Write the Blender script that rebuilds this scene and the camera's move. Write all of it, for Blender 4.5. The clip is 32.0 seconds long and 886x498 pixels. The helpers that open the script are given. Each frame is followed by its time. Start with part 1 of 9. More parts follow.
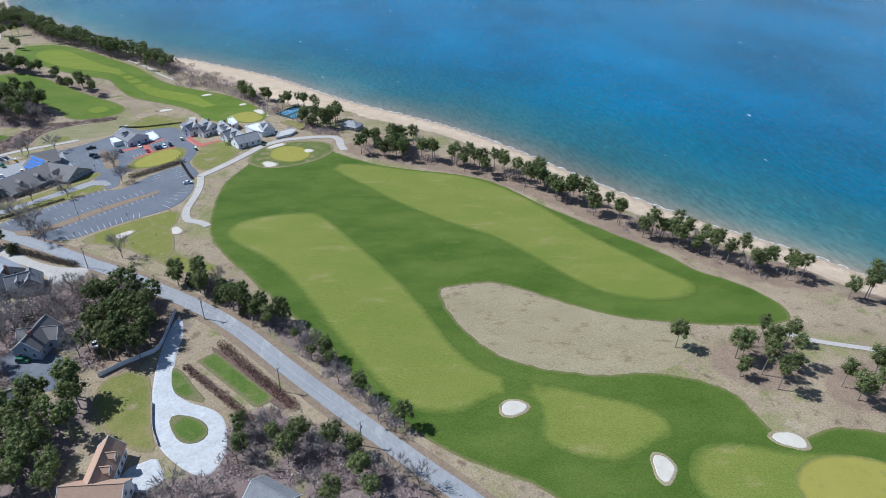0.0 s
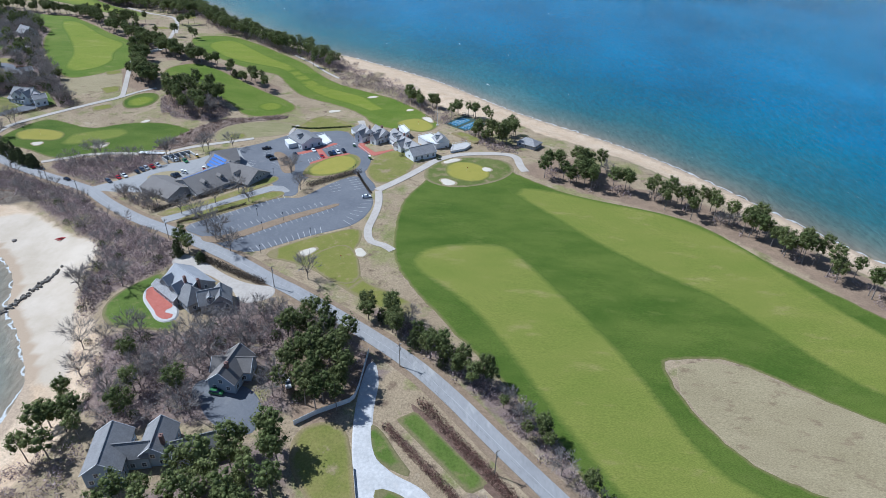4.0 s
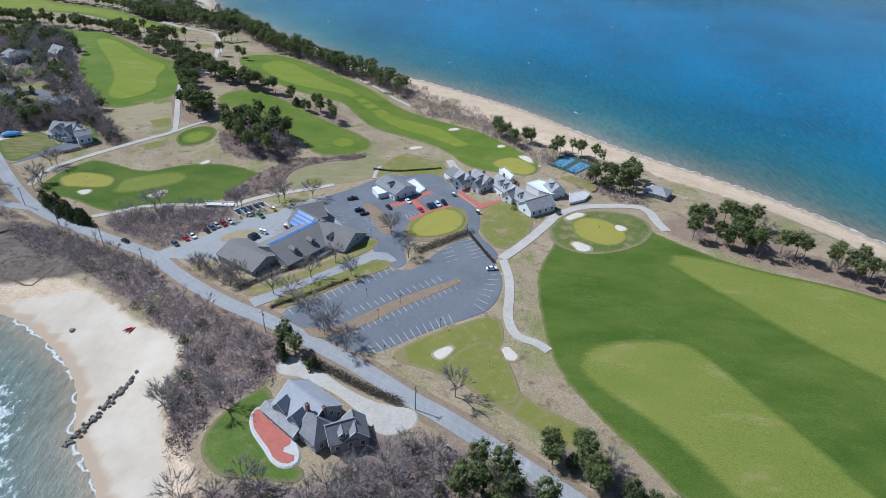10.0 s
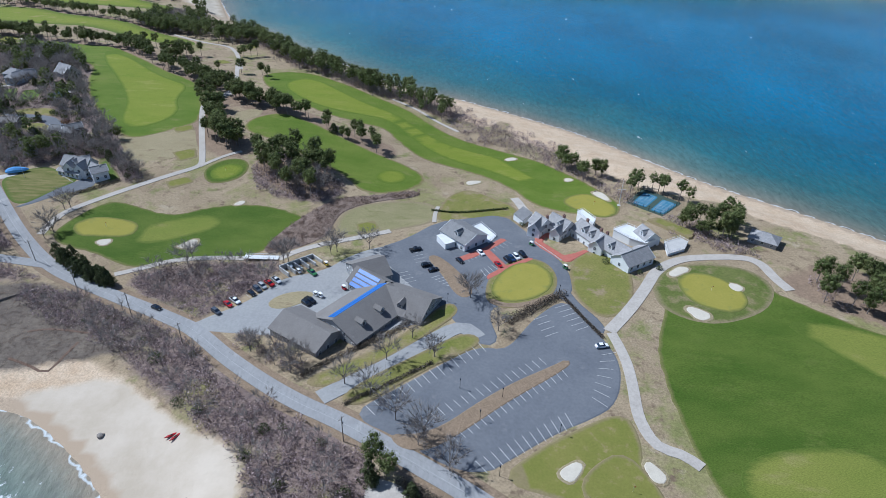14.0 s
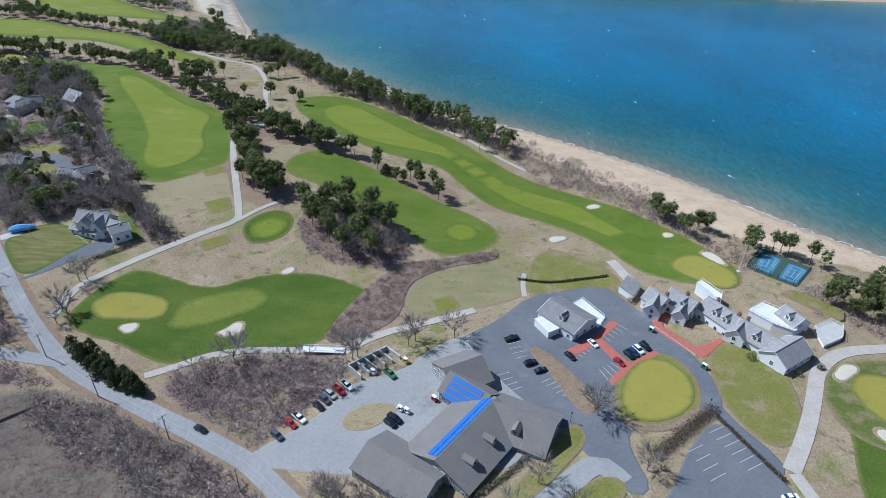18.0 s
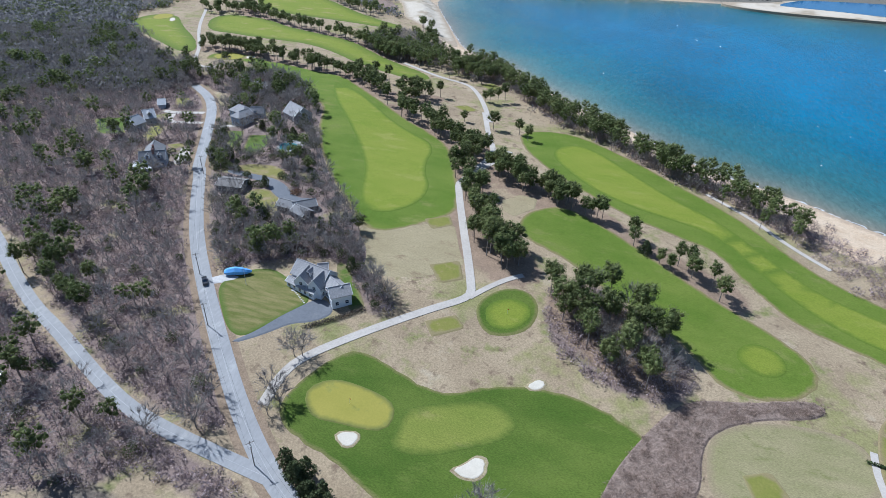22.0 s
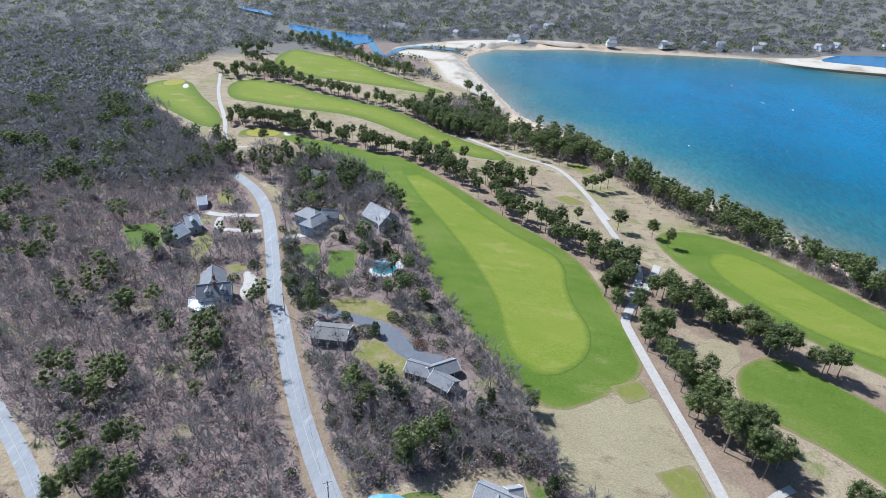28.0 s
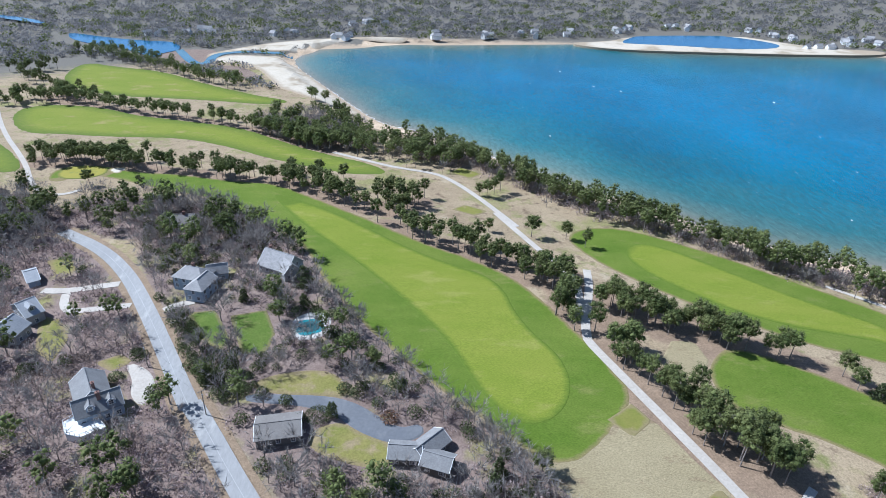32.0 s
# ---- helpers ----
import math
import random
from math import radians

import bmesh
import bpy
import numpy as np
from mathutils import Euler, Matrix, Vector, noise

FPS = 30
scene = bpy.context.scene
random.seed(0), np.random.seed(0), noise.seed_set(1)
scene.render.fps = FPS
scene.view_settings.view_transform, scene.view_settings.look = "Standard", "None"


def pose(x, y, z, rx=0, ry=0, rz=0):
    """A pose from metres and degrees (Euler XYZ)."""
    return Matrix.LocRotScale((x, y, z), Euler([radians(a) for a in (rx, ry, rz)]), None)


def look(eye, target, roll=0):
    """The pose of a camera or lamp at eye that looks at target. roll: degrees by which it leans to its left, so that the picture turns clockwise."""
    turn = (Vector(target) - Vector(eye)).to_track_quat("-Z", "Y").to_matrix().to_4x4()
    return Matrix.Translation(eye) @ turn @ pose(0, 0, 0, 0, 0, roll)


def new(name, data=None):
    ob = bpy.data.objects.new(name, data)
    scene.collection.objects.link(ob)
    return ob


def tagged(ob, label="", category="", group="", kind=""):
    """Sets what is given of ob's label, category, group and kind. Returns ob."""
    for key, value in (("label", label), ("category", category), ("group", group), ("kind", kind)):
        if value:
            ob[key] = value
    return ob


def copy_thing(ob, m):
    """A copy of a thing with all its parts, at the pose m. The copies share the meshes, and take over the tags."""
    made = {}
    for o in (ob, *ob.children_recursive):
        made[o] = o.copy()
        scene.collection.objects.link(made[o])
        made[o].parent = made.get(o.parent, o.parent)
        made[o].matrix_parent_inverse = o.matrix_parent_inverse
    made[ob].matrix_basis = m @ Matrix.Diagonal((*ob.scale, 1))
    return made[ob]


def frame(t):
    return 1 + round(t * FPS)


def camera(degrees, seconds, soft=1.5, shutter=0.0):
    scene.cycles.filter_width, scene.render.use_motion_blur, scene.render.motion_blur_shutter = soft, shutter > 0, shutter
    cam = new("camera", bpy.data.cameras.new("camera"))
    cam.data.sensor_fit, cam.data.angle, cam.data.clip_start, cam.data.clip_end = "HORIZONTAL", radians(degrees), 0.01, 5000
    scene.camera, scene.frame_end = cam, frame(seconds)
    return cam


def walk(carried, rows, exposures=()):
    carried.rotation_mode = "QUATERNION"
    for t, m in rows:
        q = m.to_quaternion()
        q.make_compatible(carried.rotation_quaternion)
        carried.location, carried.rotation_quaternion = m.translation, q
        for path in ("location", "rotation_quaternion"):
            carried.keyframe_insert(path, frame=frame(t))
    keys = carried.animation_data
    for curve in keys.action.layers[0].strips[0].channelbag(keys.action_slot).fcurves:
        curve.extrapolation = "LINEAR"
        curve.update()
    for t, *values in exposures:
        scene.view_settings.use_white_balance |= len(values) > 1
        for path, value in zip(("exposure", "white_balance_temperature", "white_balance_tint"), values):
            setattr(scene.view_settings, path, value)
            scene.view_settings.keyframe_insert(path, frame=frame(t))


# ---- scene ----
cam = camera(72.58, 32.0, soft=0.7)
PATH = [
    (0, (133.39, -110.08, 144.08), (146.95, -26.20, 91.35), 1.37),
    (0.5, (129.60, -103.53, 143.41), (135.44, -18.88, 90.49), 1.54),
    (1, (124.98, -97.85, 143.08), (125.84, -13.19, 89.86), 1.59),
    (1.5, (119.82, -92.97, 143.13), (119.15, -8.47, 89.65), 1.58),
    (2, (114.31, -88.48, 143.29), (113.03, -4.10, 89.64), 1.61),
    (2.5, (108.36, -83.87, 143.10), (106.71, 0.47, 89.40), 1.61),
    (3, (102.92, -79.45, 143.02), (101.15, 4.96, 89.44), 1.53),
    (3.5, (97.63, -75.29, 143.00), (95.56, 9.15, 89.47), 1.55),
    (5.5, (76.66, -55.97, 141.87), (73.23, 28.62, 88.66), 1.57),
    (6, (71.86, -50.62, 141.92), (68.40, 34.03, 88.80), 1.56),
    (6.5, (66.77, -45.13, 141.87), (63.34, 39.58, 88.84), 1.60),
    (7, (61.76, -39.92, 141.94), (58.41, 44.78, 88.89), 1.56),
    (7.5, (56.89, -35.02, 141.83), (53.52, 49.68, 88.77), 1.56),
    (8, (52.30, -30.55, 141.95), (48.86, 54.10, 88.83), 1.51),
    (8.5, (47.82, -26.14, 142.12), (44.33, 58.45, 88.90), 1.49),
    (9, (43.09, -21.50, 141.96), (39.61, 63.07, 88.71), 1.48),
    (9.5, (38.20, -16.47, 141.91), (34.80, 68.08, 88.62), 1.43),
    (10, (33.34, -11.05, 141.60), (30.01, 73.52, 88.33), 1.44),
    (10.5, (28.57, -5.80, 141.56), (25.34, 78.81, 88.36), 1.42),
    (11, (23.83, -0.11, 141.36), (20.67, 84.57, 88.27), 1.43),
    (11.5, (19.52, 5.68, 141.11), (16.27, 90.43, 88.12), 1.40),
    (12, (15.04, 11.37, 140.70), (11.81, 96.16, 87.79), 1.37),
    (12.5, (10.26, 17.19, 140.39), (7.15, 101.97, 87.45), 1.35),
    (13, (5.41, 23.07, 140.00), (2.44, 107.87, 87.07), 1.35),
    (13.5, (0.59, 29.07, 139.71), (-2.30, 113.87, 86.80), 1.35),
    (14, (-4.37, 35.27, 139.40), (-7.18, 120.10, 86.53), 1.35),
    (14.5, (-9.54, 41.58, 139.15), (-12.13, 126.45, 86.32), 1.29),
    (16.5, (-29.25, 69.40, 139.31), (-31.79, 154.24, 86.44), 1.35),
    (17, (-33.80, 76.56, 139.41), (-36.53, 161.42, 86.57), 1.31),
    (17.5, (-38.19, 83.90, 139.65), (-41.26, 168.73, 86.78), 1.24),
    (18, (-42.94, 91.96, 139.92), (-45.99, 176.73, 86.97), 1.22),
    (18.5, (-48.45, 100.11, 139.85), (-53.35, 184.76, 86.85), 1.35),
    (19, (-55.19, 108.19, 139.72), (-69.79, 191.65, 86.60), 1.60),
    (19.5, (-61.94, 116.33, 139.56), (-84.21, 198.01, 86.34), 1.67),
    (20, (-69.39, 124.17, 139.44), (-93.58, 205.27, 86.17), 1.61),
    (20.5, (-77.30, 131.19, 139.39), (-101.95, 212.17, 86.15), 1.60),
    (21, (-85.44, 137.95, 139.37), (-110.28, 218.87, 86.14), 1.55),
    (21.5, (-93.47, 144.74, 138.79), (-118.93, 225.54, 85.65), 1.45),
    (22, (-101.70, 151.38, 138.27), (-127.06, 232.29, 85.26), 1.47),
    (22.5, (-110.25, 157.51, 137.90), (-135.65, 238.40, 84.86), 1.46),
    (23, (-118.52, 163.16, 137.39), (-143.75, 244.06, 84.29), 1.44),
    (23.5, (-126.29, 168.68, 136.37), (-151.49, 249.57, 83.24), 1.50),
    (24, (-133.88, 173.65, 136.02), (-159.02, 254.60, 82.96), 1.47),
    (24.5, (-140.71, 176.97, 136.99), (-165.85, 258.86, 85.40), 1.43),
    (25, (-148.14, 180.30, 138.17), (-173.26, 263.31, 88.38), 1.41),
    (25.5, (-155.86, 184.48, 138.44), (-181.24, 268.64, 90.77), 1.46),
    (27.5, (-187.98, 206.17, 138.48), (-212.52, 290.85, 91.28), 1.56),
    (28, (-195.71, 211.16, 138.71), (-218.25, 296.33, 91.40), 1.50),
    (28.5, (-203.02, 215.16, 139.05), (-213.83, 302.59, 91.73), 1.41),
    (29, (-210.41, 218.94, 139.43), (-211.70, 307.00, 92.07), 1.40),
    (29.5, (-216.94, 222.70, 139.66), (-214.56, 310.65, 92.14), 1.45),
    (30, (-222.59, 226.62, 139.51), (-218.89, 314.46, 91.86), 1.52),
    (30.5, (-227.46, 230.17, 139.23), (-223.09, 317.94, 91.52), 1.60),
    (31, (-232.38, 233.48, 138.68), (-227.84, 321.24, 90.95), 1.55),
    (31.5, (-237.16, 237.11, 138.44), (-231.81, 324.84, 90.75), 1.58),
    (32, (-242.01, 240.80, 138.20), (-236.00, 328.56, 90.63), 1.62),
]
walk(cam, [(t, look(eye, target, roll)) for t, eye, target, roll in PATH], exposures=[(0, 0.30, 5180, 9), (8, 0.28, 5180, 9), (13, 0.14, 5180, 9), (19, 0.18, 5180, 9), (23, 0.54, 5180, 9), (32, 0.66, 5180, 9)])

# ---- daylight: clear spring sky, sun from the west-north-west
SUN_DIR = Vector((-0.62, 0.24, 0.75)).normalized()
world = bpy.data.worlds.new("sky")
scene.world = world
world.use_nodes = True
_nt = world.node_tree
_sky = _nt.nodes.new("ShaderNodeTexSky")
_sky.sky_type = "NISHITA"
_sky.sun_disc = False
_sky.sun_elevation = math.asin(SUN_DIR.z)
_sky.sun_rotation = math.atan2(SUN_DIR.x, SUN_DIR.y)
_sky.air_density, _sky.dust_density, _sky.ozone_density = 1.0, 0.6, 1.5
_nt.nodes["Background"].inputs["Strength"].default_value = 0.068
_nt.links.new(_sky.outputs["Color"], _nt.nodes["Background"].inputs["Color"])
_sun = bpy.data.lights.new("sun", "SUN")
_sun.energy, _sun.angle, _sun.color = 4.7, radians(0.55), (1.0, 0.95, 0.87)
sun = new("sun", _sun)
sun.matrix_world = look(SUN_DIR * 900, (0, 0, 0))

SEA = -6.0
rng = np.random.default_rng(7)


# ---- materials
def surf(name, a, b, scale=0.1, rough=0.9, fine=2.0, grain=0.25, bump=0.0, metal=0.0, spec=0.1, third=None,
         spread=0.5, per_object=0.0, per_island=0.0, bumpscale=None, streak=None, edge=None, through_light=0.0):
    """Two colours mixed by a coarse noise, a finer grain over them, an optional third colour in patches, relief."""
    m = bpy.data.materials.new(name)
    m.use_nodes = True
    n, l = m.node_tree.nodes, m.node_tree.links
    p = n["Principled BSDF"]
    p.inputs["Roughness"].default_value, p.inputs["Metallic"].default_value = rough, metal
    p.inputs["Specular IOR Level"].default_value = spec
    co = n.new("ShaderNodeTexCoord")
    src = co.outputs["Object"]
    geo = n.new("ShaderNodeNewGeometry")
    src = geo.outputs["Position"]
    if streak:
        mp = n.new("ShaderNodeMapping")
        mp.inputs["Rotation"].default_value = (0, 0, radians(streak[0]))
        mp.inputs["Scale"].default_value = (1.0, streak[1], 1.0)
        l.new(src, mp.inputs["Vector"])
        src = mp.outputs["Vector"]

    def noise_at(s, d=4.0, r=0.6):
        t = n.new("ShaderNodeTexNoise")
        t.inputs["Scale"].default_value, t.inputs["Detail"].default_value, t.inputs["Roughness"].default_value = s, d, r
        l.new(src, t.inputs["Vector"])
        return t.outputs["Fac"]

    def ramp(fac, lo, hi):
        r = n.new("ShaderNodeMapRange")
        r.inputs["From Min"].default_value, r.inputs["From Max"].default_value = lo, hi
        l.new(fac, r.inputs["Value"])
        return r.outputs["Result"]

    def mix(fac, x, y, mode="MIX"):
        k = n.new("ShaderNodeMix")
        k.data_type, k.blend_type = "RGBA", mode
        for sock, v in ((k.inputs[0], fac), (k.inputs[6], x), (k.inputs[7], y)):
            if isinstance(v, (tuple, list)):
                sock.default_value = (*v, 1)
            elif isinstance(v, float):
                sock.default_value = v
            else:
                l.new(v, sock)
        return k.outputs[2]

    col = mix(ramp(noise_at(scale), 0.5 - spread / 2, 0.5 + spread / 2), a, b)
    if third:
        col = mix(ramp(noise_at(third[1], 5.0, 0.65), third[2], third[2] + 0.12), col, third[0])
    if edge:
        at = n.new("ShaderNodeAttribute")
        at.attribute_name = "rim"
        w = n.new("ShaderNodeMath")
        w.operation = "MULTIPLY_ADD"
        l.new(noise_at(0.3, 3.0), w.inputs[0])
        w.inputs[1].default_value = -edge[1] * 0.8
        l.new(at.outputs["Fac"], w.inputs[2])
        col = mix(ramp(w.outputs[0], edge[1] * 0.3, -edge[1] * 0.4), col, edge[0])
    g = n.new("ShaderNodeMapRange")
    g.inputs["From Min"].default_value, g.inputs["From Max"].default_value = 0.3, 0.7
    g.inputs["To Min"].default_value, g.inputs["To Max"].default_value = 1 - grain, 1 + grain
    fn = noise_at(fine, 6.0, 0.7)
    l.new(fn, g.inputs["Value"])
    val = g.outputs["Result"]
    for amount, pick in ((per_object, "obj"), (per_island, "isl")):
        if amount:
            if pick == "obj":
                o = n.new("ShaderNodeObjectInfo").outputs["Random"]
            else:
                o = geo.outputs["Random Per Island"]
            r = n.new("ShaderNodeMapRange")
            r.inputs["To Min"].default_value, r.inputs["To Max"].default_value = 1 - amount, 1 + amount
            l.new(o, r.inputs["Value"])
            t = n.new("ShaderNodeMath")
            t.operation = "MULTIPLY"
            l.new(val, t.inputs[0]), l.new(r.outputs["Result"], t.inputs[1])
            val = t.outputs[0]
    v = n.new("ShaderNodeVectorMath")
    v.operation = "SCALE"
    l.new(col, v.inputs[0]), l.new(val, v.inputs["Scale"])
    l.new(v.outputs[0], p.inputs["Base Color"])
    if through_light:
        tl, ms = n.new("ShaderNodeBsdfTranslucent"), n.new("ShaderNodeMixShader")
        ms.inputs[0].default_value = through_light
        l.new(v.outputs[0], tl.inputs["Color"])
        l.new(p.outputs[0], ms.inputs[1]), l.new(tl.outputs[0], ms.inputs[2])
        l.new(ms.outputs[0], n["Material Output"].inputs["Surface"])
    if bump:
        bn = n.new("ShaderNodeBump")
        bn.inputs["Strength"].default_value, bn.inputs["Distance"].default_value = 1.0, bump
        l.new(noise_at(bumpscale or fine, 5.0, 0.65), bn.inputs["Height"])
        l.new(bn.outputs["Normal"], p.inputs["Normal"])
    return m


M = {}
M["rough_grass"] = surf("mown_rough_grass", (0.060, 0.100, 0.013), (0.106, 0.140, 0.024), 0.028, fine=1.6, grain=0.36, bump=0.12,
                        third=((0.098, 0.130, 0.024), 0.07, 0.57), streak=(35, 2.2), spread=0.35, edge=((0.15, 0.145, 0.05), 1.5))
M["far_rough"] = surf("bright_rough_grass", (0.090, 0.138, 0.016), (0.134, 0.170, 0.028), 0.03, fine=1.5, grain=0.32, bump=0.1, streak=(50, 2.0),
                      third=((0.155, 0.172, 0.042), 0.055, 0.57), spread=0.35, edge=((0.20, 0.165, 0.075), 2.0))
M["fairway"] = surf("fairway_turf", (0.146, 0.176, 0.030), (0.190, 0.200, 0.042), 0.025, fine=1.6, grain=0.34, bump=0.05,
                    third=((0.225, 0.212, 0.066), 0.05, 0.57), streak=(40, 2.5), spread=0.4, edge=((0.082, 0.118, 0.019), 3.8))
M["far_fairway"] = surf("bright_fairway_turf", (0.150, 0.192, 0.021), (0.192, 0.214, 0.032), 0.03, fine=1.5, grain=0.30, bump=0.04,
                        third=((0.225, 0.232, 0.050), 0.045, 0.56), streak=(40, 2.5), spread=0.4, edge=((0.098, 0.142, 0.018), 3.2))
M["green"] = surf("putting_green_turf", (0.250, 0.230, 0.044), (0.300, 0.262, 0.056), 0.12, fine=1.5, grain=0.08, spread=0.6, third=((0.215, 0.215, 0.055), 0.2, 0.57), edge=((0.14, 0.15, 0.04), 2.0))
M["lawn"] = surf("lawn_grass", (0.140, 0.155, 0.032), (0.225, 0.196, 0.068), 0.09, fine=1.4, grain=0.24, bump=0.06, third=((0.26, 0.205, 0.115), 0.12, 0.53), edge=((0.22, 0.175, 0.09), 2.0))
M["lush"] = surf("lush_lawn_grass", (0.070, 0.115, 0.018), (0.12, 0.155, 0.034), 0.12, fine=1.4, grain=0.24, bump=0.06, third=((0.17, 0.165, 0.06), 0.2, 0.57), edge=((0.17, 0.15, 0.07), 1.5))
M["tee"] = surf("tee_turf", (0.155, 0.165, 0.034), (0.205, 0.190, 0.052), 0.15, fine=1.5, grain=0.12, third=((0.25, 0.205, 0.09), 0.3, 0.57), edge=((0.22, 0.18, 0.09), 1.5))
M["native"] = surf("dry_native_grass", (0.335, 0.278, 0.165), (0.265, 0.218, 0.124), 0.05, fine=1.6, grain=0.34, bump=0.2, third=((0.22, 0.165, 0.10), 0.12, 0.56), streak=(30, 2.0))
M["hay"] = surf("yellowing_hay_grass", (0.275, 0.235, 0.128), (0.205, 0.192, 0.086), 0.07, fine=1.4, grain=0.32, bump=0.15, third=((0.165, 0.165, 0.062), 0.09, 0.55), streak=(30, 2.5), edge=((0.25, 0.20, 0.12), 3.0))
M["sand"] = surf("bunker_sand", (0.58, 0.525, 0.425), (0.49, 0.435, 0.345), 0.3, fine=2.5, grain=0.08, bump=0.05)
M["asphalt"] = surf("worn_asphalt", (0.255, 0.252, 0.248), (0.310, 0.304, 0.296), 0.08, fine=1.0, grain=0.13, third=((0.37, 0.36, 0.342), 0.15, 0.58), rough=0.85, streak=(55, 0.4))
M["lot_asphalt"] = surf("dark_parking_asphalt", (0.122, 0.128, 0.142), (0.165, 0.170, 0.180), 0.07, fine=1.0, grain=0.12, third=((0.19, 0.19, 0.195), 0.12, 0.6), rough=0.85)
M["yard_asphalt"] = surf("bleached_yard_asphalt", (0.27, 0.265, 0.26), (0.31, 0.305, 0.29), 0.08, fine=1.0, grain=0.12, third=((0.21, 0.21, 0.21), 0.1, 0.58), rough=0.9)
M["path"] = surf("pale_cart_path", (0.38, 0.34, 0.292), (0.46, 0.415, 0.36), 0.15, fine=1.2, grain=0.12, bump=0.02)
M["shell"] = surf("white_shell_drive", (0.43, 0.42, 0.40), (0.53, 0.515, 0.49), 0.2, fine=1.0, grain=0.18, third=((0.45, 0.43, 0.40), 0.25, 0.56))
M["brick_red"] = surf("red_paving", (0.36, 0.115, 0.085), (0.42, 0.15, 0.115), 0.6, fine=3.0, grain=0.15)
M["line"] = surf("white_road_paint", (0.58, 0.575, 0.555), (0.46, 0.455, 0.44), 0.6, fine=2.0, grain=0.2)
M["faded"] = surf("worn_centre_line", (0.44, 0.435, 0.42), (0.36, 0.355, 0.345), 0.3, fine=1.5, grain=0.25)
M["mulch"] = surf("brown_mulch_bed", (0.20, 0.145, 0.095), (0.27, 0.20, 0.135), 0.5, fine=2.0, grain=0.3, bump=0.1)
M["reeds"] = surf("dead_reed_bed", (0.20, 0.145, 0.115), (0.25, 0.19, 0.15), 0.12, fine=1.3, grain=0.45, bump=0.6)
M["tilled"] = surf("tilled_brown_earth", (0.13, 0.085, 0.06), (0.17, 0.115, 0.085), 0.3, fine=1.2, grain=0.25, bump=0.1)
M["pool"] = surf("pool_water", (0.035, 0.20, 0.23), (0.05, 0.25, 0.28), 0.4, rough=0.05, grain=0.05, spec=0.5)
M["paver"] = surf("grey_stone_paving", (0.42, 0.40, 0.37), (0.50, 0.48, 0.45), 0.4, fine=2.0, grain=0.15)

# ---- plan, metres
BAY = [(362.7, 79.7), (339.3, 109.8), (320.1, 127.3), (300.5, 148.5), (280.5, 176.1), (258.3, 209), (233.1, 248.9), (202.1, 288.2), (165.2, 321.1), (132, 348.5), (105, 380.0), (72.6, 417.9), (35.7, 448.4), (8.5, 468.7), (-11.8, 484.9), (-48.9, 502.5), (-72.9, 524.1), (-99.5, 556.7), (-130.4, 584), (-167.4, 622.6), (-209.7, 679.7), (-229.3, 698.6), (-262.4, 717.5), (-289.4, 771), (-325, 848), (-376, 954), (-366, 1008), (-348, 1042), (-300, 1070.7), (-240.7, 1080.2), (-180.4, 1077.2), (-101.2, 1097.1), (-12.3, 1118), (60, 1115), (140, 1100), (48.9, 1048), (154.6, 1044.8), (267.1, 1038.1), (400.6, 1040.5), (700, 1040), (1200, 1000), (2600, 700), (2600, -900), (900, -900), (600, -250)]
COVE = [(-141.7, 164.6), (-113.9, 147.8), (-97.5, 133.8), (-88.3, 122.2), (-82.2, 107.5), (-71.3, 97.2), (-59.2, 82.7), (-48.2, 67.9), (-45, 40), (-60, 10), (-200, -40), (-320, 60), (-300, 180), (-187.3, 166.4)]
CREEK = [(-191.4, 218.0), (-185.3, 215.5), (-187.5, 209.5), (-189.5, 204.6), (-191.2, 194.3), (-191.0, 188.6), (-194.3, 184.4), (-202.3, 181.8), (-208.8, 187.4), (-201.1, 192.9), (-197.0, 204.2), (-195.5, 213.4)]
POND = [(-677.9, 1083.7), (-667.6, 1084.9), (-620.1, 1058.9), (-569.9, 1038.9), (-526.9, 1035.2), (-506.4, 998.1), (-507.0, 976.2), (-517.9, 961.2), (-511.8, 935.3), (-542.4, 959.0), (-571.5, 991.8), (-593.4, 997.1), (-652.6, 1038.3)]
LAGOON = [(54.3, 1102.5), (93.3, 1158.3), (138.8, 1188.7), (213.3, 1196.5), (271, 1151.1), (293.4, 1106.4), (262.6, 1073.4), (195.8, 1067.7), (133.1, 1087.7), (80.2, 1096)]
COURSE_SOUTH = [(82, 244.4), (71.4, 211.8), (63.4, 191.4), (63.5, 152.5), (68.6, 131.3), (84.8, 106.3), (121.9, 55.2), (131, 35.3), (150.4, 12.3), (160.9, 3.7), (179.8, -7.4), (185.3, -15.3), (209.6, -28.5), (271, -50.1), (316.6, -14.1), (280.9, 0.6), (271.8, 0.2), (256.1, -5.9), (254.9, 14.4), (249.7, 22.8), (238.6, 28.9), (225.6, 32), (211.2, 31.7), (182, 41.6), (167.6, 62.8), (161.8, 86.1), (169.7, 89.3), (186.7, 91), (197.3, 84.9), (227.7, 63), (248.1, 57), (275.4, 51.5), (295.9, 50.3), (300.4, 58.3), (295.2, 71.7), (287.9, 80.8), (276.6, 88.6), (270.6, 103.1), (238.1, 141.1), (223.2, 160.9), (207.7, 186.5), (187.2, 197.1), (156, 205.5), (130.8, 223.8), (110.6, 245.5), (89.8, 251.5)]
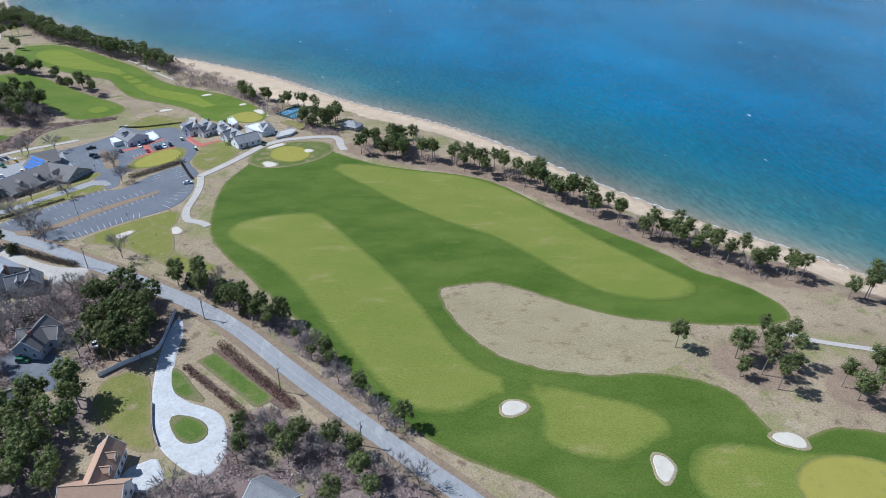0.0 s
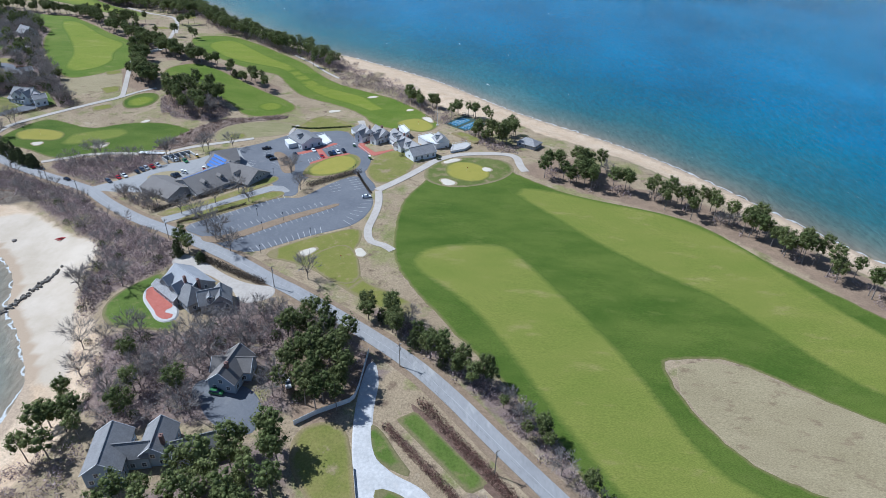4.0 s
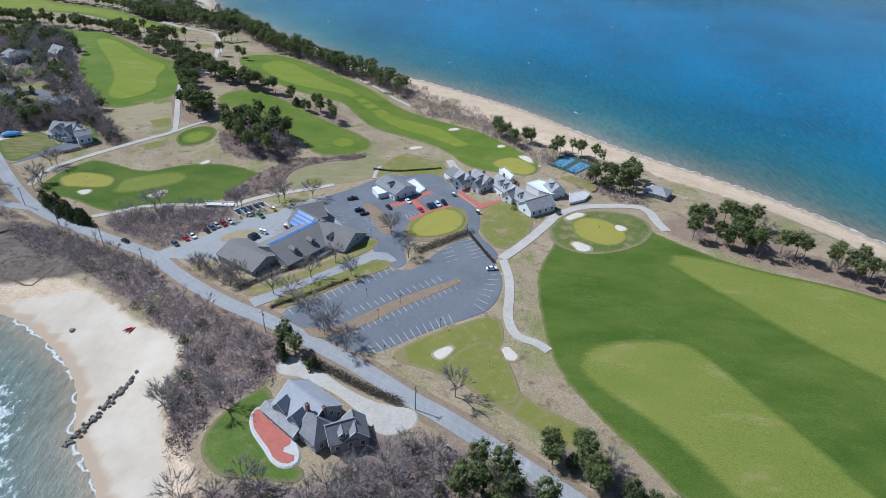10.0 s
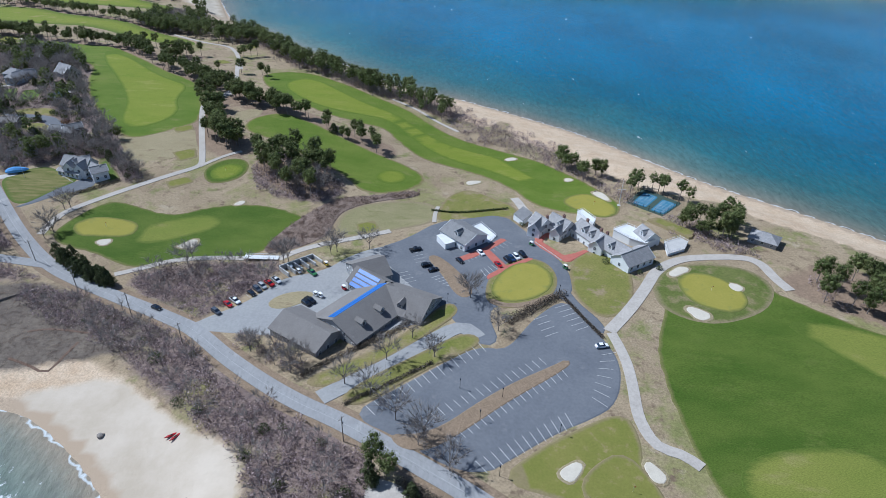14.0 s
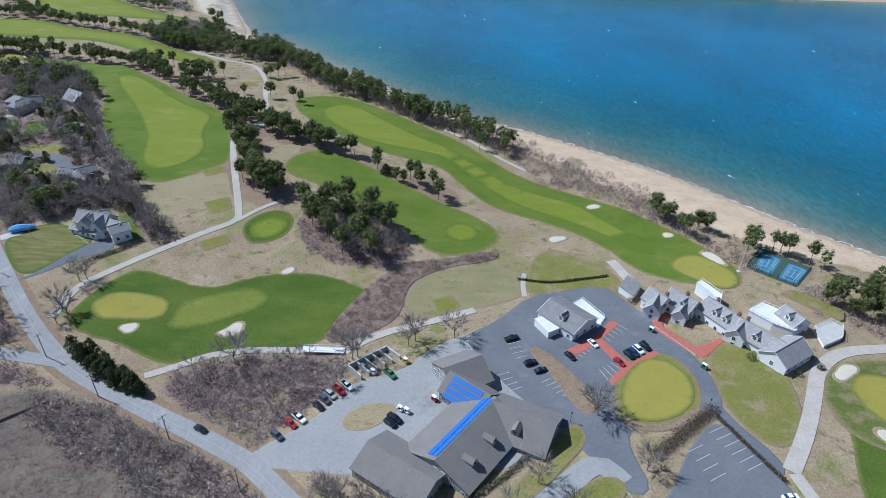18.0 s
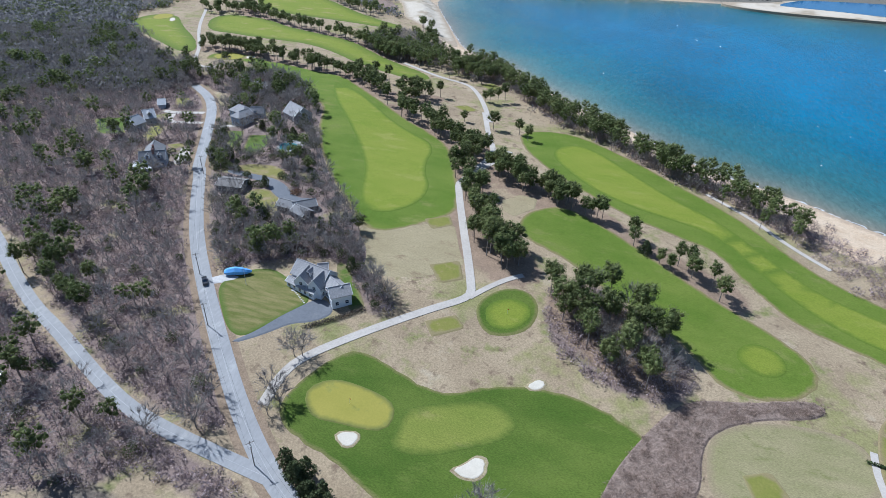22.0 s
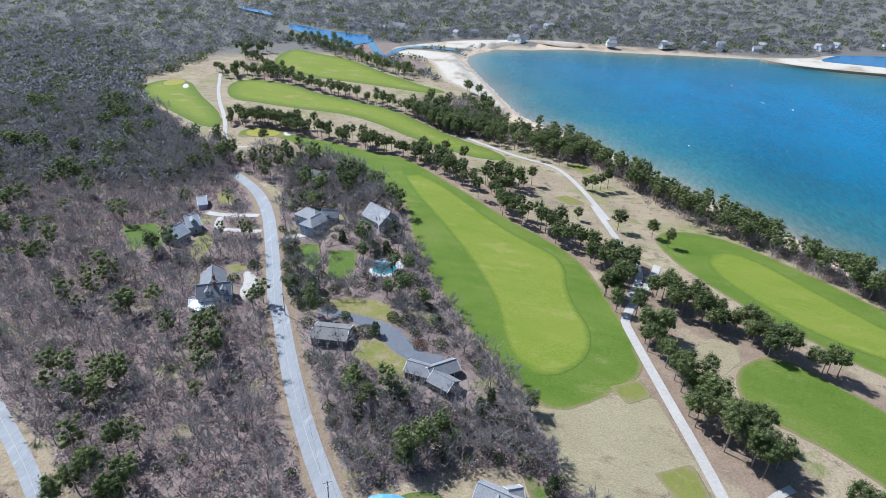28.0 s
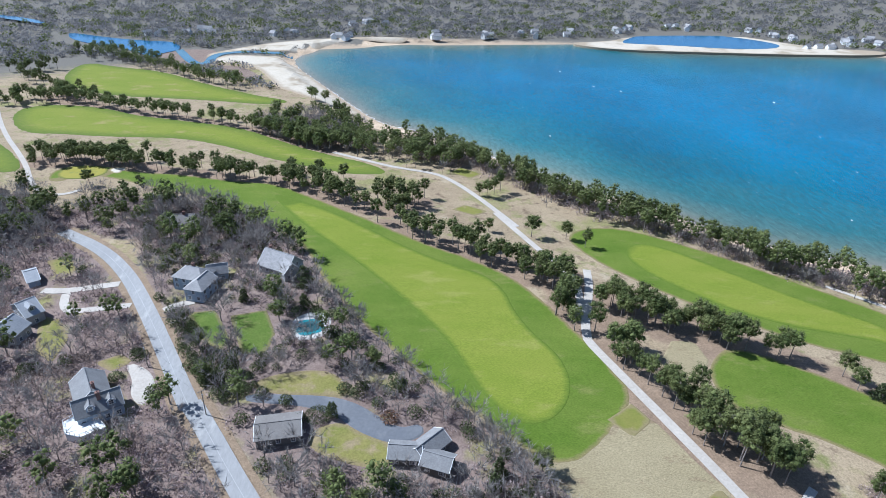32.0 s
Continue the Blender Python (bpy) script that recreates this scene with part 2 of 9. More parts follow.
FAIRWAY_A = [(109.2, 156.4), (91.9, 155), (76.8, 149.8), (72, 140.8), (75.6, 131.4), (87.8, 120.6), (99.5, 107.5), (110.8, 87), (121.4, 64.2), (132.3, 44.3), (139.9, 30.6), (147.4, 23.8), (157, 21.5), (164.3, 21.8), (168.7, 25.6), (176.8, 28.3), (187.5, 25.5), (186.5, 16.7), (183.2, 10.3), (186.7, 4.5), (195.4, -0.7), (203.1, -3.2), (211.1, -0.8), (217.9, 2.5), (226.3, 4.6), (226.5, 12.6), (218.2, 19.8), (208.1, 23.6), (194.8, 30.5), (180.5, 35.4), (171.8, 40.8), (164, 53.8), (159.6, 66.8), (154.8, 81.1), (147.2, 97.1), (138.6, 112.7), (129.2, 130.1), (121.5, 143.9), (116.1, 152.9)]
FAIRWAY_B = [(115.3, 215.9), (138.1, 215.1), (160.9, 205.2), (183.3, 198.4), (199.6, 191.2), (220.1, 169.3), (244.2, 118.5), (255.1, 104.9), (264.2, 90.1), (272.3, 80.6), (271.1, 74.6), (264.4, 70.3), (249.4, 69.5), (232.6, 75.3), (222, 86.4), (210.2, 104.8), (195.7, 125.6), (186.2, 132), (172, 143.7), (153.8, 161.9), (137.7, 183.9), (118.4, 207.4)]
FAIRWAY_C = [(229.3, -0.2), (242.4, 0.2), (256.9, -6), (268.8, -7.6), (283, -12.7), (275.7, -27.7), (253.2, -34.5), (226.7, -26), (222.1, -16.8), (222.8, -7.5)]
GREEN_SE = [(250.6, -15.2), (258.3, -9.3), (270, -8.4), (283, -12.7), (287.8, -22.1), (271.6, -32.2), (249.1, -29.1)]
GREEN_CLUB = [(83.2, 238.9), (87.9, 245.4), (96.8, 247.1), (104.6, 240.8), (108.4, 232.4), (106.8, 224.9), (99.9, 218.7), (91.7, 220.7), (84.2, 226)]
SURROUND_CLUB = [(73.2, 238.1), (83.2, 250.8), (101.5, 254.8), (117.6, 251.3), (122.5, 238.1), (115.3, 224.9), (103.4, 216), (88.9, 210.9), (78.9, 213.8), (71.8, 221)]
LAWN_PRACTICE = [(8.2, 139.5), (19.1, 149.6), (31.1, 157.5), (47.1, 166.3), (49.4, 155.1), (47.1, 144.6), (50.1, 132.2), (55.8, 122.5), (65.2, 117.8), (74.2, 112), (76.6, 108.6), (73.6, 103), (66.7, 105.5), (50.3, 116.8), (38.1, 127.9), (25.3, 135.2)]
GREEN_PRACTICE = [(29, 138.5), (35.4, 146.5), (43.5, 151.2), (49.2, 143.1), (52.1, 132.3), (53.5, 125.2), (50.2, 120.8), (42.4, 123.1), (33.5, 131.1)]
GREEN_PUTT = [(8, 225.5), (10.2, 236.8), (16.3, 246.8), (23.9, 251.2), (31.1, 247.5), (34.1, 237.9), (31.1, 228.7), (22.7, 221.9), (13.7, 220.3)]
LAWN_CLUB = [(42.5, 250.6), (50, 261.7), (60.3, 262.3), (66.2, 252.1), (65.5, 237.6), (62.4, 224.3), (55.1, 213.9), (48.4, 212.3), (43.8, 219), (39.9, 231.4)]
LAWN_STRIP_A = [(-53.5, 174.8), (-43.6, 182.5), (-29.3, 192.4), (-18.5, 204.9), (-9.9, 218.6), (-5.4, 218.8), (-3.9, 212.8), (-11.9, 203.2), (-23, 190.9), (-35.4, 181.1), (-45, 172.1)]
LAWN_STRIP_B = [(-40.3, 168.1), (-30.9, 178.2), (-18.5, 187.8), (-5.2, 199.2), (2, 200.8), (4.5, 195.7), (-2.6, 189.9), (-12, 183.3), (-24.2, 172.7), (-33.9, 164.3)]
HOLE_W = [(-187.1, 258.9), (-187.5, 268.9), (-182.7, 282.8), (-176, 292), (-162.6, 288.3), (-142.6, 281.8), (-131.4, 289.4), (-116.1, 295.2), (-98.5, 295), (-80.3, 286.9), (-77.1, 279.9), (-84.5, 266.5), (-93.9, 253.8), (-105.6, 250.1), (-126.2, 249.9), (-137.9, 241.9), (-148.6, 243), (-162.7, 250.5), (-177.1, 253.1)]
HOLE_W_FAIR = [(-151.6, 273.9), (-142.5, 279.3), (-126.7, 286.1), (-116.3, 281.7), (-118.1, 273.4), (-128.7, 266.6), (-138.9, 259.9), (-151.1, 258.5), (-150.3, 266.3)]
GREEN_W = [(-182.5, 267.7), (-182, 272.8), (-177.3, 277.1), (-169.5, 277.7), (-157, 275.8), (-153.5, 271.8), (-153.3, 265.5), (-157.6, 263), (-168.3, 262.4), (-176.5, 261.2)]
GREEN_TEE = [(-139.2, 324.2), (-138.3, 329.4), (-134.1, 333.3), (-128.3, 334.8), (-123.9, 332.5), (-122.6, 327.3), (-125, 320.9), (-130.1, 317.3), (-135.9, 317.7)]
GREEN_TEE_S = [(-143.5, 325.6), (-138.7, 336.3), (-131.4, 341.1), (-125, 339.7), (-121.1, 333.5), (-120.9, 325.1), (-123.7, 318.7), (-130.5, 314.3), (-137, 314.1)]
TEE_A = [(-167.2, 343.4), (-156.9, 349.9), (-152.5, 339.4), (-159.7, 334.5)]
TEE_B = [(-157.8, 312.3), (-148.8, 318.6), (-144.1, 313.8), (-153.3, 306.5)]
TEE_C = [(-180.7, 375.1), (-171.2, 381.4), (-167.6, 374.4), (-175, 368.6)]
HOLE_N = [(-208.4, 365.5), (-216.6, 374.5), (-229.7, 388.2), (-242.1, 402.7), (-253.5, 418.1), (-265.3, 436.1), (-279.7, 463.6), (-288.8, 486.5), (-300, 500.2), (-318.8, 514.3), (-343.7, 548.3), (-379, 564), (-416.6, 586.3), (-443, 592.1), (-439.6, 578.9), (-452.8, 581.7), (-454.5, 603.3), (-432.3, 606.2), (-412.2, 594.8), (-378, 588.7), (-342.7, 575), (-317, 570.4), (-289.6, 542.6), (-262.4, 517), (-235.3, 490.8), (-216.2, 477.6), (-201.4, 464.2), (-190.1, 445.7), (-182.4, 424.6), (-175.7, 408.7), (-171.7, 394.4), (-169.8, 385.7), (-178, 374.6), (-185.7, 366.4), (-194, 359.9), (-201.1, 359.3)]
FAIRWAY_N = [(-316.4, 552), (-291.2, 506.8), (-272.4, 482), (-251.3, 452.8), (-237.7, 432.6), (-226.1, 411.9), (-221.5, 397), (-215.7, 382.6), (-208.2, 373.8), (-199.4, 374.5), (-191.6, 382.1), (-187.9, 393.7), (-189.7, 406.9), (-196.6, 418.5), (-201.3, 435.3), (-201.8, 446.7), (-208.2, 460.7), (-222.2, 469.2), (-241.9, 484.4), (-264, 508.2), (-289.4, 534), (-310.2, 551.8)]
GREEN_N = [(-447.1, 583.5), (-452.2, 599.5), (-441.7, 606.1), (-425.4, 602.3), (-421.2, 590.5), (-430.8, 583.2)]
HOLE_FAR1 = [(-529, 687.9), (-548.8, 727.9), (-535.3, 746.3), (-488.2, 738.9), (-453.5, 716.6), (-414.2, 703), (-366.2, 687), (-331.5, 655.4), (-291.7, 623.7), (-268.4, 611.7), (-251, 592.4), (-271.2, 587.4), (-293.2, 597.1), (-328.2, 616.7), (-371.6, 648.7), (-406.8, 662.4), (-447.9, 662.5), (-490, 670.7), (-505.5, 669)]
HOLE_FAR2 = [(-569.5, 839.6), (-579.6, 912.4), (-537.9, 889.6), (-487.3, 873.5), (-425.1, 817.8), (-376.4, 782.3), (-336.5, 761.4), (-361.3, 751.9), (-398.3, 761.4), (-442.7, 769.4), (-481, 773), (-528.8, 791.2)]
HOLE_FAR3 = [(-607.1, 669.2), (-617.7, 693.6), (-610.4, 716.8), (-583.3, 714.5), (-552.2, 679.1), (-503.6, 636.7), (-472.4, 597.2), (-486.3, 592.5), (-520.9, 612.7), (-549.3, 629.2), (-579.4, 647.4)]
GREEN_FAR3 = [(-605.7, 698.2), (-610.4, 716.8), (-598, 721.7), (-585.8, 711), (-587, 695.7), (-595.1, 690.2)]
HOLE_M = [(-141.2, 382.7), (-137.3, 401.8), (-123.8, 412.2), (-105.9, 401.9), (-82, 383.5), (-60.4, 364.8), (-41.2, 353.1), (-28.5, 342.7), (-25.1, 332.3), (-30.1, 322.1), (-40.5, 315), (-51.9, 313.8), (-59.2, 317.9), (-67.6, 330.4), (-81.8, 342.3), (-99.8, 354.3), (-116.8, 368.4), (-129.7, 373.5)]
GREEN_M = [(-51.9, 335.2), (-47.3, 342.3), (-39.8, 342.8), (-34.8, 337), (-36.4, 328.8), (-44.2, 325.1), (-50.4, 328.9)]
HOLE_E = [(-162.3, 492), (-161.4, 506.8), (-147.2, 515.1), (-126.4, 512.6), (-95.1, 485.9), (-67.3, 459.1), (-42.9, 437), (-24.4, 410.5), (-7.7, 393.8), (13.1, 382.5), (22.8, 376.7), (36.7, 369.4), (52.1, 353), (63.2, 337.3), (72.2, 321), (76.5, 309.1), (70.5, 296.4), (59.9, 297.6), (42.6, 302.8), (30.9, 311.4), (23.8, 327.9), (8.1, 344), (-10.5, 353.1), (-28.2, 360), (-46.1, 384.3), (-54.1, 400.4), (-72.7, 407.3), (-92.4, 414.7), (-110.8, 428.3), (-131, 443.9), (-151.7, 469.6)]
FAIRWAY_E = [(-141.5, 473.7), (-134.9, 495.8), (-119.3, 495.2), (-96.5, 468.5), (-72.9, 443.3), (-52.4, 429.9), (-33.4, 404.4), (-16.6, 385.5), (1.9, 377), (16.7, 370.2), (26.7, 355.3), (37.9, 341.5), (46.1, 322.1), (36.1, 324.2), (22.1, 342.7), (4.6, 354.9), (-15, 364.3), (-33.4, 382.9), (-51.7, 415.1), (-74.1, 421.8), (-94, 426.3), (-116.4, 439.9)]
GREEN_E = [(47, 314.6), (52, 321.2), (61.4, 324.9), (68.7, 316.6), (73.4, 308.6), (71.9, 299.9), (64.6, 295.3), (57.2, 300.4), (49.9, 307.7)]
TEE_LAWN = [(-14.8, 302.5), (-11, 317.1), (-1, 326.9), (10.9, 316.7), (18.3, 310.6), (23.1, 304.1), (23.4, 296.3), (10.9, 293.2), (-13.7, 286.9), (-16.3, 291.3)]
TEE_D = [(-53.5, 281.2), (-46.1, 285.1), (-42.2, 277.9), (-50.5, 271.9)]
HAY_MOUND = [(-62.9, 285.8), (-60.5, 294.8), (-49.1, 303), (-33.7, 307), (-20.6, 306.6), (-16.7, 300.1), (-17.3, 286), (-29.9, 279.3), (-43.7, 273.9), (-53.3, 269.6), (-62.2, 270.3)]
NATIVE_SE = [(165, 85.8), (186.5, 89.8), (212.4, 71.9), (247.8, 56.3), (256.1, 46), (239.9, 31.5), (211.5, 32.4), (182.3, 43), (169.4, 61)]
MAIN_ROAD = [(163.6, -14.9), (158.6, -8.6), (149, 1.3), (138.6, 12.7), (127.2, 25), (116.5, 37), (104.8, 50.1), (91.7, 65.9), (75.4, 82.3), (31.9, 114.4), (19.5, 121.7), (0.9, 135.3), (-14, 144.3), (-35.9, 157.9), (-55.8, 167.4), (-80.8, 185.1), (-99.1, 201.5), (-109.3, 207), (-122.2, 213.4), (-140.5, 221.5), (-158.1, 229.3), (-173.7, 237.1), (-187.8, 247.5), (-204.1, 261.9), (-222.5, 280.5), (-242.4, 300.9), (-265, 325.7), (-284.5, 351), (-309.7, 388.3), (-308.1, 383.3), (-323.5, 409.2), (-340.5, 437.2), (-360, 467.3), (-382, 492.6), (-409, 512.8)]
SIDE_ROAD = [(-177.5, 238.8), (-191.1, 239.9), (-207.1, 241.4), (-224.4, 243.8), (-243.6, 250.2), (-276.4, 265.2), (-296.4, 272.9), (-323.1, 287.4), (-348.2, 303), (-407.1, 333.8)]
CART_A = [(64.2, 146.6), (60.2, 150.9), (53.9, 152.7), (51.6, 158.3), (50.7, 165.5), (52, 176.2), (52.6, 188), (51.5, 197.5), (50.4, 203.6)]
CART_B = [(49.8, 204.3), (60.2, 218.1), (69.8, 233.4), (77.6, 247.9), (89.7, 257.4), (102.9, 260), (118.5, 261.3), (124.5, 256.8), (125.1, 245.1), (127.7, 236.5)]
CART_C = [(-192.7, 260.1), (-193.8, 274.9), (-189.6, 284.2), (-179.2, 297), (-167.5, 309.7), (-156.6, 320.6), (-148.7, 327.7), (-146.4, 332), (-149.2, 340), (-154, 352.9), (-161.4, 371.5), (-170, 394.2), (-176.8, 413.7), (-176.4, 415), (-175.1, 423.9), (-170.2, 437.8), (-165.1, 453.7), (-162.5, 467.5)]
CART_D = [(-146.8, 329.6), (-141.5, 337.8), (-135.7, 345.2), (-130.2, 349.7)]
CART_E = [(-146.8, 235.4), (-138.4, 240.5), (-129.3, 247.1), (-118.5, 250.1), (-106.8, 251), (-96.9, 250.7)]
CART_F = [(-82.4, 250.6), (-76.8, 256.3), (-68.1, 262), (-55, 267.2), (-43.6, 272.4), (-36.9, 275.9)]
CART_G = [(-185.8, 514.1), (-193.2, 534), (-203, 558.5), (-214.4, 580.9), (-224.2, 593.3), (-248.9, 602.6), (-267.3, 615), (-290.9, 631.5)]
CART_H = [(-425.1, 566), (-431.8, 558.9), (-443.7, 560.3), (-459.7, 579.4), (-478.9, 610.9), (-530.2, 676.5), (-580, 756.2)]
CART_I = [(-17.1, 286.1), (-17.5, 294.5), (-16.1, 303.3)]
CART_J = [(29.3, 296.6), (26.3, 304.8), (24.2, 313.8), (22.8, 317.4)]
CART_K = [(-8.4, 405.7), (-24.1, 420.8), (-36.5, 439.1), (-56.9, 458.1)]
CART_L = [(289.8, 45), (295.8, 40.3), (304.7, 36.6), (320.3, 30.8)]
LOT_MAIN = [(-4, 143.3), (5.1, 142.1), (13.3, 148.1), (25.8, 157.1), (37.4, 163.3), (43.9, 168.2), (47.6, 175.9), (49.6, 186.2), (48.4, 194.7), (42.6, 209.3), (36.8, 223.5), (25.6, 212.1), (19.9, 203.3), (16, 196.2), (11.5, 192.1), (3.3, 193.4), (-8.2, 184.3), (-17.1, 176.6), (-25.6, 169.3), (-32.8, 163.3), (-31, 158.8), (-21.4, 154.3), (-11.9, 147.9)]
ISLAND_MID = [(-23.1, 154.2), (-16.1, 153.8), (-7.7, 157), (4.2, 168.3), (15.3, 177), (29.2, 185.7), (32.3, 188.3), (34.4, 186.9), (26.9, 179.9), (13.4, 169.5), (0.2, 157.6), (-5.5, 152.6), (-12, 148.7), (-18.8, 149.1)]
ENTRY_DRIVE = [(-45.9, 167.9), (-36.3, 175.8), (-25.9, 183.8), (-13.3, 196.2), (-2.4, 206.1), (3.2, 198.4)]
CLUB_PAVING = [(-40.5, 260), (-28.5, 268.7), (-15.2, 286.5), (0, 291.9), (15.7, 297.3), (24.6, 281.3), (32.3, 265.3), (39.8, 248), (41, 233.7), (38.4, 226.1), (49.7, 206.1), (46, 201.9), (36.4, 224.3), (33.2, 225.8), (24.9, 220), (15.9, 217.5), (9.2, 218.5), (6.7, 211.3), (10.5, 195.3), (3.3, 195), (-4, 207.1), (-13.4, 220.6), (-23.8, 231.1), (-36.3, 249.8)]
ISLAND_CLUB = [(-15.3, 255.7), (-8.5, 248.2), (-0.4, 234), (1.6, 224.4), (-4, 222.1), (-11.6, 240.7), (-18.4, 252.9)]
ISLAND_BED = [(6.9, 220), (13.7, 216.6), (24.8, 218.8), (34.2, 224.6), (32.2, 227.9), (22.7, 220.7), (13.7, 219), (8, 223.4)]
YARD = [(-104.1, 202), (-97, 209.3), (-86.5, 218.1), (-79.1, 230), (-75.1, 236.4), (-60, 241.3), (-52.1, 252.7), (-39.6, 261.6), (-28.5, 263), (-23.3, 258), (-17.2, 246.6), (-6.6, 229.1), (-2.2, 220.6), (-18.2, 204.4), (-52.4, 198.2), (-74.1, 199.2)]
YARD_ISLAND = [(-77.5, 218.6), (-75.1, 223.1), (-69.8, 226.2), (-63.2, 226.2), (-60.5, 224.6), (-63.8, 219), (-69.6, 215.1), (-75.1, 215.1)]
BRICK_A = [(-5.7, 252.5), (7.1, 262.9), (14.2, 271.9), (16.6, 270.4), (8.4, 260.5), (1.1, 253.2), (-3.4, 250.5)]
BRICK_B = [(5.7, 259.9), (8.2, 261.2), (15.4, 247.2), (25.3, 254.6), (27.4, 253.6), (12.4, 241.1), (7.5, 236.3), (7, 238.9), (12.4, 244.4)]
BRICK_C = [(30.9, 274.8), (36, 280.3), (39.8, 281), (43.5, 275.9), (37.5, 273.3), (34.5, 275), (32, 269.4), (40.5, 257), (46.1, 259.4), (50.6, 262.7), (51.8, 261.8), (41.9, 251.9), (39.2, 253.2), (31.2, 263.9), (28.9, 268.7)]
PATIO_RED = [(-27.6, 113.1), (-26.6, 115.4), (-24, 114.3), (-19.8, 110.2), (-15.3, 106.3), (-12.8, 103.1), (-14.7, 101.9), (-15.2, 100.1), (-12.9, 99.4), (-11, 98.9), (-10.9, 97.2), (-12.5, 96.1), (-14.6, 96.4), (-17.1, 98.1), (-18.7, 100.5), (-21.8, 103.7), (-25.6, 108)]
PATIO_WALL = [(-28.1, 112.6), (-27.3, 116.4), (-24, 115.3), (-19.2, 110.7), (-14.8, 106.8), (-11.6, 103.1), (-9.9, 99.6), (-9.5, 96.7), (-11.8, 94.9), (-14.8, 95.3), (-17.5, 97.4), (-19.7, 100.3), (-22.5, 103.2), (-26.3, 107.5)]
DRIVE_RED = [(-26.6, 133.4), (-25.2, 138.6), (-21.1, 138.2), (-14.1, 134.7), (-4.4, 126.8), (4.3, 121.4), (12.3, 118.4), (21.5, 117.9), (21.9, 111.9), (19, 110.1), (14.1, 107.6), (9.4, 109.6), (6.8, 114.6), (2.3, 118), (-3.4, 122.8), (-10, 126.4), (-16.8, 130.2), (-23.8, 130.7)]
LAWN_RED = [(-39.5, 104.9), (-36.2, 114.6), (-29.8, 122.7), (-27, 125.5), (-22.6, 117.9), (-22, 110.5), (-10.4, 95.8), (-6.6, 94), (-8.7, 89.9), (-15.7, 91.4), (-22.1, 91.1), (-31, 92.5), (-37.6, 98.4)]
LAWN_HOUSE = [(-240.8, 305.9), (-235.1, 316.3), (-225.9, 321), (-215.1, 316.2), (-201.7, 309.8), (-205.9, 301), (-212, 289.1), (-215.2, 284), (-220.9, 284.6), (-229.4, 292.8)]
LAWN_HOUSE_B = [(-203.9, 333.7), (-198.5, 332), (-187.5, 319.2), (-180.5, 309.9), (-185.9, 308), (-195.4, 319.7)]
DRIVE_HOUSE = [(-218.3, 279), (-212.5, 286.3), (-208.2, 297.3), (-203.5, 304.7), (-199.9, 310.4), (-194.6, 309.3), (-191.2, 304.7), (-196.3, 298.7), (-203.2, 295.8), (-207.9, 289.2), (-212.9, 283.5)]
FIELD_TAN = [(-206.5, 359.5), (-194, 359.9), (-184.1, 368.7), (-178, 374.6), (-168.1, 377.6), (-163.2, 366.2), (-158.1, 354.2), (-153.2, 347.5), (-164, 344.6), (-162.8, 336.8), (-190.8, 328.5), (-194, 343.5), (-199.9, 350.6)]
TEE_SAND = [(-151.9, 404.4), (-145.1, 413.9), (-137.2, 413.2), (-136.7, 403.1), (-143.6, 392.9), (-148.8, 395.6)]
POOL = [(-283.3, 423.9), (-280.5, 426.2), (-275.5, 427.1), (-272.7, 424.3), (-271.6, 420.3), (-275.4, 418.1), (-280.2, 417)]
POOL_DECK = [(-284.3, 424), (-282, 429), (-275.1, 432.4), (-270.5, 428.7), (-270.2, 420.3), (-274.1, 416.2), (-280.9, 415.2)]
DRIVE_PARK = [(-293.7, 389.2), (-281.3, 388.5), (-267, 387.3), (-257.9, 383.9), (-250.7, 377.9), (-243.9, 372.8), (-238, 375.2), (-237.2, 370.8), (-245.5, 368), (-255.5, 372.6), (-262.8, 379.4), (-273.7, 384.5), (-291.4, 386.6)]
LAWN_PARK = [(-292.7, 392.8), (-286.5, 397.6), (-272.1, 399.6), (-264.4, 396.6), (-260, 387.6), (-267.1, 387.8), (-281.4, 389.2)]
LAWN_PARK2 = [(-272, 372.2), (-262.6, 377.2), (-255.4, 371.5), (-245.5, 367), (-246.9, 359.2), (-258, 361.6), (-267.9, 365.9)]
LAWN_PARK3 = [(-323.8, 433.7), (-314.5, 434.5), (-305, 417.2), (-306.4, 411.3), (-314, 417.9)]
LAWN_PARK4 = [(-307.2, 430.4), (-295.2, 433.1), (-289.5, 419.3), (-290.5, 408.8), (-298.2, 409.2)]
LAWN_NW = [(-423.2, 433.2), (-407.3, 440.7), (-385.9, 417.6), (-401.8, 413.8)]
DRIVE_WHITE = [(64.8, 82), (68.5, 70.3), (67.7, 58.7), (69.7, 42.6), (76.2, 35.8), (84.5, 32.4), (89.2, 27.3), (91.2, 15.4), (88.5, 8), (83.1, 8.7), (73.5, 17.6), (69.6, 24.3), (65.5, 38.3), (63.3, 53.7), (63.2, 67.9)]
DRIVE_WHITE_HOLE = [(72, 31.7), (79, 30.1), (83.7, 26.8), (85.3, 22.3), (82.6, 19.5), (77.7, 20.1), (73.8, 25.9)]
DRIVE_WHITE2 = [(65.6, 12.8), (71.7, 15.5), (75.8, 7.8), (70.6, 4.8), (62.6, 7.7)]
LAWN_SW1 = [(76.4, 55.1), (81.5, 58.6), (103.3, 34.7), (98.1, 31.6)]
LAWN_SW2 = [(67.4, 53.2), (71.4, 51.4), (77.7, 41.6), (83.2, 34.9), (75.8, 38.2), (69.9, 41.4)]
LAWN_SW3 = [(46.7, 50.6), (59.9, 54.2), (65.5, 38.3), (68, 24.5), (71.9, 17.8), (65.5, 18.7), (55.7, 26.1), (47.1, 38.3)]
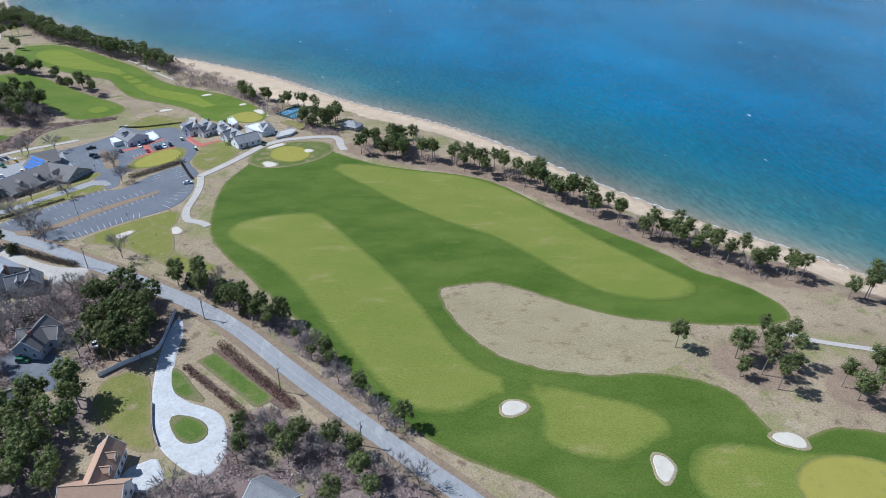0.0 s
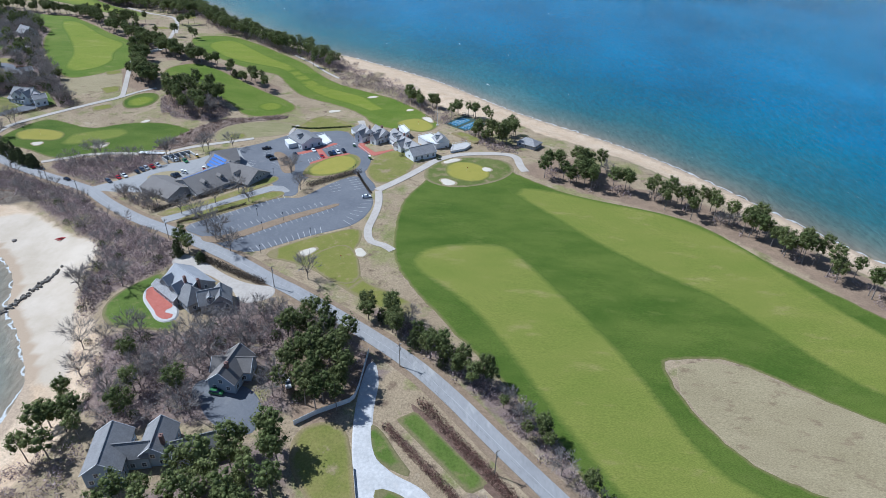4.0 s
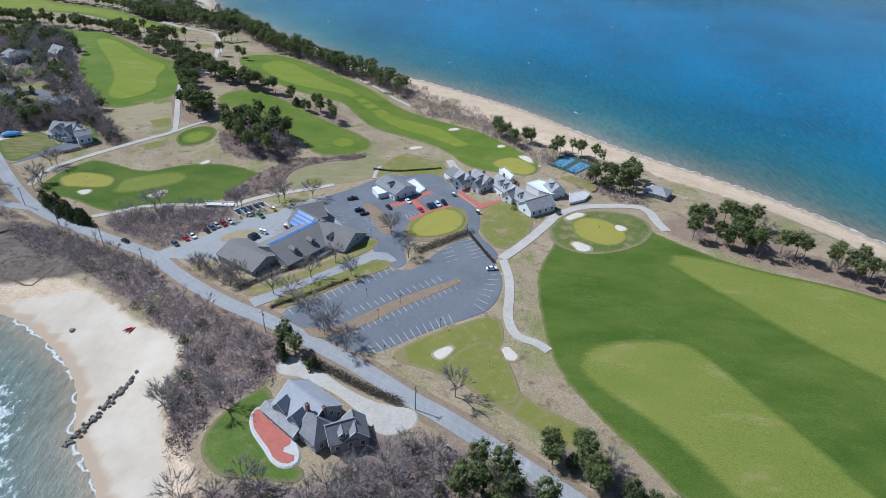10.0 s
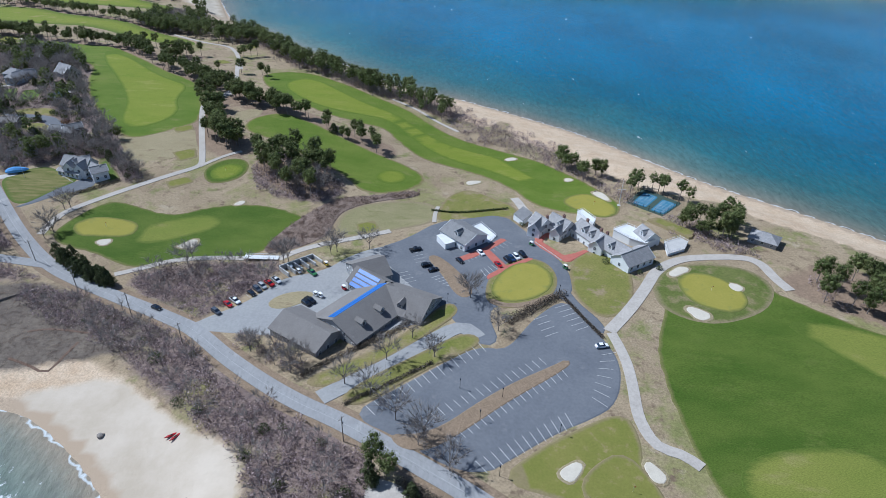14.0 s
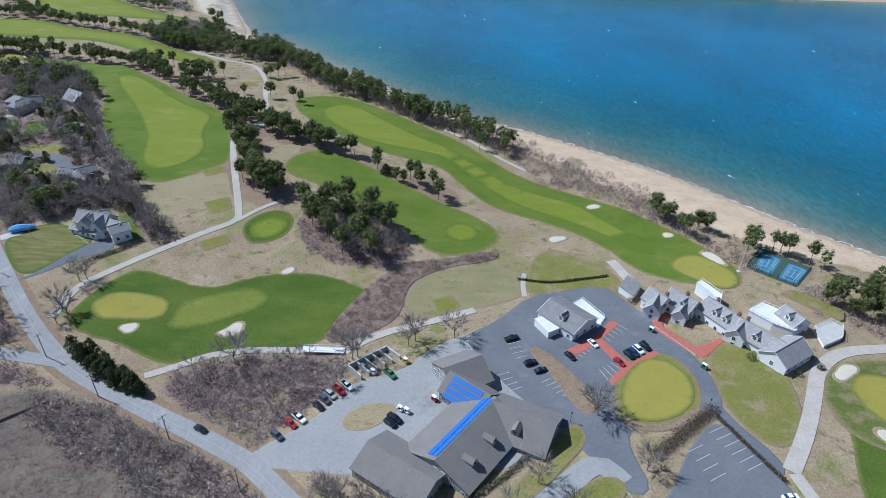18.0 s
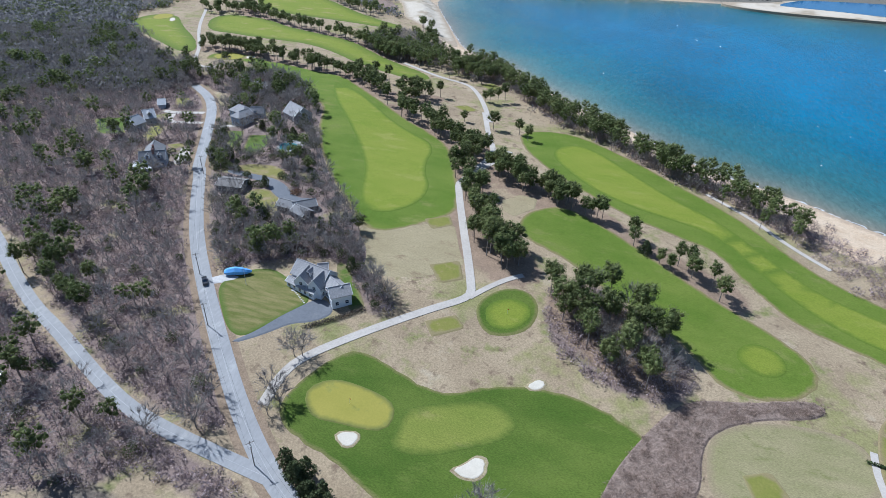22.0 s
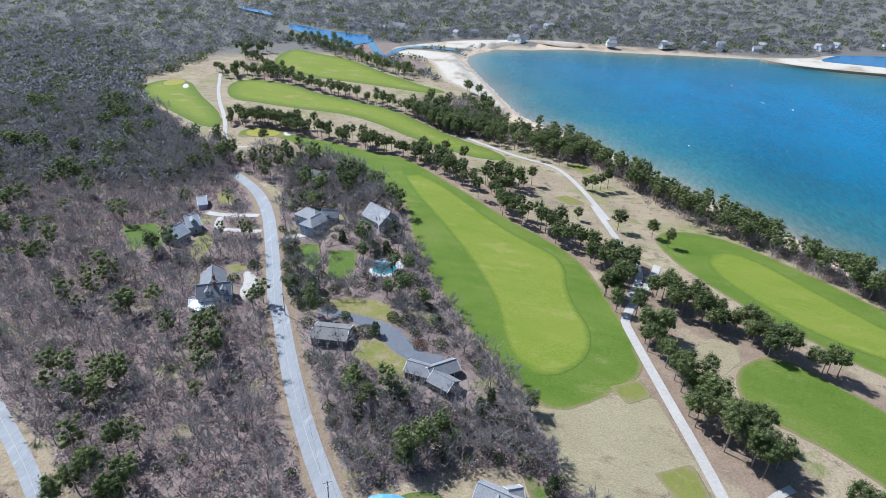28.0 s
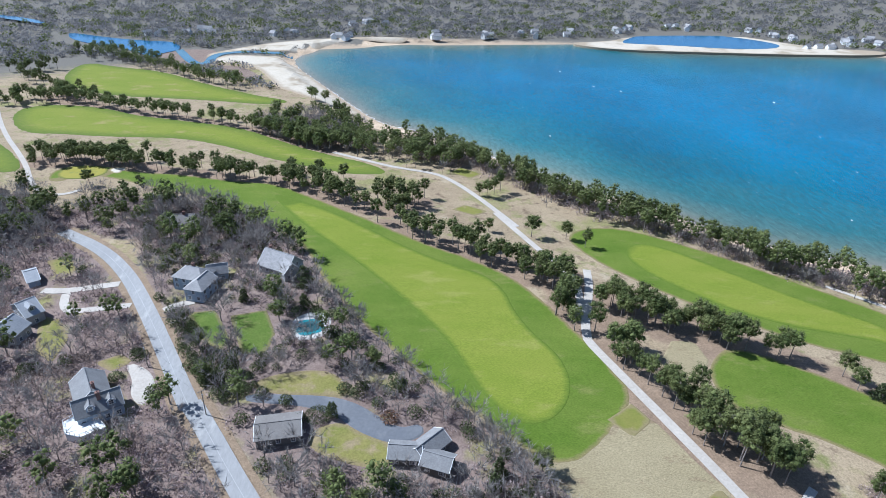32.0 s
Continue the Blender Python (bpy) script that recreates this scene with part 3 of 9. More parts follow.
FIELD_ROWS = [(79.8, 61.4), (89.5, 53.2), (101.8, 41.2), (109.6, 31.7), (106.2, 29.8), (96.6, 39.3), (86.1, 50.9)]
DRIVE_GREY = [(9.1, 66.4), (15.5, 68.4), (22.8, 66), (27.3, 61.2), (28, 54.4), (19.6, 58.1), (12.8, 57.7)]
DRIVE_MID = [(13.7, 60.8), (17.3, 65), (25.1, 66.5), (33.2, 60.2), (35.5, 47.5), (27.3, 47), (17.6, 53.6)]
MARSH = [(-240.7, 223.7), (-202.6, 217.8), (-181.3, 225.9), (-169.9, 226.3), (-153.1, 220.9), (-132.1, 212.4), (-115.4, 205.8), (-105.1, 198.6), (-121.3, 185.4), (-161.5, 176.8), (-191.2, 174.7)]
REEDS = [(-91.8, 253.7), (-87.8, 271.5), (-76.7, 293), (-67.3, 306), (-49.5, 310.5), (-26.7, 321), (-26.9, 312.8), (-49.2, 304.8), (-61.6, 294.6), (-64.9, 285.4), (-65.1, 269.7), (-77.3, 259)]
WOOD_W = [(-565.4, 374.4), (-716.3, 578.1), (-573.4, 640.6), (-460.2, 560.5), (-379.1, 494.6), (-331.4, 422.4), (-285.5, 349.7), (-245.4, 299.5), (-212.9, 267.7), (-191, 247.4), (-223.9, 248.5), (-257, 258.9), (-298.4, 281.8), (-354.1, 314.6), (-383, 304.7)]
WOOD_W2 = [(-426.4, 289.2), (-346.3, 295.1), (-291.1, 265.7), (-255.1, 252.4), (-231.2, 245.9), (-204.1, 239), (-225.8, 212), (-289.3, 205)]
WOOD_PARK = [(-359.8, 473.5), (-383.4, 553.1), (-330.8, 535), (-285.9, 480.5), (-255.3, 422), (-224.4, 378.6), (-197, 351.2), (-183, 327.1), (-167.7, 314.3), (-179.5, 307.4), (-199.8, 335.1), (-222, 331.4), (-234.9, 319.9), (-247.1, 312.3), (-278.3, 351.8), (-310.9, 398.5)]
WOOD_MID = [(-119.4, 325.3), (-116.3, 354.6), (-93.8, 351), (-78.4, 336.3), (-63.6, 314.7), (-71.2, 301.3), (-87.2, 301.4), (-102, 305.5)]
WOOD_ROAD_A = [(-142.1, 235.8), (-121.2, 246.9), (-96.1, 247.7), (-80.9, 247.7), (-80.2, 235.6), (-88.3, 225.2), (-98.2, 213), (-101.9, 204.6), (-115.4, 213.7), (-132.2, 223.4)]
WOOD_MARSH = [(-241.2, 247.5), (-221.2, 240.1), (-192.6, 236.1), (-171.3, 228.5), (-184.6, 225), (-208.1, 229.3), (-223.6, 228)]
WOOD_COVE = [(-110.8, 202.6), (-72.5, 178.1), (-46.4, 161.5), (-21.4, 140.6), (-26.4, 130.7), (-31.1, 121.6), (-41.8, 110.1), (-44, 95.3), (-52.1, 104.4), (-58.1, 120.1), (-58.4, 142.3), (-89.7, 164), (-133.2, 195.3), (-168, 207.5), (-179, 223.4), (-155.1, 221.5)]
WOOD_SOUTH = [(-41.5, 86.7), (-31.6, 87.3), (-23.4, 92.1), (-1.2, 87.1), (9.4, 98.5), (15, 105.9), (32.8, 107), (44.1, 100.6), (67.8, 85.4), (71.8, 70.9), (39.4, 52.4), (-14.6, 49), (-30.6, 64.5)]
WOOD_SW = [(6.2, 21.9), (16.5, 30.5), (32.1, 42.2), (41.8, 47.3), (50.4, 32), (47.5, 23.8), (47.7, 14.5), (49.7, 1.4), (11.6, -0.4), (3, 4), (0.8, 12.4)]
WOOD_SW2 = [(89.3, 28.4), (102.6, 31.4), (116.9, 20.6), (130.2, 10.6), (148.4, -3.3), (153.5, -11), (123.6, -16.9), (81.5, -11.3), (63.6, 4), (80.4, 7.2), (91.2, 15.4)]
HEDGE_ROAD = [(57.2, 110.6), (73.9, 104.4), (96.1, 83.3), (115.8, 61.7), (131, 35.3), (147.3, 14.8), (143.5, 11), (127.3, 33.3), (108.2, 56.7), (85.9, 81), (63.4, 101.9)]
WOOD_FAR_W = [(-672.1, 434.1), (-1034.2, 828), (-820.7, 923.9), (-591.2, 653.4), (-505.2, 578.3), (-418.7, 518.6), (-424.8, 487.7), (-465.5, 475.6), (-522.4, 475.6), (-520.3, 389.7)]
WOOD_FAR_N = [(-362.9, 702.9), (-340.1, 719.3), (-314.6, 728.3), (-285.5, 705.5), (-266.3, 670.2), (-272.2, 634.6), (-303.4, 640.8), (-337.1, 657.5)]
BELT_SHORE = [(138, 239.6), (164, 221.7), (189.2, 209.8), (210.3, 198.4), (225.7, 181.3), (242.2, 162.5), (254.5, 145.4), (264.2, 125.9), (281.8, 114.4), (291.3, 100.8), (302.8, 87.8), (321.1, 79)]
GROVE_SE = [(251.9, 34.3), (263.7, 43.4), (277, 46.6), (289.9, 41.7), (287.1, 29.7), (273.4, 16.3), (264.9, 17.4), (258.9, 24.3), (252.9, 28.4)]
GROVE_SE2 = [(289.3, 23.6), (302.3, 27.7), (316.1, 25.9), (326, 18.9), (308.8, 0.4), (295.2, 3.4), (286, 7), (283.8, 13.6)]
GROVE_E = [(327.1, 65.8), (340.2, 69.1), (355.8, 62.3), (348, 53.6), (335.6, 57), (326.7, 61.9)]
GROVE_TENNIS = [(98, 290.9), (113.8, 298), (126.9, 286.7), (125.3, 278), (111.7, 272.4), (100.4, 278.9)]
GROVE_GAZ = [(137.7, 255.7), (158.2, 260), (171.5, 247.3), (181, 235.3), (170.5, 217), (155.5, 225), (144.5, 240.3)]
GROVE_BLUFF = [(60.4, 348), (69.6, 356), (78.5, 350.2), (77.3, 342.3), (66, 341.6)]
BELT_BLUFF_N = [(-14.5, 430.7), (-30, 441.2), (-50.4, 464.9), (-72.4, 479.6), (-97.3, 503.2), (-125.7, 531.3), (-159.6, 570), (-194.9, 616.1), (-234.6, 662.5)]
BELT_P1 = [(-174.5, 446.9), (-147.6, 427.8), (-124.3, 414.4), (-105.9, 401.9), (-88, 384.5), (-69.8, 376.9), (-55.1, 366.7)]
BELT_P2 = [(-179.9, 431.4), (-163.6, 390), (-149.5, 361.8), (-135, 352), (-140.7, 361.4)]
GROVE_P3 = [(-121.5, 343), (-110, 351.2), (-93.3, 348.6), (-78.4, 336.3), (-68.6, 317.4), (-71.9, 306.7), (-85.3, 303.6), (-101.4, 313.2), (-114.6, 326.5)]
BELT_P4 = [(-477.4, 610.9), (-451, 612.9), (-425.1, 608.5), (-399.1, 594.2), (-366.3, 585.5), (-333.2, 571.6), (-316, 566.2)]
BELT_P4B = [(-315, 578.1), (-292.4, 556.5), (-271.9, 537.5), (-250.8, 531.1), (-237.2, 542.6)]
BELT_P5 = [(-537.9, 769.2), (-492.2, 738.9), (-449.3, 719), (-410.1, 704.6), (-361.5, 678.3), (-328.8, 655.1), (-288.1, 641.3)]
BELT_P6 = [(-250.2, 506.1), (-234, 490), (-216.2, 480.7), (-201.7, 473.1), (-188.5, 461.4), (-174.4, 458.3)]
BELT_P7 = [(-181.8, 427.6), (-172.5, 437.7), (-161.6, 435.9), (-149, 426.2), (-136.3, 419.3), (-123.5, 409.5), (-113.5, 400.4), (-106.1, 392)]
BELT_P8 = [(-169.5, 410), (-165.4, 397.8), (-160.2, 385.5), (-154.9, 375.7), (-149.7, 371.1)]
GROVE_P9 = [(-145.7, 364.6), (-136.5, 368.9), (-131.1, 362.5), (-130.6, 354.6), (-140.9, 351), (-148.8, 354.7)]
BELT_P11 = [(-99.6, 389.5), (-92, 385.8), (-85.4, 381.6)]
BELT_BLUFF_W = [(-249.5, 645), (-226.7, 622.2), (-201.2, 612), (-178.5, 590.1), (-162.3, 564.5), (-147.3, 543.8), (-132.7, 528.6), (-114.8, 518.2), (-93, 498.9), (-76, 476.2), (-57.6, 461.6)]
BELT_BLUFF_W2 = [(-340.4, 674.7), (-305.3, 655.8), (-272.7, 641.8), (-241.7, 627.4), (-219.7, 611.4)]
BELT_FAR6 = [(-549, 782.1), (-519.7, 770), (-484.8, 753.1), (-632.3, 854.7), (-612.1, 876.3), (-571.5, 871.1)]
LONE_PINES = [(244.5, 42.8), (60.5, 103), (71.1, 95.2), (79.6, 88.7), (87.9, 81.5), (95.7, 76.5), (68.9, 101.1), (51.9, 361.8), (-422.2, 571.4), (-243.3, 506.8), (-201.2, 507.5), (-180.8, 501.8)]
CEDARS = [(-169.6, 240.1), (-161.4, 234.5), (-154.6, 230.9), (-148.9, 229.4), (-144.3, 227.7), (-173.9, 243.1), (-165.9, 237.9), (-158, 233.6), (-152.1, 230.8), (-146.6, 228.8), (-172.3, 243), (-164.3, 238.2), (-157.3, 234.7), (-149, 230.3), (-168.2, 240.4), (-160.4, 236), (-153.1, 232.6), (-145.9, 228.8), (-167.6, 242.8), (-160.5, 238.6), (-153.2, 235.2), (-26.1, 138.7), (-14.3, 134.5), (-25.2, 137.3), (-14.2, 133.9)]
BARE_LOT = [(10.4, 202.9), (-21.3, 159.6), (-13.9, 150.5), (-30.3, 169.7), (-27.3, 186), (-11.5, 188), (-19.7, 197.7), (-119.9, 250.3), (-187.7, 262.3), (-78.8, 246.9), (-60.2, 254.3), (-58.1, 256.9), (-58.2, 119.4), (33, 123.7), (-0, 225.2), (-12.5, 152.8), (-4.7, 142.2), (-55.1, 118), (-38.4, 115.6), (-39.3, 174.3), (-55.4, 114.6), (0.4, 222.9), (-44.2, 259.4), (-118.9, 243.4), (-191.2, 282.7), (-190.5, 263.9), (-77.3, 248.3), (-189.1, 257.5), (-193.8, 281.7), (-217.5, 239.3), (-205.4, 245.7)]
SOUTH_ROAD_TREES = [(123.7, 38.7), (130.9, 32.9), (135.8, 21.7), (140.6, 16.7), (115.9, 58.7), (120, 49.7), (103.2, 72.4), (109.8, 63.9)]
OPEN_NORTH = [(-609.4, 668.4), (-635, 707.1), (-627.5, 766.7), (-654.3, 880.5), (-598.6, 948.4), (-481.8, 894.1), (-373.1, 810), (-324, 777.9), (-269.7, 687.4), (-216.3, 600.8), (-205.6, 482.4), (-234, 483.7), (-315.7, 544.4), (-359.2, 556.7), (-421, 578), (-418.7, 518.6), (-466.3, 577.2), (-534.3, 616.5)]
SPIT = [(-280, 728), (-345, 797), (-360, 812), (-376, 851), (-393, 889), (-417, 921), (-441, 914), (-451, 924), (-452, 945), (-438, 962), (-388, 954), (-362, 929), (-322, 839), (-292, 772), (-270, 722)]
SHOP_ANNEX = [(-15, 267.4), (-9.2, 270.7), (-5.4, 263.6), (-10.8, 260)]
SHOP_DECK = [(0.5, 280.4), (5.2, 284.6), (11.9, 273.7), (8.3, 267.2), (6.8, 270.3)]
CLUB_TERRACE = [(64.9, 275.5), (72, 280.5), (77.5, 275.5), (82, 268.5), (76.5, 264.5), (70.6, 268.4)]
CLUB_DECK = [(86.5, 269.4), (94.6, 274.0), (97.1, 270.4), (93.9, 264.3), (85.3, 259.4)]
CLUB_GARDEN = [(85.2, 293.0), (90.8, 296.0), (104.0, 282.1), (100.2, 274.9)]
CLUB_WING = [(20.8, 292.2), (25.9, 300.1), (29.9, 294.1), (24.8, 285.8)]
TENNIS = [(79.8, 313.6), (92.2, 329.8), (99.5, 322.2), (99.9, 321.0), (106.8, 313.4), (93.9, 298.8), (87.0, 305.6)]
PUTT_COLLAR = [(5.8, 223.3), (7.8, 238.1), (15.1, 249.2), (24.1, 254.9), (32.6, 251.1), (35.9, 239.4), (33.3, 227.5), (26, 219.6), (15.9, 216.7), (9.2, 218.1)]
COVE_SAND = [(-148.5, 168), (-129.6, 172.6), (-115, 176.9), (-98.4, 164.9), (-78.2, 153.1), (-61.1, 145.6), (-58.8, 120.6), (-52.1, 105), (-42.1, 83.2), (-34.6, 68.2), (-47.5, 67.3), (-70.5, 96.4), (-81.3, 106.6), (-87.3, 121.2), (-96.4, 132.7), (-112.8, 146.5), (-146.2, 164.8)]
CHANNEL_A = [(-158.2, 196.4), (-152.1, 198.8), (-145.5, 198.6), (-136.6, 197.6)]
CHANNEL_B = [(-156.5, 183.3), (-147.3, 180.6), (-139.8, 176.8), (-138.2, 183.5), (-137.2, 192.4)]
WOOD_SW3 = [(-70, 63.1), (-37.8, 61.8), (-23.2, 57), (-12.4, 54.9), (-10, 47.4), (-15.2, 42.3), (-19, 33.1), (-42.2, 27.7)]
PINES_S = [(32.7, 82.9), (33.7, 96.4), (45.2, 98.7), (59.6, 84.1), (63.3, 72.1), (59.8, 58.2), (51.6, 47.8), (42.1, 57.4), (35.7, 70.9)]
PARK_HEDGE = [(-335.5, 440.5), (-323.2, 421.9), (-312.6, 406), (-301.5, 392.1), (-292.5, 391.5)]
FAR_HOUSES = [(-520, 1110), (-390.7, 1091.6), (-329.9, 1079.8), (-255.7, 1087.2), (-202.1, 1101.7), (-138.4, 1117.7), (-71.8, 1134.4), (-13.3, 1140.5), (99.6, 1205.9), (189.1, 1227.7), (304.6, 1201), (321, 1165.3), (344.7, 1090.8), (395.3, 1104.5), (441.3, 1127.5), (-308.8, 1214.5), (-552.3, 1092.9), (-414.9, 884.8)]
THICKET_BARN = [(-84.2, 202.4), (-72.2, 202.5), (-50.8, 187.1), (-44.8, 183.1), (-53.6, 175.4), (-67.8, 182.7), (-80.6, 192.7)]
COURT_A = [(82.5, 313.0), (91.5, 325.5), (97.0, 320.0), (87.8, 308.0)]
COURT_B = [(89.8, 305.2), (99.0, 317.2), (104.4, 311.6), (94.6, 300.6)]
HOUSE_DECK = [(-343.6, 379), (-341.1, 382.2), (-335, 380.6), (-330.6, 377), (-336.2, 373.2), (-340.9, 374.5)]
BINS = [(-79.3, 241.7), (-67.6, 252), (-62.9, 246.9), (-73.3, 236.3)]
FOOTBRIDGE = [(-97.3, 250.6), (-82.3, 250.8)]
WHITE_FENCE = [(45.6, 51.3), (51.4, 55.8), (61.8, 61.7), (62.6, 68), (63.3, 83.2)]
DRIVE_WALL = [(65.8, 37.1), (68.3, 26.6), (71.5, 19.9)]
TIMBER_GROIN = [(-190.3, 189.9), (-185.9, 202.4), (-179.5, 212.8), (-170.2, 221.5)]
BEACH_GROIN = [(-82, 103.5), (-79.5, 112), (-77, 121), (-74.5, 130.5)]
HEDGE_LOT = [(13.6, 207.8), (24.8, 217.1), (36.2, 226.8)]
HEDGE_LOT2 = [(-54.1, 177.1), (-44.7, 187.2), (-30.2, 197.5), (-19, 209.7)]
HEDGE_STRIP = [(-37.8, 165.5), (-24.6, 174.9), (-12.2, 184.8)]
HEDGE_RED = [(-17.5, 137.5), (-5.3, 130.8), (5.6, 124.6), (15.7, 120.1)]
HEDGE_TEE = [(-18.8, 298.5), (-11, 297.2), (-4.4, 297.2), (7, 300.6), (18.6, 304.1)]
HEDGE_HOUSE = [(-197.5, 294.5), (-189.4, 301.8), (-181.3, 310.4)]
WALL_ROAD_A = [(36.4, 223.9), (42.6, 209.3), (46.8, 200.6)]
PERGOLA = [(-202.7, 315.9), (-200.3, 320), (-194.3, 317.4), (-196.9, 313.9)]
PIER_STEPS = [(29.2, 268.8), (39, 252.7)]
WOOD_BARE_S = [(-30.9, 80.2), (-22.1, 87.2), (-1.7, 84.7), (7.4, 110.3), (24.7, 107.1), (31.7, 82.9), (26.9, 70.5), (19.4, 64.4), (14.5, 53.5), (-3.4, 45.3), (-13.9, 44.8), (-13.9, 57.5), (-25.9, 68.1)]
WOOD_BARE_S2 = [(-45.5, 31.8), (-21.8, 37.4), (-14.3, 42.4), (-3.2, 29.5), (1.6, 16), (-3, 8.7), (-25, 5.7)]
BELT_FAR7 = [(-609.5, 979.4), (-569.7, 958.9), (-508.9, 893.8), (-452.6, 840.9), (-405.6, 803), (-374.5, 776.1)]
BELT_FAR8 = [(-582.8, 767.3), (-544.1, 745.5), (-522, 755.2)]
CLUMP_SPIT = [(-329.2, 766.6), (-321, 778.4), (-307.1, 763.7), (-314.9, 748.9)]
ROAD_EVERGREENS = [(60.7, 100.4), (66, 99.3), (72.5, 91.3), (78.4, 86.3), (84.5, 81.6), (89.1, 77.9), (93.9, 74.3), (98.7, 70.5), (70.3, 93.9), (82, 87.8), (120, 51.5), (-25.9, 142.5), (-21.2, 139.2)]
BELT_TENNIS = [(42.7, 375.1), (59.9, 344), (77.6, 334.5), (95, 328.4), (108.7, 311), (125.1, 289.5), (134.9, 278.8)]
CLUB_TERRACE2 = [(51.1, 292.9), (54, 295.3), (58.7, 286.3), (56.4, 281.2)]
BLUFF_SCRUB = [(45.4, 370.8), (54.4, 356.6), (63.6, 339.4), (71.6, 329.4), (79.2, 319.7), (83.7, 316.7)]
BLUFF_SCRUB2 = [(96.8, 296.5), (102, 288.7), (106.7, 276.3), (112.2, 268.4), (120.2, 265.7)]
CLUB_SHRUBS = [(57.4, 252), (62, 254.1), (77.9, 253.4), (69.8, 244.3), (46.2, 276.8), (49.8, 273.1), (24.5, 285.2), (78.9, 248.2)]
BEACH_N = [(-56.3, 482.5), (-32.3, 480.1), (-13.7, 468.6), (5, 457.7), (22.2, 444.9), (12.6, 412.1), (-3.2, 423.3), (-15.9, 433.4), (-27.9, 443.5), (-42.5, 461.8)]
POND_FRONT = [(-701.9, 1089.8), (-603.3, 1008.8), (-552, 977.2), (-510.1, 947.3), (-496.4, 981.8), (-477.6, 937.1), (-497, 908.8), (-540.9, 932.4), (-596.2, 963.4), (-669.5, 1017.9)]
ROW_HEDGE_A = [(82.8, 62), (94.9, 47.6), (110.1, 30)]
ROW_HEDGE_B = [(72.7, 52.5), (83.4, 41.2), (97.3, 26.3)]
DRIVE_WEST = [(-359.6, 458.6), (-368.9, 457.7), (-379.3, 455.7), (-390.2, 457.3)]
DRIVE_EAST = [(-334.2, 436.6), (-330.6, 439.9), (-323.9, 441.4)]
ROUND_SHRUBS = [(-279.6, 385), (-261.9, 389.6), (-291.4, 401.3), (-287.5, 388.8), (-294.3, 391.6), (-333.5, 410.2), (-369.4, 405.7), (-337, 399.5), (-321.9, 392.1), (-306.7, 395), (-298.4, 389.4), (-313.7, 403.4), (-310.5, 399.9), (-304.8, 397.9), (-269.4, 418.6), (-266.1, 415.4), (-269.4, 428.7), (-276.1, 431.7), (-274.4, 377.7)]
LAWN_WEST = [(-381.3, 438.7), (-372.8, 435.6), (-363.7, 423.1), (-363.2, 410.8), (-371.6, 417.6)]
LAWN_WEST2 = [(-401, 483), (-392.2, 485.2), (-383.7, 472.2), (-390, 468.3)]
LAWN_DECK = [(-347.1, 408.7), (-340.3, 412), (-335.5, 408.1), (-339.9, 404.1)]
DRIVE_DECK = [(-337.3, 407.7), (-329.2, 404.2), (-323.1, 396.3), (-322.6, 386), (-329.3, 391.8), (-330.8, 399.5)]
DRIVE_WEST2 = [(-348.5, 441.8), (-357.4, 441.4), (-365.6, 440.6), (-372.5, 440.7), (-377, 447.3), (-378.9, 454)]
WOOD_NW = [(-483.6, 560.4), (-449.5, 563.9), (-414.7, 529.4), (-414.9, 554.9), (-393.2, 553.6), (-370.8, 550.2), (-331.4, 538.1), (-310.2, 507.4), (-301.3, 482), (-323, 483.9), (-352.4, 496.7), (-380.1, 500.8), (-402.6, 515.4), (-416.9, 501.6), (-441.7, 492)]
THICKET_HOUSE = [(-213.2, 353.7), (-204.5, 350.5), (-193.7, 337.7), (-185.1, 327.2), (-171.3, 315.7), (-170.5, 307.3), (-177.1, 307), (-183.7, 315.6), (-192.5, 327), (-200.2, 331.7), (-206.8, 337.3)]
THICKET_NORTH = [(-266.2, 335.6), (-247, 346.1), (-220.6, 352.9), (-207.5, 343.8), (-210.1, 332.3), (-219.2, 328.7), (-225.4, 322.8), (-233.9, 320.1), (-246.9, 312.8), (-256.1, 322.8)]
BOAT_PAD = [(-245.2, 307.9), (-240.3, 312.3), (-234.8, 312.1), (-236.2, 309.8), (-242.4, 305.4)]
SAND_BAR = [(-18.9, 1097), (28.5, 1110.3), (62.2, 1127.4), (90.1, 1174.4), (145.6, 1206.9), (221.5, 1215.1), (279.9, 1168.2), (306.8, 1122.4), (348.9, 1081.8), (421.9, 1071.1), (397, 1037.1), (264.1, 1034.5), (152.3, 1041.1), (48.6, 1048.4), (1.2, 1068.7)]
YARD_PINES = [(45.2, 45.1), (58.6, 55.6), (67.1, 32.8), (68.1, 19.1), (57.8, 16.8), (51.1, 30)]
YARD_TREES = [(92.4, 26), (103.8, 26.7), (116.9, 21.7), (129.3, 13.1), (131.8, 5.4), (99.8, 3.7), (94.7, 15.1)]
BUNKERS_A = [[(173.5, 21.8), (177.7, 24.2), (182.5, 24.4), (183.7, 21.8), (180.2, 19.3), (175.6, 19.2)],
    [(214.3, -2.7), (217.4, -1.7), (219, -4.5), (219.1, -7.9), (216.8, -10.9), (214.5, -10.2), (213.7, -6.6)],
    [(256.1, 1), (259.4, 1.7), (262.5, -0.8), (263.8, -4.2), (261.8, -5.6), (257.4, -4), (255.3, -1.5)],
    [(82, 245.8), (86.7, 250.1), (91.7, 250.5), (89.9, 246.5), (83.7, 242.7)],
    [(103.5, 238.9), (106.7, 240.1), (109.2, 235.5), (106.8, 233.1), (104.1, 235.5)],
    [(81.5, 219.8), (85.2, 221.3), (89.7, 217.8), (88.9, 214.6), (84.3, 213.8), (81.8, 216.7)]]
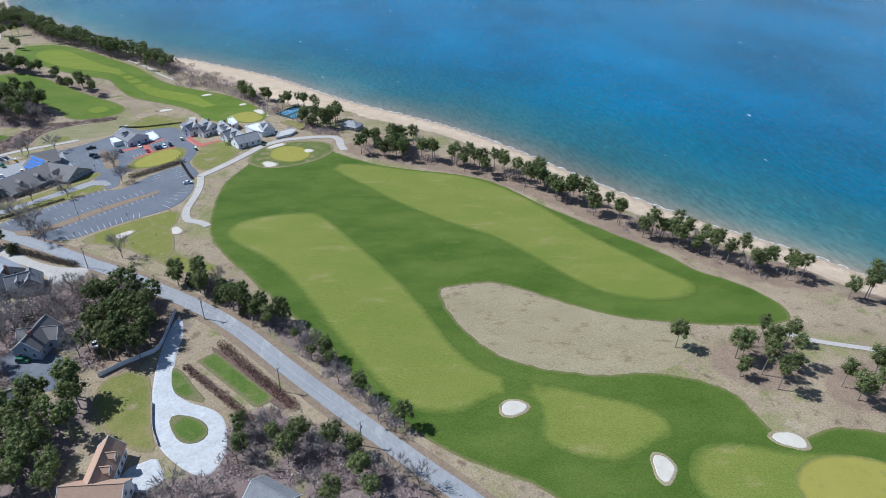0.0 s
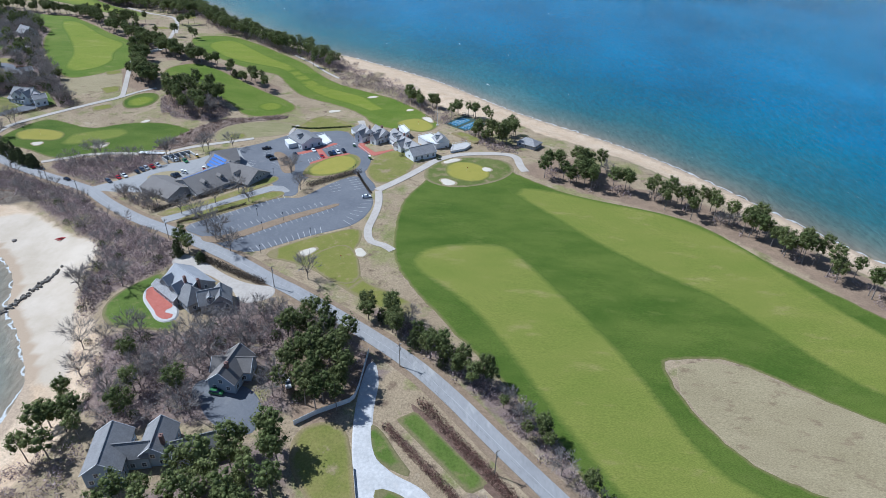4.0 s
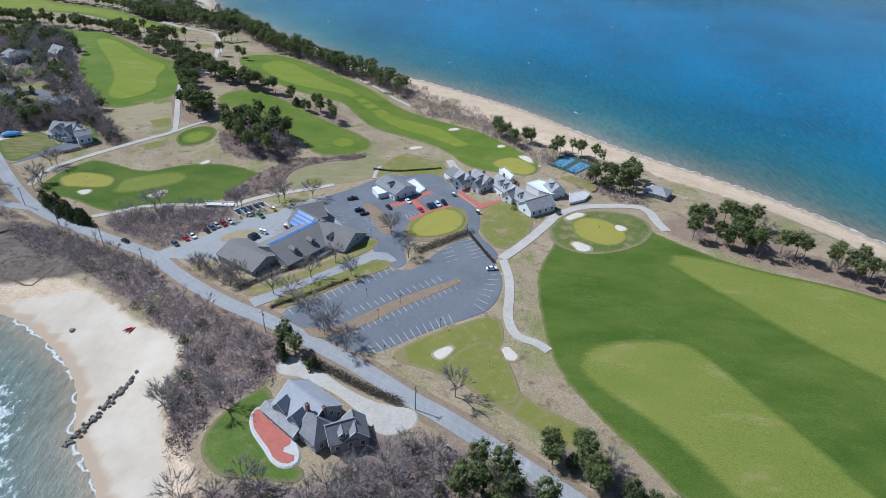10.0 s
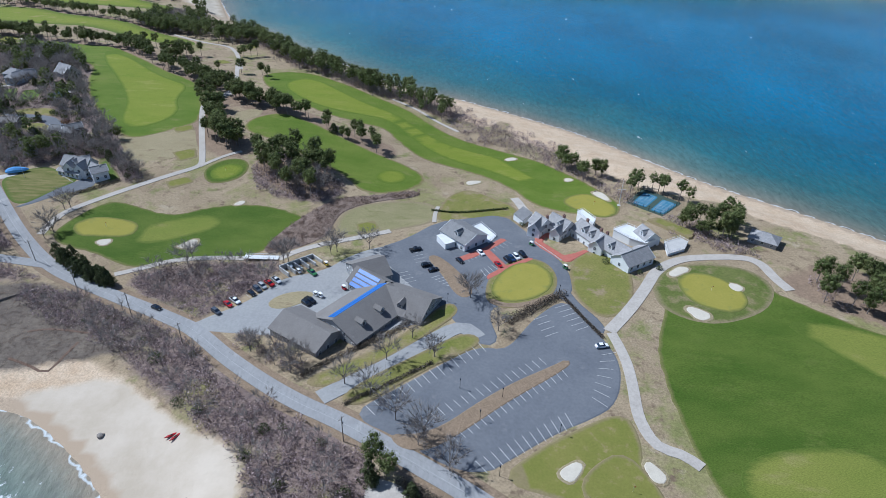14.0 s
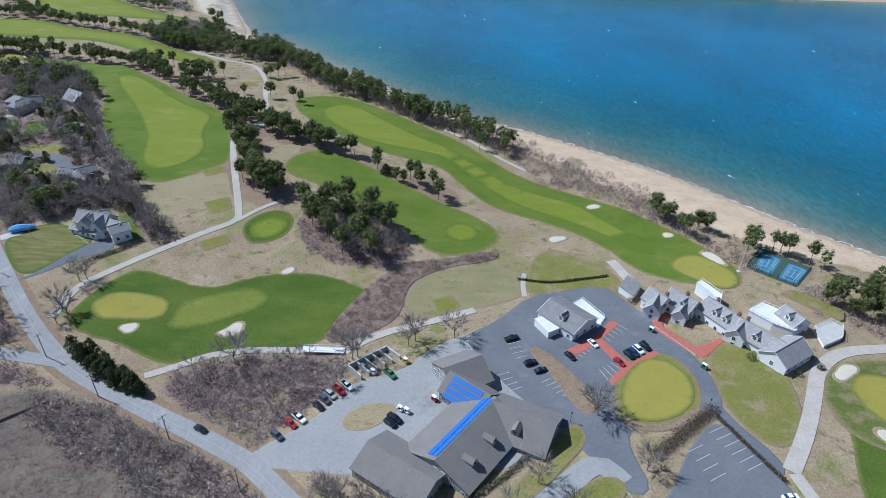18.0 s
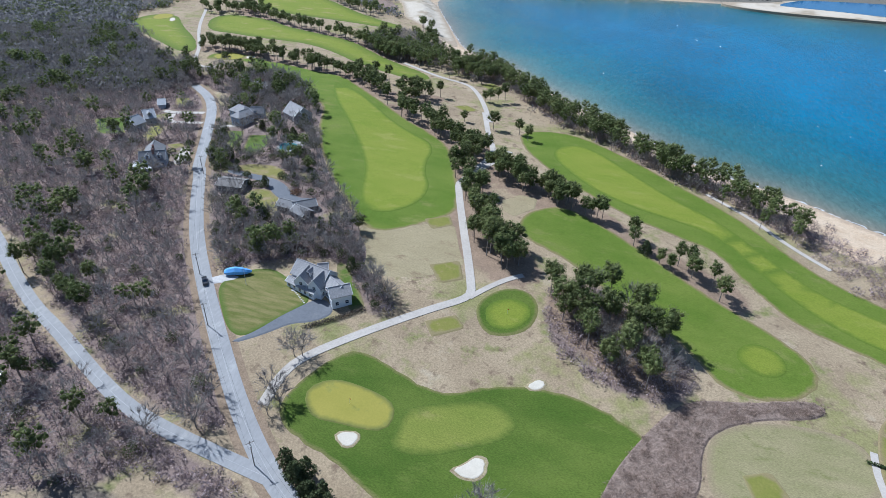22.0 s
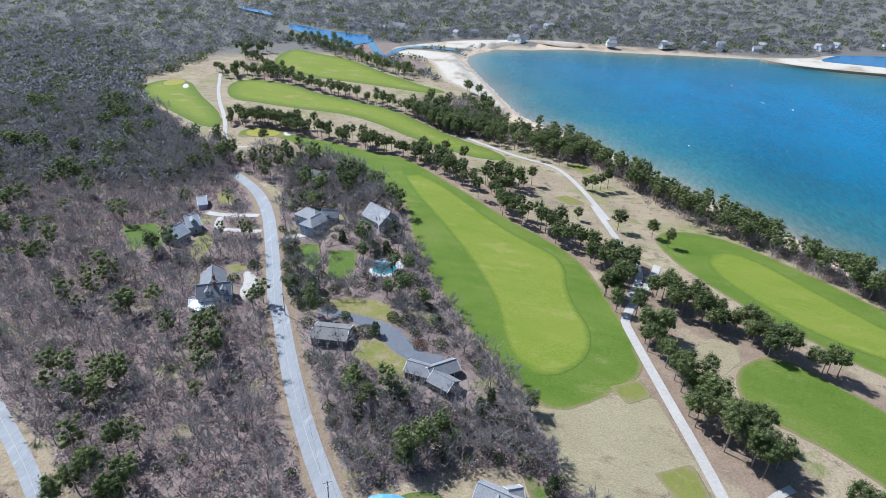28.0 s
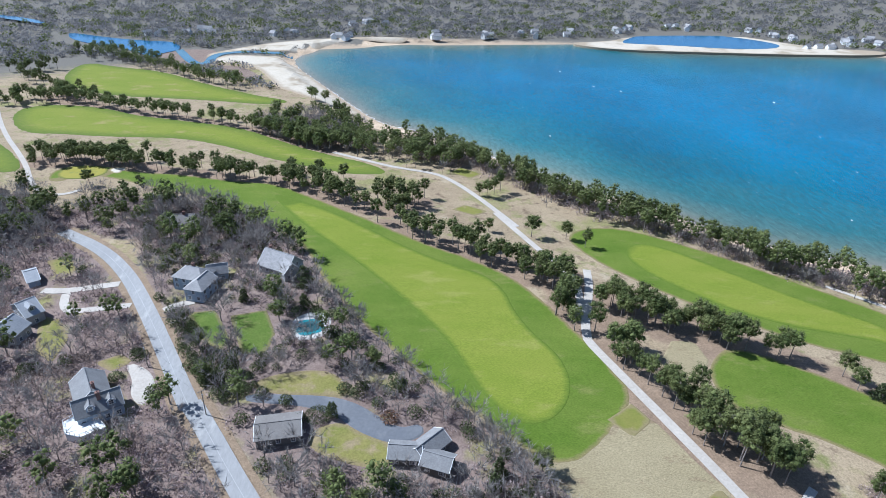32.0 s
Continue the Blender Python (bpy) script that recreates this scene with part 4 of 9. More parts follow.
BUNKERS_B = [[(24.9, 142.6), (27.2, 144.8), (29.8, 146.6), (32.2, 146.1), (31.2, 144), (28.9, 141.8), (27.6, 139.7), (25.7, 140)],
    [(48.2, 145.9), (50.5, 147.5), (52.5, 145.5), (53.4, 143.1), (52.5, 141), (50.1, 141.3), (48.6, 143.2)],
    [(-166.4, 257.7), (-163.8, 260.1), (-160.9, 260.9), (-160.1, 258.4), (-161.6, 255.9), (-164.7, 255.7)],
    [(-131, 258.7), (-128.3, 259.9), (-125.7, 264.3), (-122.2, 263.5), (-121.8, 260.7), (-124.4, 258.1), (-129.2, 256.8)],
    [(-117.1, 295.7), (-114.8, 298.3), (-112, 298.5), (-112.2, 295.7), (-114.9, 294)],
    [(-2.9, 334.7), (1.4, 337.7), (5.4, 337.4), (4, 333.9), (-0.5, 331)]]
BUNKERS_C = [[(20.4, 369), (24.6, 371.5), (27.4, 370), (24.2, 366.4), (21.2, 366.2)],
    [(51.6, 342.2), (54.7, 344), (57.1, 342.3), (54.8, 339.7), (51.7, 339.6)],
    [(63.7, 326.8), (66.5, 327.7), (70, 323.3), (72, 316.1), (69.9, 314.7), (66.8, 319.6)],
    [(-419.2, 598.5), (-417.7, 601.4), (-413.9, 599.4), (-413.6, 594.6)],
    [(-422, 596), (-420.1, 601.1), (-414.9, 598.3), (-415.4, 592.4)],
    [(-582.2, 697.6), (-582.6, 704.8), (-574.7, 698.1), (-572.6, 689.4)]]
BARN_BLOCKS = [(-39.2, 210.6, 29.0, 22.8, 54.2, 3.5, 8.0, 'gg'), (-23.0, 216.9, 19.5, 17.2, -24.4, 3.5, 8.0, 'gg'), (-56.9, 199.3, 22.4, 15.5, -31.8, 3.3, 6.5, 'gg'), (-41.1, 237.5, 13.6, 16.0, 30.3, 4.0, 8.0, 'gg'), (-38.6, 228.2, 15.3, 11.4, -37.6, 4.0, 8.0, 'gg')]
SHOP_BLOCKS = [(-3.0, 269.2, 16.3, 13.6, -46.7, 4.2, 7.0, 'gg')]
CLUB_BLOCKS = [(32.5, 280.9, 7.7, 8, -56.1, 4.5, 8, 'gg'), (41.6, 279.5, 10.5, 9, -49.6, 5, 8.5, 'gg'), (54.1, 272.4, 14.5, 10, -58.8, 5, 8.5, 'gg'), (56.5, 262.8, 7.9, 6.5, -131.9, 5.2, 8, 'gg'), (62.7, 260.2, 15.3, 9.5, -51.6, 5, 8.5, 'gg'), (68.2, 252.2, 14.9, 10, -145.7, 5.8, 9, 'gg'), (30.5, 277.0, 7.3, 6, -120.4, 4.5, 7.5, 'gg'), (39.5, 273.4, 5.7, 5, -125.1, 4.5, 7, 'gg'), (78.9, 271.5, 8.3, 8, -68.7, 5.6, 8.6, 'gg')]
RED_BLOCKS = [(-10.8, 114.3, 15.4, 13, -37.1, 4.5, 9, 'gg'), (-5.5, 106.0, 7.7, 9, -40.3, 4, 8, 'gh'), (0.8, 105.5, 7.7, 8, 24.6, 4, 7.5, 'gg'), (4.5, 106.8, 7.7, 7, -71.1, 3.8, 7, 'gg'), (-17.7, 112.5, 3.8, 4.6, -117.9, 5.2, 8.0, 'gg'), (-12.1, 108.1, 3.9, 4.6, -122.5, 5.2, 8.0, 'gg'), (-17.3, 109.8, 15.2, 4.0, -38.1, 3.1, 4.4, 'gg')]
WHITE_BLOCKS = [(-205.8, 319.1, 15.1, 9, -11.8, 4.8, 8.5, 'gg'), (-207.6, 315.0, 6.7, 5.5, -89.1, 5, 8.1, 'gg'), (-201.0, 313.6, 6.5, 5.5, -95.3, 5, 8.1, 'gg'), (-203.8, 322.5, 3.8, 7, 27.9, 4.5, 7.5, 'gg'), (-195.1, 314.8, 9.9, 7, -31.8, 4.2, 7, 'gg'), (-191.7, 311.8, 7.4, 7, 40.6, 4.8, 7.0, 'gg'), (-207.4, 312.8, 14.1, 3.6, -16.9, 3.0, 4.0, 'gg')]
DECKH_BLOCKS = [(-340.7, 391.2, 12.5, 9.5, -57.5, 4.5, 8.0, 'gg'), (-335.3, 384.3, 12.4, 7.5, 30.8, 4.5, 8.0, 'gg')]
WESTH_BLOCKS = [(-384.9, 438.4, 5.9, 12.9, 49.7, 4.5, 8.0, 'gg'), (-384.7, 425.5, 7.4, 10.9, 80.8, 4.5, 8.0, 'gg')]
WESTG_BLOCKS = [(-398.5, 466.0, 4.1, 12.2, 36.3, 2.8, 5.0, 'gg')]
HIPH_BLOCKS = [(-327.1, 453.6, 13.4, 9.0, -17.3, 5.5, 8.5, 'hh'), (-322.3, 446.1, 10.5, 7.6, 73.8, 5.5, 8.0, 'hg'), (-319.2, 458.3, 7.4, 4.6, 14.9, 4.0, 7.0, 'gg')]
EASTW_BLOCKS = [(-294.4, 462.7, 14.4, 11.0, -30.2, 3.5, 8.5, 'gg'), (-291.0, 458.5, 9.4, 7.0, -56.0, 4.0, 7.6, 'gg')]
NORTHH_BLOCKS = [(-349.4, 510.3, 9.8, 9.3, 3.4, 4.0, 7.0, 'gg')]
COTTAGE_BLOCKS = [(-279.5, 373.2, 12.5, 9.5, 7.8, 3.0, 4.6, 'gg')]
RANCH_BLOCKS = [(-242.6, 363.0, 8.7, 6.5, -6.1, 3.0, 4.8, 'gg'), (-235.8, 365.1, 10.0, 6.5, 43.2, 3.0, 5.0, 'gg'), (-233.6, 359.3, 7.9, 6.5, -21.9, 3.0, 4.8, 'gg')]
TILE_BLOCKS = [(60.1, 10.7, 14.6, 6.9, -90.9, 4.5, 8.0, 'gg'), (60.8, 2.1, 15.5, 8.4, -3.7, 4.5, 8.0, 'gg')]
GREYH_BLOCKS = [(106.4, -4.4, 11.8, 8.2, -36.4, 4.0, 7.0, 'gg')]
GABLEH_BLOCKS = [(21.0, 69.8, 13.7, 9.0, -98.7, 4.2, 8.0, 'gg'), (21.3, 71.3, 12.2, 7.0, 1.8, 4.2, 7.0, 'gg')]
BIGH_BLOCKS = [(-0.9, 34.9, 14.0, 9.7, -76.9, 5.5, 9.0, 'gg'), (5.3, 35.9, 8.9, 5.2, 11.4, 5.0, 8.0, 'gg'), (10.3, 40.2, 10.9, 8.3, -81.0, 4.5, 8.0, 'gg'), (21.2, 39.5, 11.2, 7.0, 23.0, 4.0, 7.5, 'gg')]
GAZEBO_BLOCKS = [(132.8, 275.6, 12.0, 9.0, -34.0, 2.7, 5.0, 'hh')]
POLES = [(-182.9, 240.7), (-156.8, 225.2), (-127.1, 209.9), (-35.3, 151.1), (21.1, 117.7), (105.1, 37.8), (130.3, 13.0), (17.1, 121.0), (74.6, 77.4), (-36.0, 150.7), (-99.6, 192.3), (-250.7, 308.5), (-229.5, 284.3), (-328.6, 404.7), (-303.0, 381.6), (-329.4, 412.7)]
LAMPS = [(8.7, 141.2), (26.6, 156.4), (10.6, 169.9), (3.6, 160.6), (-12.5, 152.8), (34.2, 224.6), (44.7, 285.5), (-2.6, 173.4), (-24.6, 175.5), (34.9, 227.2), (-8.2, 219.8)]
STALL_ROWS = [((2.3, 145.7), (5.5, 141.9), (29.1, 164.3), (30.8, 159.0), 13),
    ((-5.6, 155.6), (-2.6, 152.1), (29.9, 184.2), (31.9, 180.1), 18),
    ((-16.3, 159.8), (-13.8, 157.0), (23.4, 188.8), (25.6, 185.5), 18),
    ((-31.1, 164.9), (-27.9, 161.4), (3.3, 195.7), (5.8, 191.2), 16),
    ((23.6, 209.7), (28.5, 212.5), (26.6, 200.0), (31.5, 202.8), 4),
    ((31.9, 217.2), (37.3, 220.1), (37.9, 204.0), (42.8, 206.7), 6),
    ((44.6, 191.2), (49.8, 192.8), (38.3, 171.3), (42.4, 167.3), 7),
    ((-3.1, 253.9), (0.0, 250.0), (1.3, 257.7), (4.5, 254.7), 4),
    ((7.0, 262.0), (9.1, 257.8), (15.7, 269.9), (18.8, 266.5), 6),
    ((4.6, 243.8), (6.6, 238.6), (9.1, 247.6), (11.6, 244.2), 4),
    ((-25.1, 256.1), (-21.2, 257.7), (-22.9, 248.4), (-18.8, 250.1), 4),
    ((-15.4, 236.6), (-11.8, 238.9), (-9.2, 230.7), (-6.0, 232.6), 5),
    ((-29.7, 239.6), (-25.4, 241.4), (-25.9, 232.4), (-21.7, 234.5), 4),
    ((-88.5, 224.9), (-85.5, 222.0), (-78.4, 236.4), (-75.3, 232.8), 7)]
CARS_A = [(-85.7, 224.5, -40, 'sedan', 'black'),
    (-84.3, 227.2, -40, 'suv', 'grey'),
    (-82.9, 229.4, -41, 'suv', 'silver'),
    (-80.6, 231.4, -41, 'pickup', 'red'),
    (-78.4, 233.6, -42, 'pickup', 'white'),
    (-95.3, 212.1, -36, 'suv', 'grey'),
    (-92.5, 217, -38, 'sedan', 'red'),
    (-90.5, 219.3, -38, 'pickup', 'white'),
    (-62.2, 217.7, -38, 'suv', 'black'),
    (-61.1, 219.6, -38, 'pickup', 'black'),
    (-59.8, 223.5, -39, 'cart', 'white'),
    (-57.7, 222.6, -39, 'cart', 'white'),
    (-23.8, 258.7, 26, 'pickup', 'black'),
    (-18.1, 245.8, 25, 'suv', 'black'),
    (-15, 242.2, 25, 'sedan', 'black'),
    (4.7, 257.1, -58, 'sedan', 'white'),
    (-4.2, 249.9, -55, 'sedan', 'black'),
    (16, 251.3, -60, 'suv', 'black')]
CARS_B = [(17.8, 252.6, -60, 'suv', 'blue'),
    (19.8, 254.2, -61, 'suv', 'white'),
    (22.7, 256.3, -62, 'suv', 'black'),
    (11.9, 247.4, -58, 'sedan', 'red'),
    (27.3, 266, -53, 'cart', 'green'),
    (39.7, 246.1, -52, 'cart', 'green'),
    (45.5, 195.5, 12, 'sedan', 'white'),
    (-119.1, 213.8, -26, 'sedan', 'black'),
    (-245.6, 304.7, -48, 'pickup', 'black'),
    (18.4, 62.1, -9, 'suv', 'green'),
    (39.6, 67.4, -67, 'pickup', 'white'),
    (-274.3, 241.1, -35, 'pickup', 'white'),
    (-74.4, 242.3, -44, 'cart', 'green'),
    (-70.7, 240, -44, 'cart', 'white'),
    (-65, 239.3, -45, 'pickup', 'green'),
    (-60.4, 245.6, -46, 'cart', 'yellow'),
    (-49.5, 227.9, -46, 'cart', 'red')]
FAR_BEACH = [(-463, 940), (-466, 965), (-456, 982), (-431, 1016), (-402, 1048), (-362, 1070), (-305, 1096), (-240, 1100), (-240, 1082), (-305, 1082), (-346, 1046), (-368, 1008), (-380, 988), (-425, 994), (-450, 976)]
INLET = [(-506, 985), (-489, 952), (-473, 922), (-460, 905), (-452, 916), (-457, 945), (-452, 968), (-425, 981), (-396, 973), (-374, 976)]
SALT_FLAT = [(-519, 972), (-505, 988), (-460, 992), (-463, 937), (-451, 902), (-464, 892), (-495, 922), (-512, 940)]
SPIT_MARSH = [(-437.8, 900.2), (-417.4, 901.8), (-391.4, 865.8), (-380.5, 841.6), (-395, 833.6), (-419.3, 863.8)]
FAR_POND = [(-841.8, 1204.7), (-796, 1187.6), (-741, 1150.4), (-722.5, 1121.7), (-766.2, 1147.1), (-822.4, 1178.2)]
BEACH_MID = [(20, 402), (47, 384), (55, 374), (63, 366), (84, 341), (91, 332), (110, 322), (134, 312), (138, 299), (160, 285), (190, 262), (212, 278), (165, 325), (132, 352), (105, 384), (72, 420), (35, 450)]
SCRUB_N = [(-61.5, 480.6), (-26.5, 450), (-11.2, 433.2), (5.1, 412), (22.9, 396.5), (39, 382.5), (47.9, 375.8)]
CART_M = [(-194.5, 532.5), (-185.1, 503.6), (-178.8, 483.9), (-173.4, 471.4), (-170.1, 457.9), (-172.0, 442.3), (-175.5, 430.5)]
TEE_E = [(-214.8, 595.6), (-207.3, 604.2), (-195.5, 593.5), (-202.9, 585.3)]
TEE_F = [(-217.0, 535.4), (-210.1, 542.1), (-198.9, 534.3), (-205.9, 527.9)]
HILL_PINES = [(-200.5, 557.3), (-196.4, 554.4), (-191.7, 558.9), (-187.6, 563.4), (-156.9, 490.9), (-163.9, 500.0)]
SIDE_PINES = [(-317.3, 287.6), (-318.1, 294.2), (-316.7, 299.0), (-316.4, 307.7), (-296.1, 282.5), (-286.4, 278.6), (-278.2, 275.9), (-272.0, 274.0), (-285.4, 290.9), (-304.7, 292.1)]
LAWN_POLE = (-229.8, 308.6)
STEPS_HOUSE = [(-211.1, 311.7), (-203.7, 306.4)]
BOAT = (-236.5, 313.4)
FLAG = (75.0, 310.1)
BOULDERS = [(-109.1, 153.8)]
KAYAKS = [(-86.8, 153.1), (-85.3, 152.5)]
FLAGS = [(95.3, 233.4), (-167.8, 269.9), (-131.0, 325.7), (62.4, 310.1), (43.4, 137.9)]
RUSSET = (-247.3, 377.3)
ROUND_BUSH = (-269.2, 379.3)


# ---- shapes of the plan
def rounded(pts, times=2, closed=True):
    """Corner cutting of a control outline."""
    p = np.array(pts, float)
    for _ in range(times):
        q = np.roll(p, -1, 0) if closed else p[1:]
        a = p if closed else p[:-1]
        new_p = np.stack([0.75 * a + 0.25 * q, 0.25 * a + 0.75 * q], 1).reshape(-1, 2)
        p = new_p if closed else np.vstack([p[:1], new_p, p[-1:]])
    return p


def spaced(p, step, closed=True):
    """Points at even steps along a line."""
    q = np.vstack([p, p[:1]]) if closed else p
    d = np.r_[0, np.cumsum(np.hypot(*np.diff(q, axis=0).T))]
    n = max(4, int(d[-1] / step))
    s = np.linspace(0, d[-1], n, endpoint=not closed)
    return np.stack([np.interp(s, d, q[:, 0]), np.interp(s, d, q[:, 1])], 1)


def inside(xy, poly):
    x, y = xy[:, 0], xy[:, 1]
    r = np.zeros(len(xy), bool)
    for (x0, y0), (x1, y1) in zip(poly, np.roll(poly, -1, 0)):
        c = (y0 > y) != (y1 > y)
        if c.any():
            r ^= c & (x < (x1 - x0) * (y - y0) / ((y1 - y0) or 1e-9) + x0)
    return r


def gap_to(xy, poly, closed=True):
    """Distance to an outline."""
    best = np.full(len(xy), 1e12)
    q = np.roll(poly, -1, 0) if closed else poly[1:]
    for a, b in zip(poly, q):
        e = b - a
        t = np.clip(((xy - a) @ e) / max(e @ e, 1e-9), 0, 1)
        o = xy - a - t[:, None] * e
        best = np.minimum(best, (o * o).sum(1))
    return np.sqrt(best)


def smooth(lo, hi, v):
    t = np.clip((v - lo) / (hi - lo), 0, 1)
    return t * t * (3 - 2 * t)


WATERS = [rounded(w, 2) for w in (BAY, COVE)]
BUMPS = [(0, 150, 1.5), (60, 230, 1.5), (-130, 250, -5.7), (-70, 340, 1.7), (-160, 330, 2.5), (-250, 370, 2.0), (10, 345, -5.0), (-160, 430, 4.1), (-300, 500, 4.6), (-380, 600, 0.6), (110, 120, 2.5), (170, 20, -0.8), (-290, 440, 4.2)]


def shore(xy):
    """Distance to the nearest water's edge, negative in the water."""
    xy = np.asarray(xy, float).reshape(-1, 2)
    s = np.full(len(xy), 1e6)
    far = 1 + 1.5 * smooth(500, 900, np.hypot(xy[:, 0] + 100, xy[:, 1] - 250))
    for w in WATERS:
        d = gap_to(xy, w)
        d = np.where(inside(xy, w), d, d * far)
        s = np.where(inside(xy, w), np.minimum(s, -d), np.where(s < 0, s, np.minimum(s, d)))
    return s


def land(xy):
    z = np.zeros(len(xy))
    for x, y, h in BUMPS:
        z += h * np.exp(-((xy[:, 0] - x) ** 2 + (xy[:, 1] - y) ** 2) / (2 * 60.0 ** 2))
    z -= 5.5 * np.exp(-(((xy[:, 0] - 230) / 260) ** 2 + ((xy[:, 1] - 1110) / 90) ** 2))
    far = smooth(900, 2400, np.hypot(xy[:, 0] + 100, xy[:, 1] - 200))
    return z + far * (14 + 12 * np.sin(xy[:, 0] * 0.004 + 1) * np.cos(xy[:, 1] * 0.003))


def height(xy):
    """Height of the ground: rolling land, a bluff, a beach and the sea bed."""
    xy = np.asarray(xy, float).reshape(-1, 2)
    s = shore(xy)
    beach = np.where(s < 0, SEA + np.maximum(s * 0.07, -5), SEA + np.minimum(0.10 * s, 2.6))
    w = smooth(12, 34, s)
    return beach * (1 - w) + land(xy) * w


def mesh_from(name, v, f, mats, index=None, smoothed=False):
    me = bpy.data.meshes.new(name)
    me.from_pydata([tuple(map(float, p)) for p in v], [], [tuple(map(int, q)) for q in f])
    for m in mats:
        me.materials.append(m)
    if index is not None:
        me.polygons.foreach_set("material_index", np.asarray(index, np.int32))
    me.polygons.foreach_set("use_smooth", np.full(len(me.polygons), smoothed))
    me.update()
    return me


# where nothing may be planted: 1 m cells
GX, GY, GW, GH = -760, -180, 1260, 1180
CLEAR = np.zeros((GH, GW), bool)


def mark(poly, value=True):
    lo, hi = np.floor(poly.min(0)).astype(int), np.ceil(poly.max(0)).astype(int)
    x0, x1 = max(lo[0], GX), min(hi[0], GX + GW - 1)
    y0, y1 = max(lo[1], GY), min(hi[1], GY + GH - 1)
    if x1 <= x0 or y1 <= y0:
        return
    xs, ys = np.meshgrid(np.arange(x0, x1), np.arange(y0, y1))
    hit = inside(np.stack([xs.ravel() + 0.5, ys.ravel() + 0.5], 1), poly).reshape(xs.shape)
    CLEAR[y0 - GY:y1 - GY, x0 - GX:x1 - GX] |= hit


def is_clear(xy):
    """True where a plant may stand."""
    ix, iy = (xy[:, 0] - GX).astype(int), (xy[:, 1] - GY).astype(int)
    ok = (ix >= 0) & (iy >= 0) & (ix < GW) & (iy < GH)
    r = np.ones(len(xy), bool)
    r[ok] = ~CLEAR[iy[ok], ix[ok]]
    return r


from mathutils.geometry import delaunay_2d_cdt


def patch(name, outline, mat, lift, label, category, step=6.0, kind="structure", times=2, ragged=0.0, clear=True, parent=None, level=None):
    """A draped sheet with a rounded outline and a turned-down edge."""
    o = spaced(rounded(outline, times) if times else np.array(outline, float), min(step * 0.6, 3.0))
    if clear:
        mark(o)
    if ragged:
        o = o + rng.normal(0, ragged, o.shape)
    lo, hi = o.min(0), o.max(0)
    gx, gy = np.meshgrid(np.arange(lo[0] + step / 2, hi[0], step), np.arange(lo[1] + step / 2, hi[1], step))
    g = np.stack([gx.ravel(), gy.ravel()], 1)
    if len(g):
        g = g[inside(g, o)]
        g = g[gap_to(g, o) > step * 0.35] if len(g) else g
    p = np.vstack([o, g])
    n = len(o)
    v, _, f, *_ = delaunay_2d_cdt([Vector(map(float, q)) for q in p], [(i, (i + 1) % n) for i in range(n)], [], 1, 1e-4)
    v = np.array([tuple(q) for q in v])
    z = (height(v) if level is None else np.full(len(v), level)) + lift
    verts = np.column_stack([v, z])
    seen = {}
    for t in f:
        for a, b in zip(t, (*t[1:], t[0])):
            seen[(a, b)] = True
    rim = [(a, b) for a, b in seen if (b, a) not in seen]
    away = np.zeros_like(v)
    for a, b in rim:
        d = v[b] - v[a]
        k = np.array((d[1], -d[0])) / max(np.hypot(*d), 1e-6)
        away[a] += k
        away[b] += k
    low = {}
    extra = []
    for a, b in rim:
        for q in (a, b):
            if q not in low:
                low[q] = len(verts) + len(extra)
                k = away[q] / max(np.hypot(*away[q]), 1e-6) * (0.7 if level is None else 0.0)
                extra.append((v[q][0] + k[0], v[q][1] + k[1], z[q] - lift - (0.06 if level is None else 0.25)))
    verts = np.vstack([verts, extra]) if extra else verts
    faces = [tuple(t) for t in f] + [(b, a, low[a], low[b]) for a, b in rim]
    me = mesh_from(name, verts, faces, [mat], smoothed=False)
    rim_at = me.attributes.new("rim", "FLOAT", "POINT")
    rim_at.data.foreach_set("value", np.r_[gap_to(v, o), np.zeros(len(extra))].astype(np.float32))
    ob = new(name, me)
    if parent:
        ob.parent = parent
        if label:
            tagged(ob, label)
        return ob
    return tagged(ob, label, category, kind=kind)


def ribbon(name, line, width, mat, lift, label, category, kind="structure", clear=1.5, times=2, step=3.0, parent=None, offset=0.0, dash=None):
    """A strip along a line: roads, paths, painted lines (offset to one side, or dashed)."""
    c = spaced(rounded(line, times, False), step, False)
    t = np.gradient(c, axis=0)
    t /= np.hypot(*t.T)[:, None]
    nrm = np.stack([-t[:, 1], t[:, 0]], 1)
    c = c + nrm * offset
    cols = 3 if width > 2 else 2
    offs = np.linspace(-width / 2, width / 2, cols)
    if clear:
        for a, b, na, nb in zip(c[:-1], c[1:], nrm[:-1], nrm[1:]):
            w = width / 2 + clear
            mark(np.array([a - na * w, b - nb * w, b + nb * w, a + na * w]))
    rows = [c + nrm * k for k in offs]
    zs = [height(r) + lift for r in rows]
    v = [np.column_stack([r, z]) for r, z in zip(rows, zs)]
    v = [np.column_stack([rows[0], zs[0] - lift - 0.25])] + v + [np.column_stack([rows[-1], zs[-1] - lift - 0.25])]
    n = len(c)
    f = []
    for k in range(len(v) - 1):
        for i in range(n - 1):
            if dash and (i // dash) % 2:
                continue
            f.append((k * n + i, (k + 1) * n + i, (k + 1) * n + i + 1, k * n + i + 1)[::-1])
    ob = new(name, mesh_from(name, np.vstack(v), f, [mat]))
    if parent:
        ob.parent = parent
        return ob
    return tagged(ob, label, category, kind=kind)


M["spit_sand"] = surf("pale_spit_sand", (0.46, 0.395, 0.30), (0.55, 0.485, 0.39), 0.05, fine=0.4, grain=0.1, third=((0.33, 0.27, 0.19), 0.025, 0.52), edge=((0.34, 0.27, 0.19), 9.0))
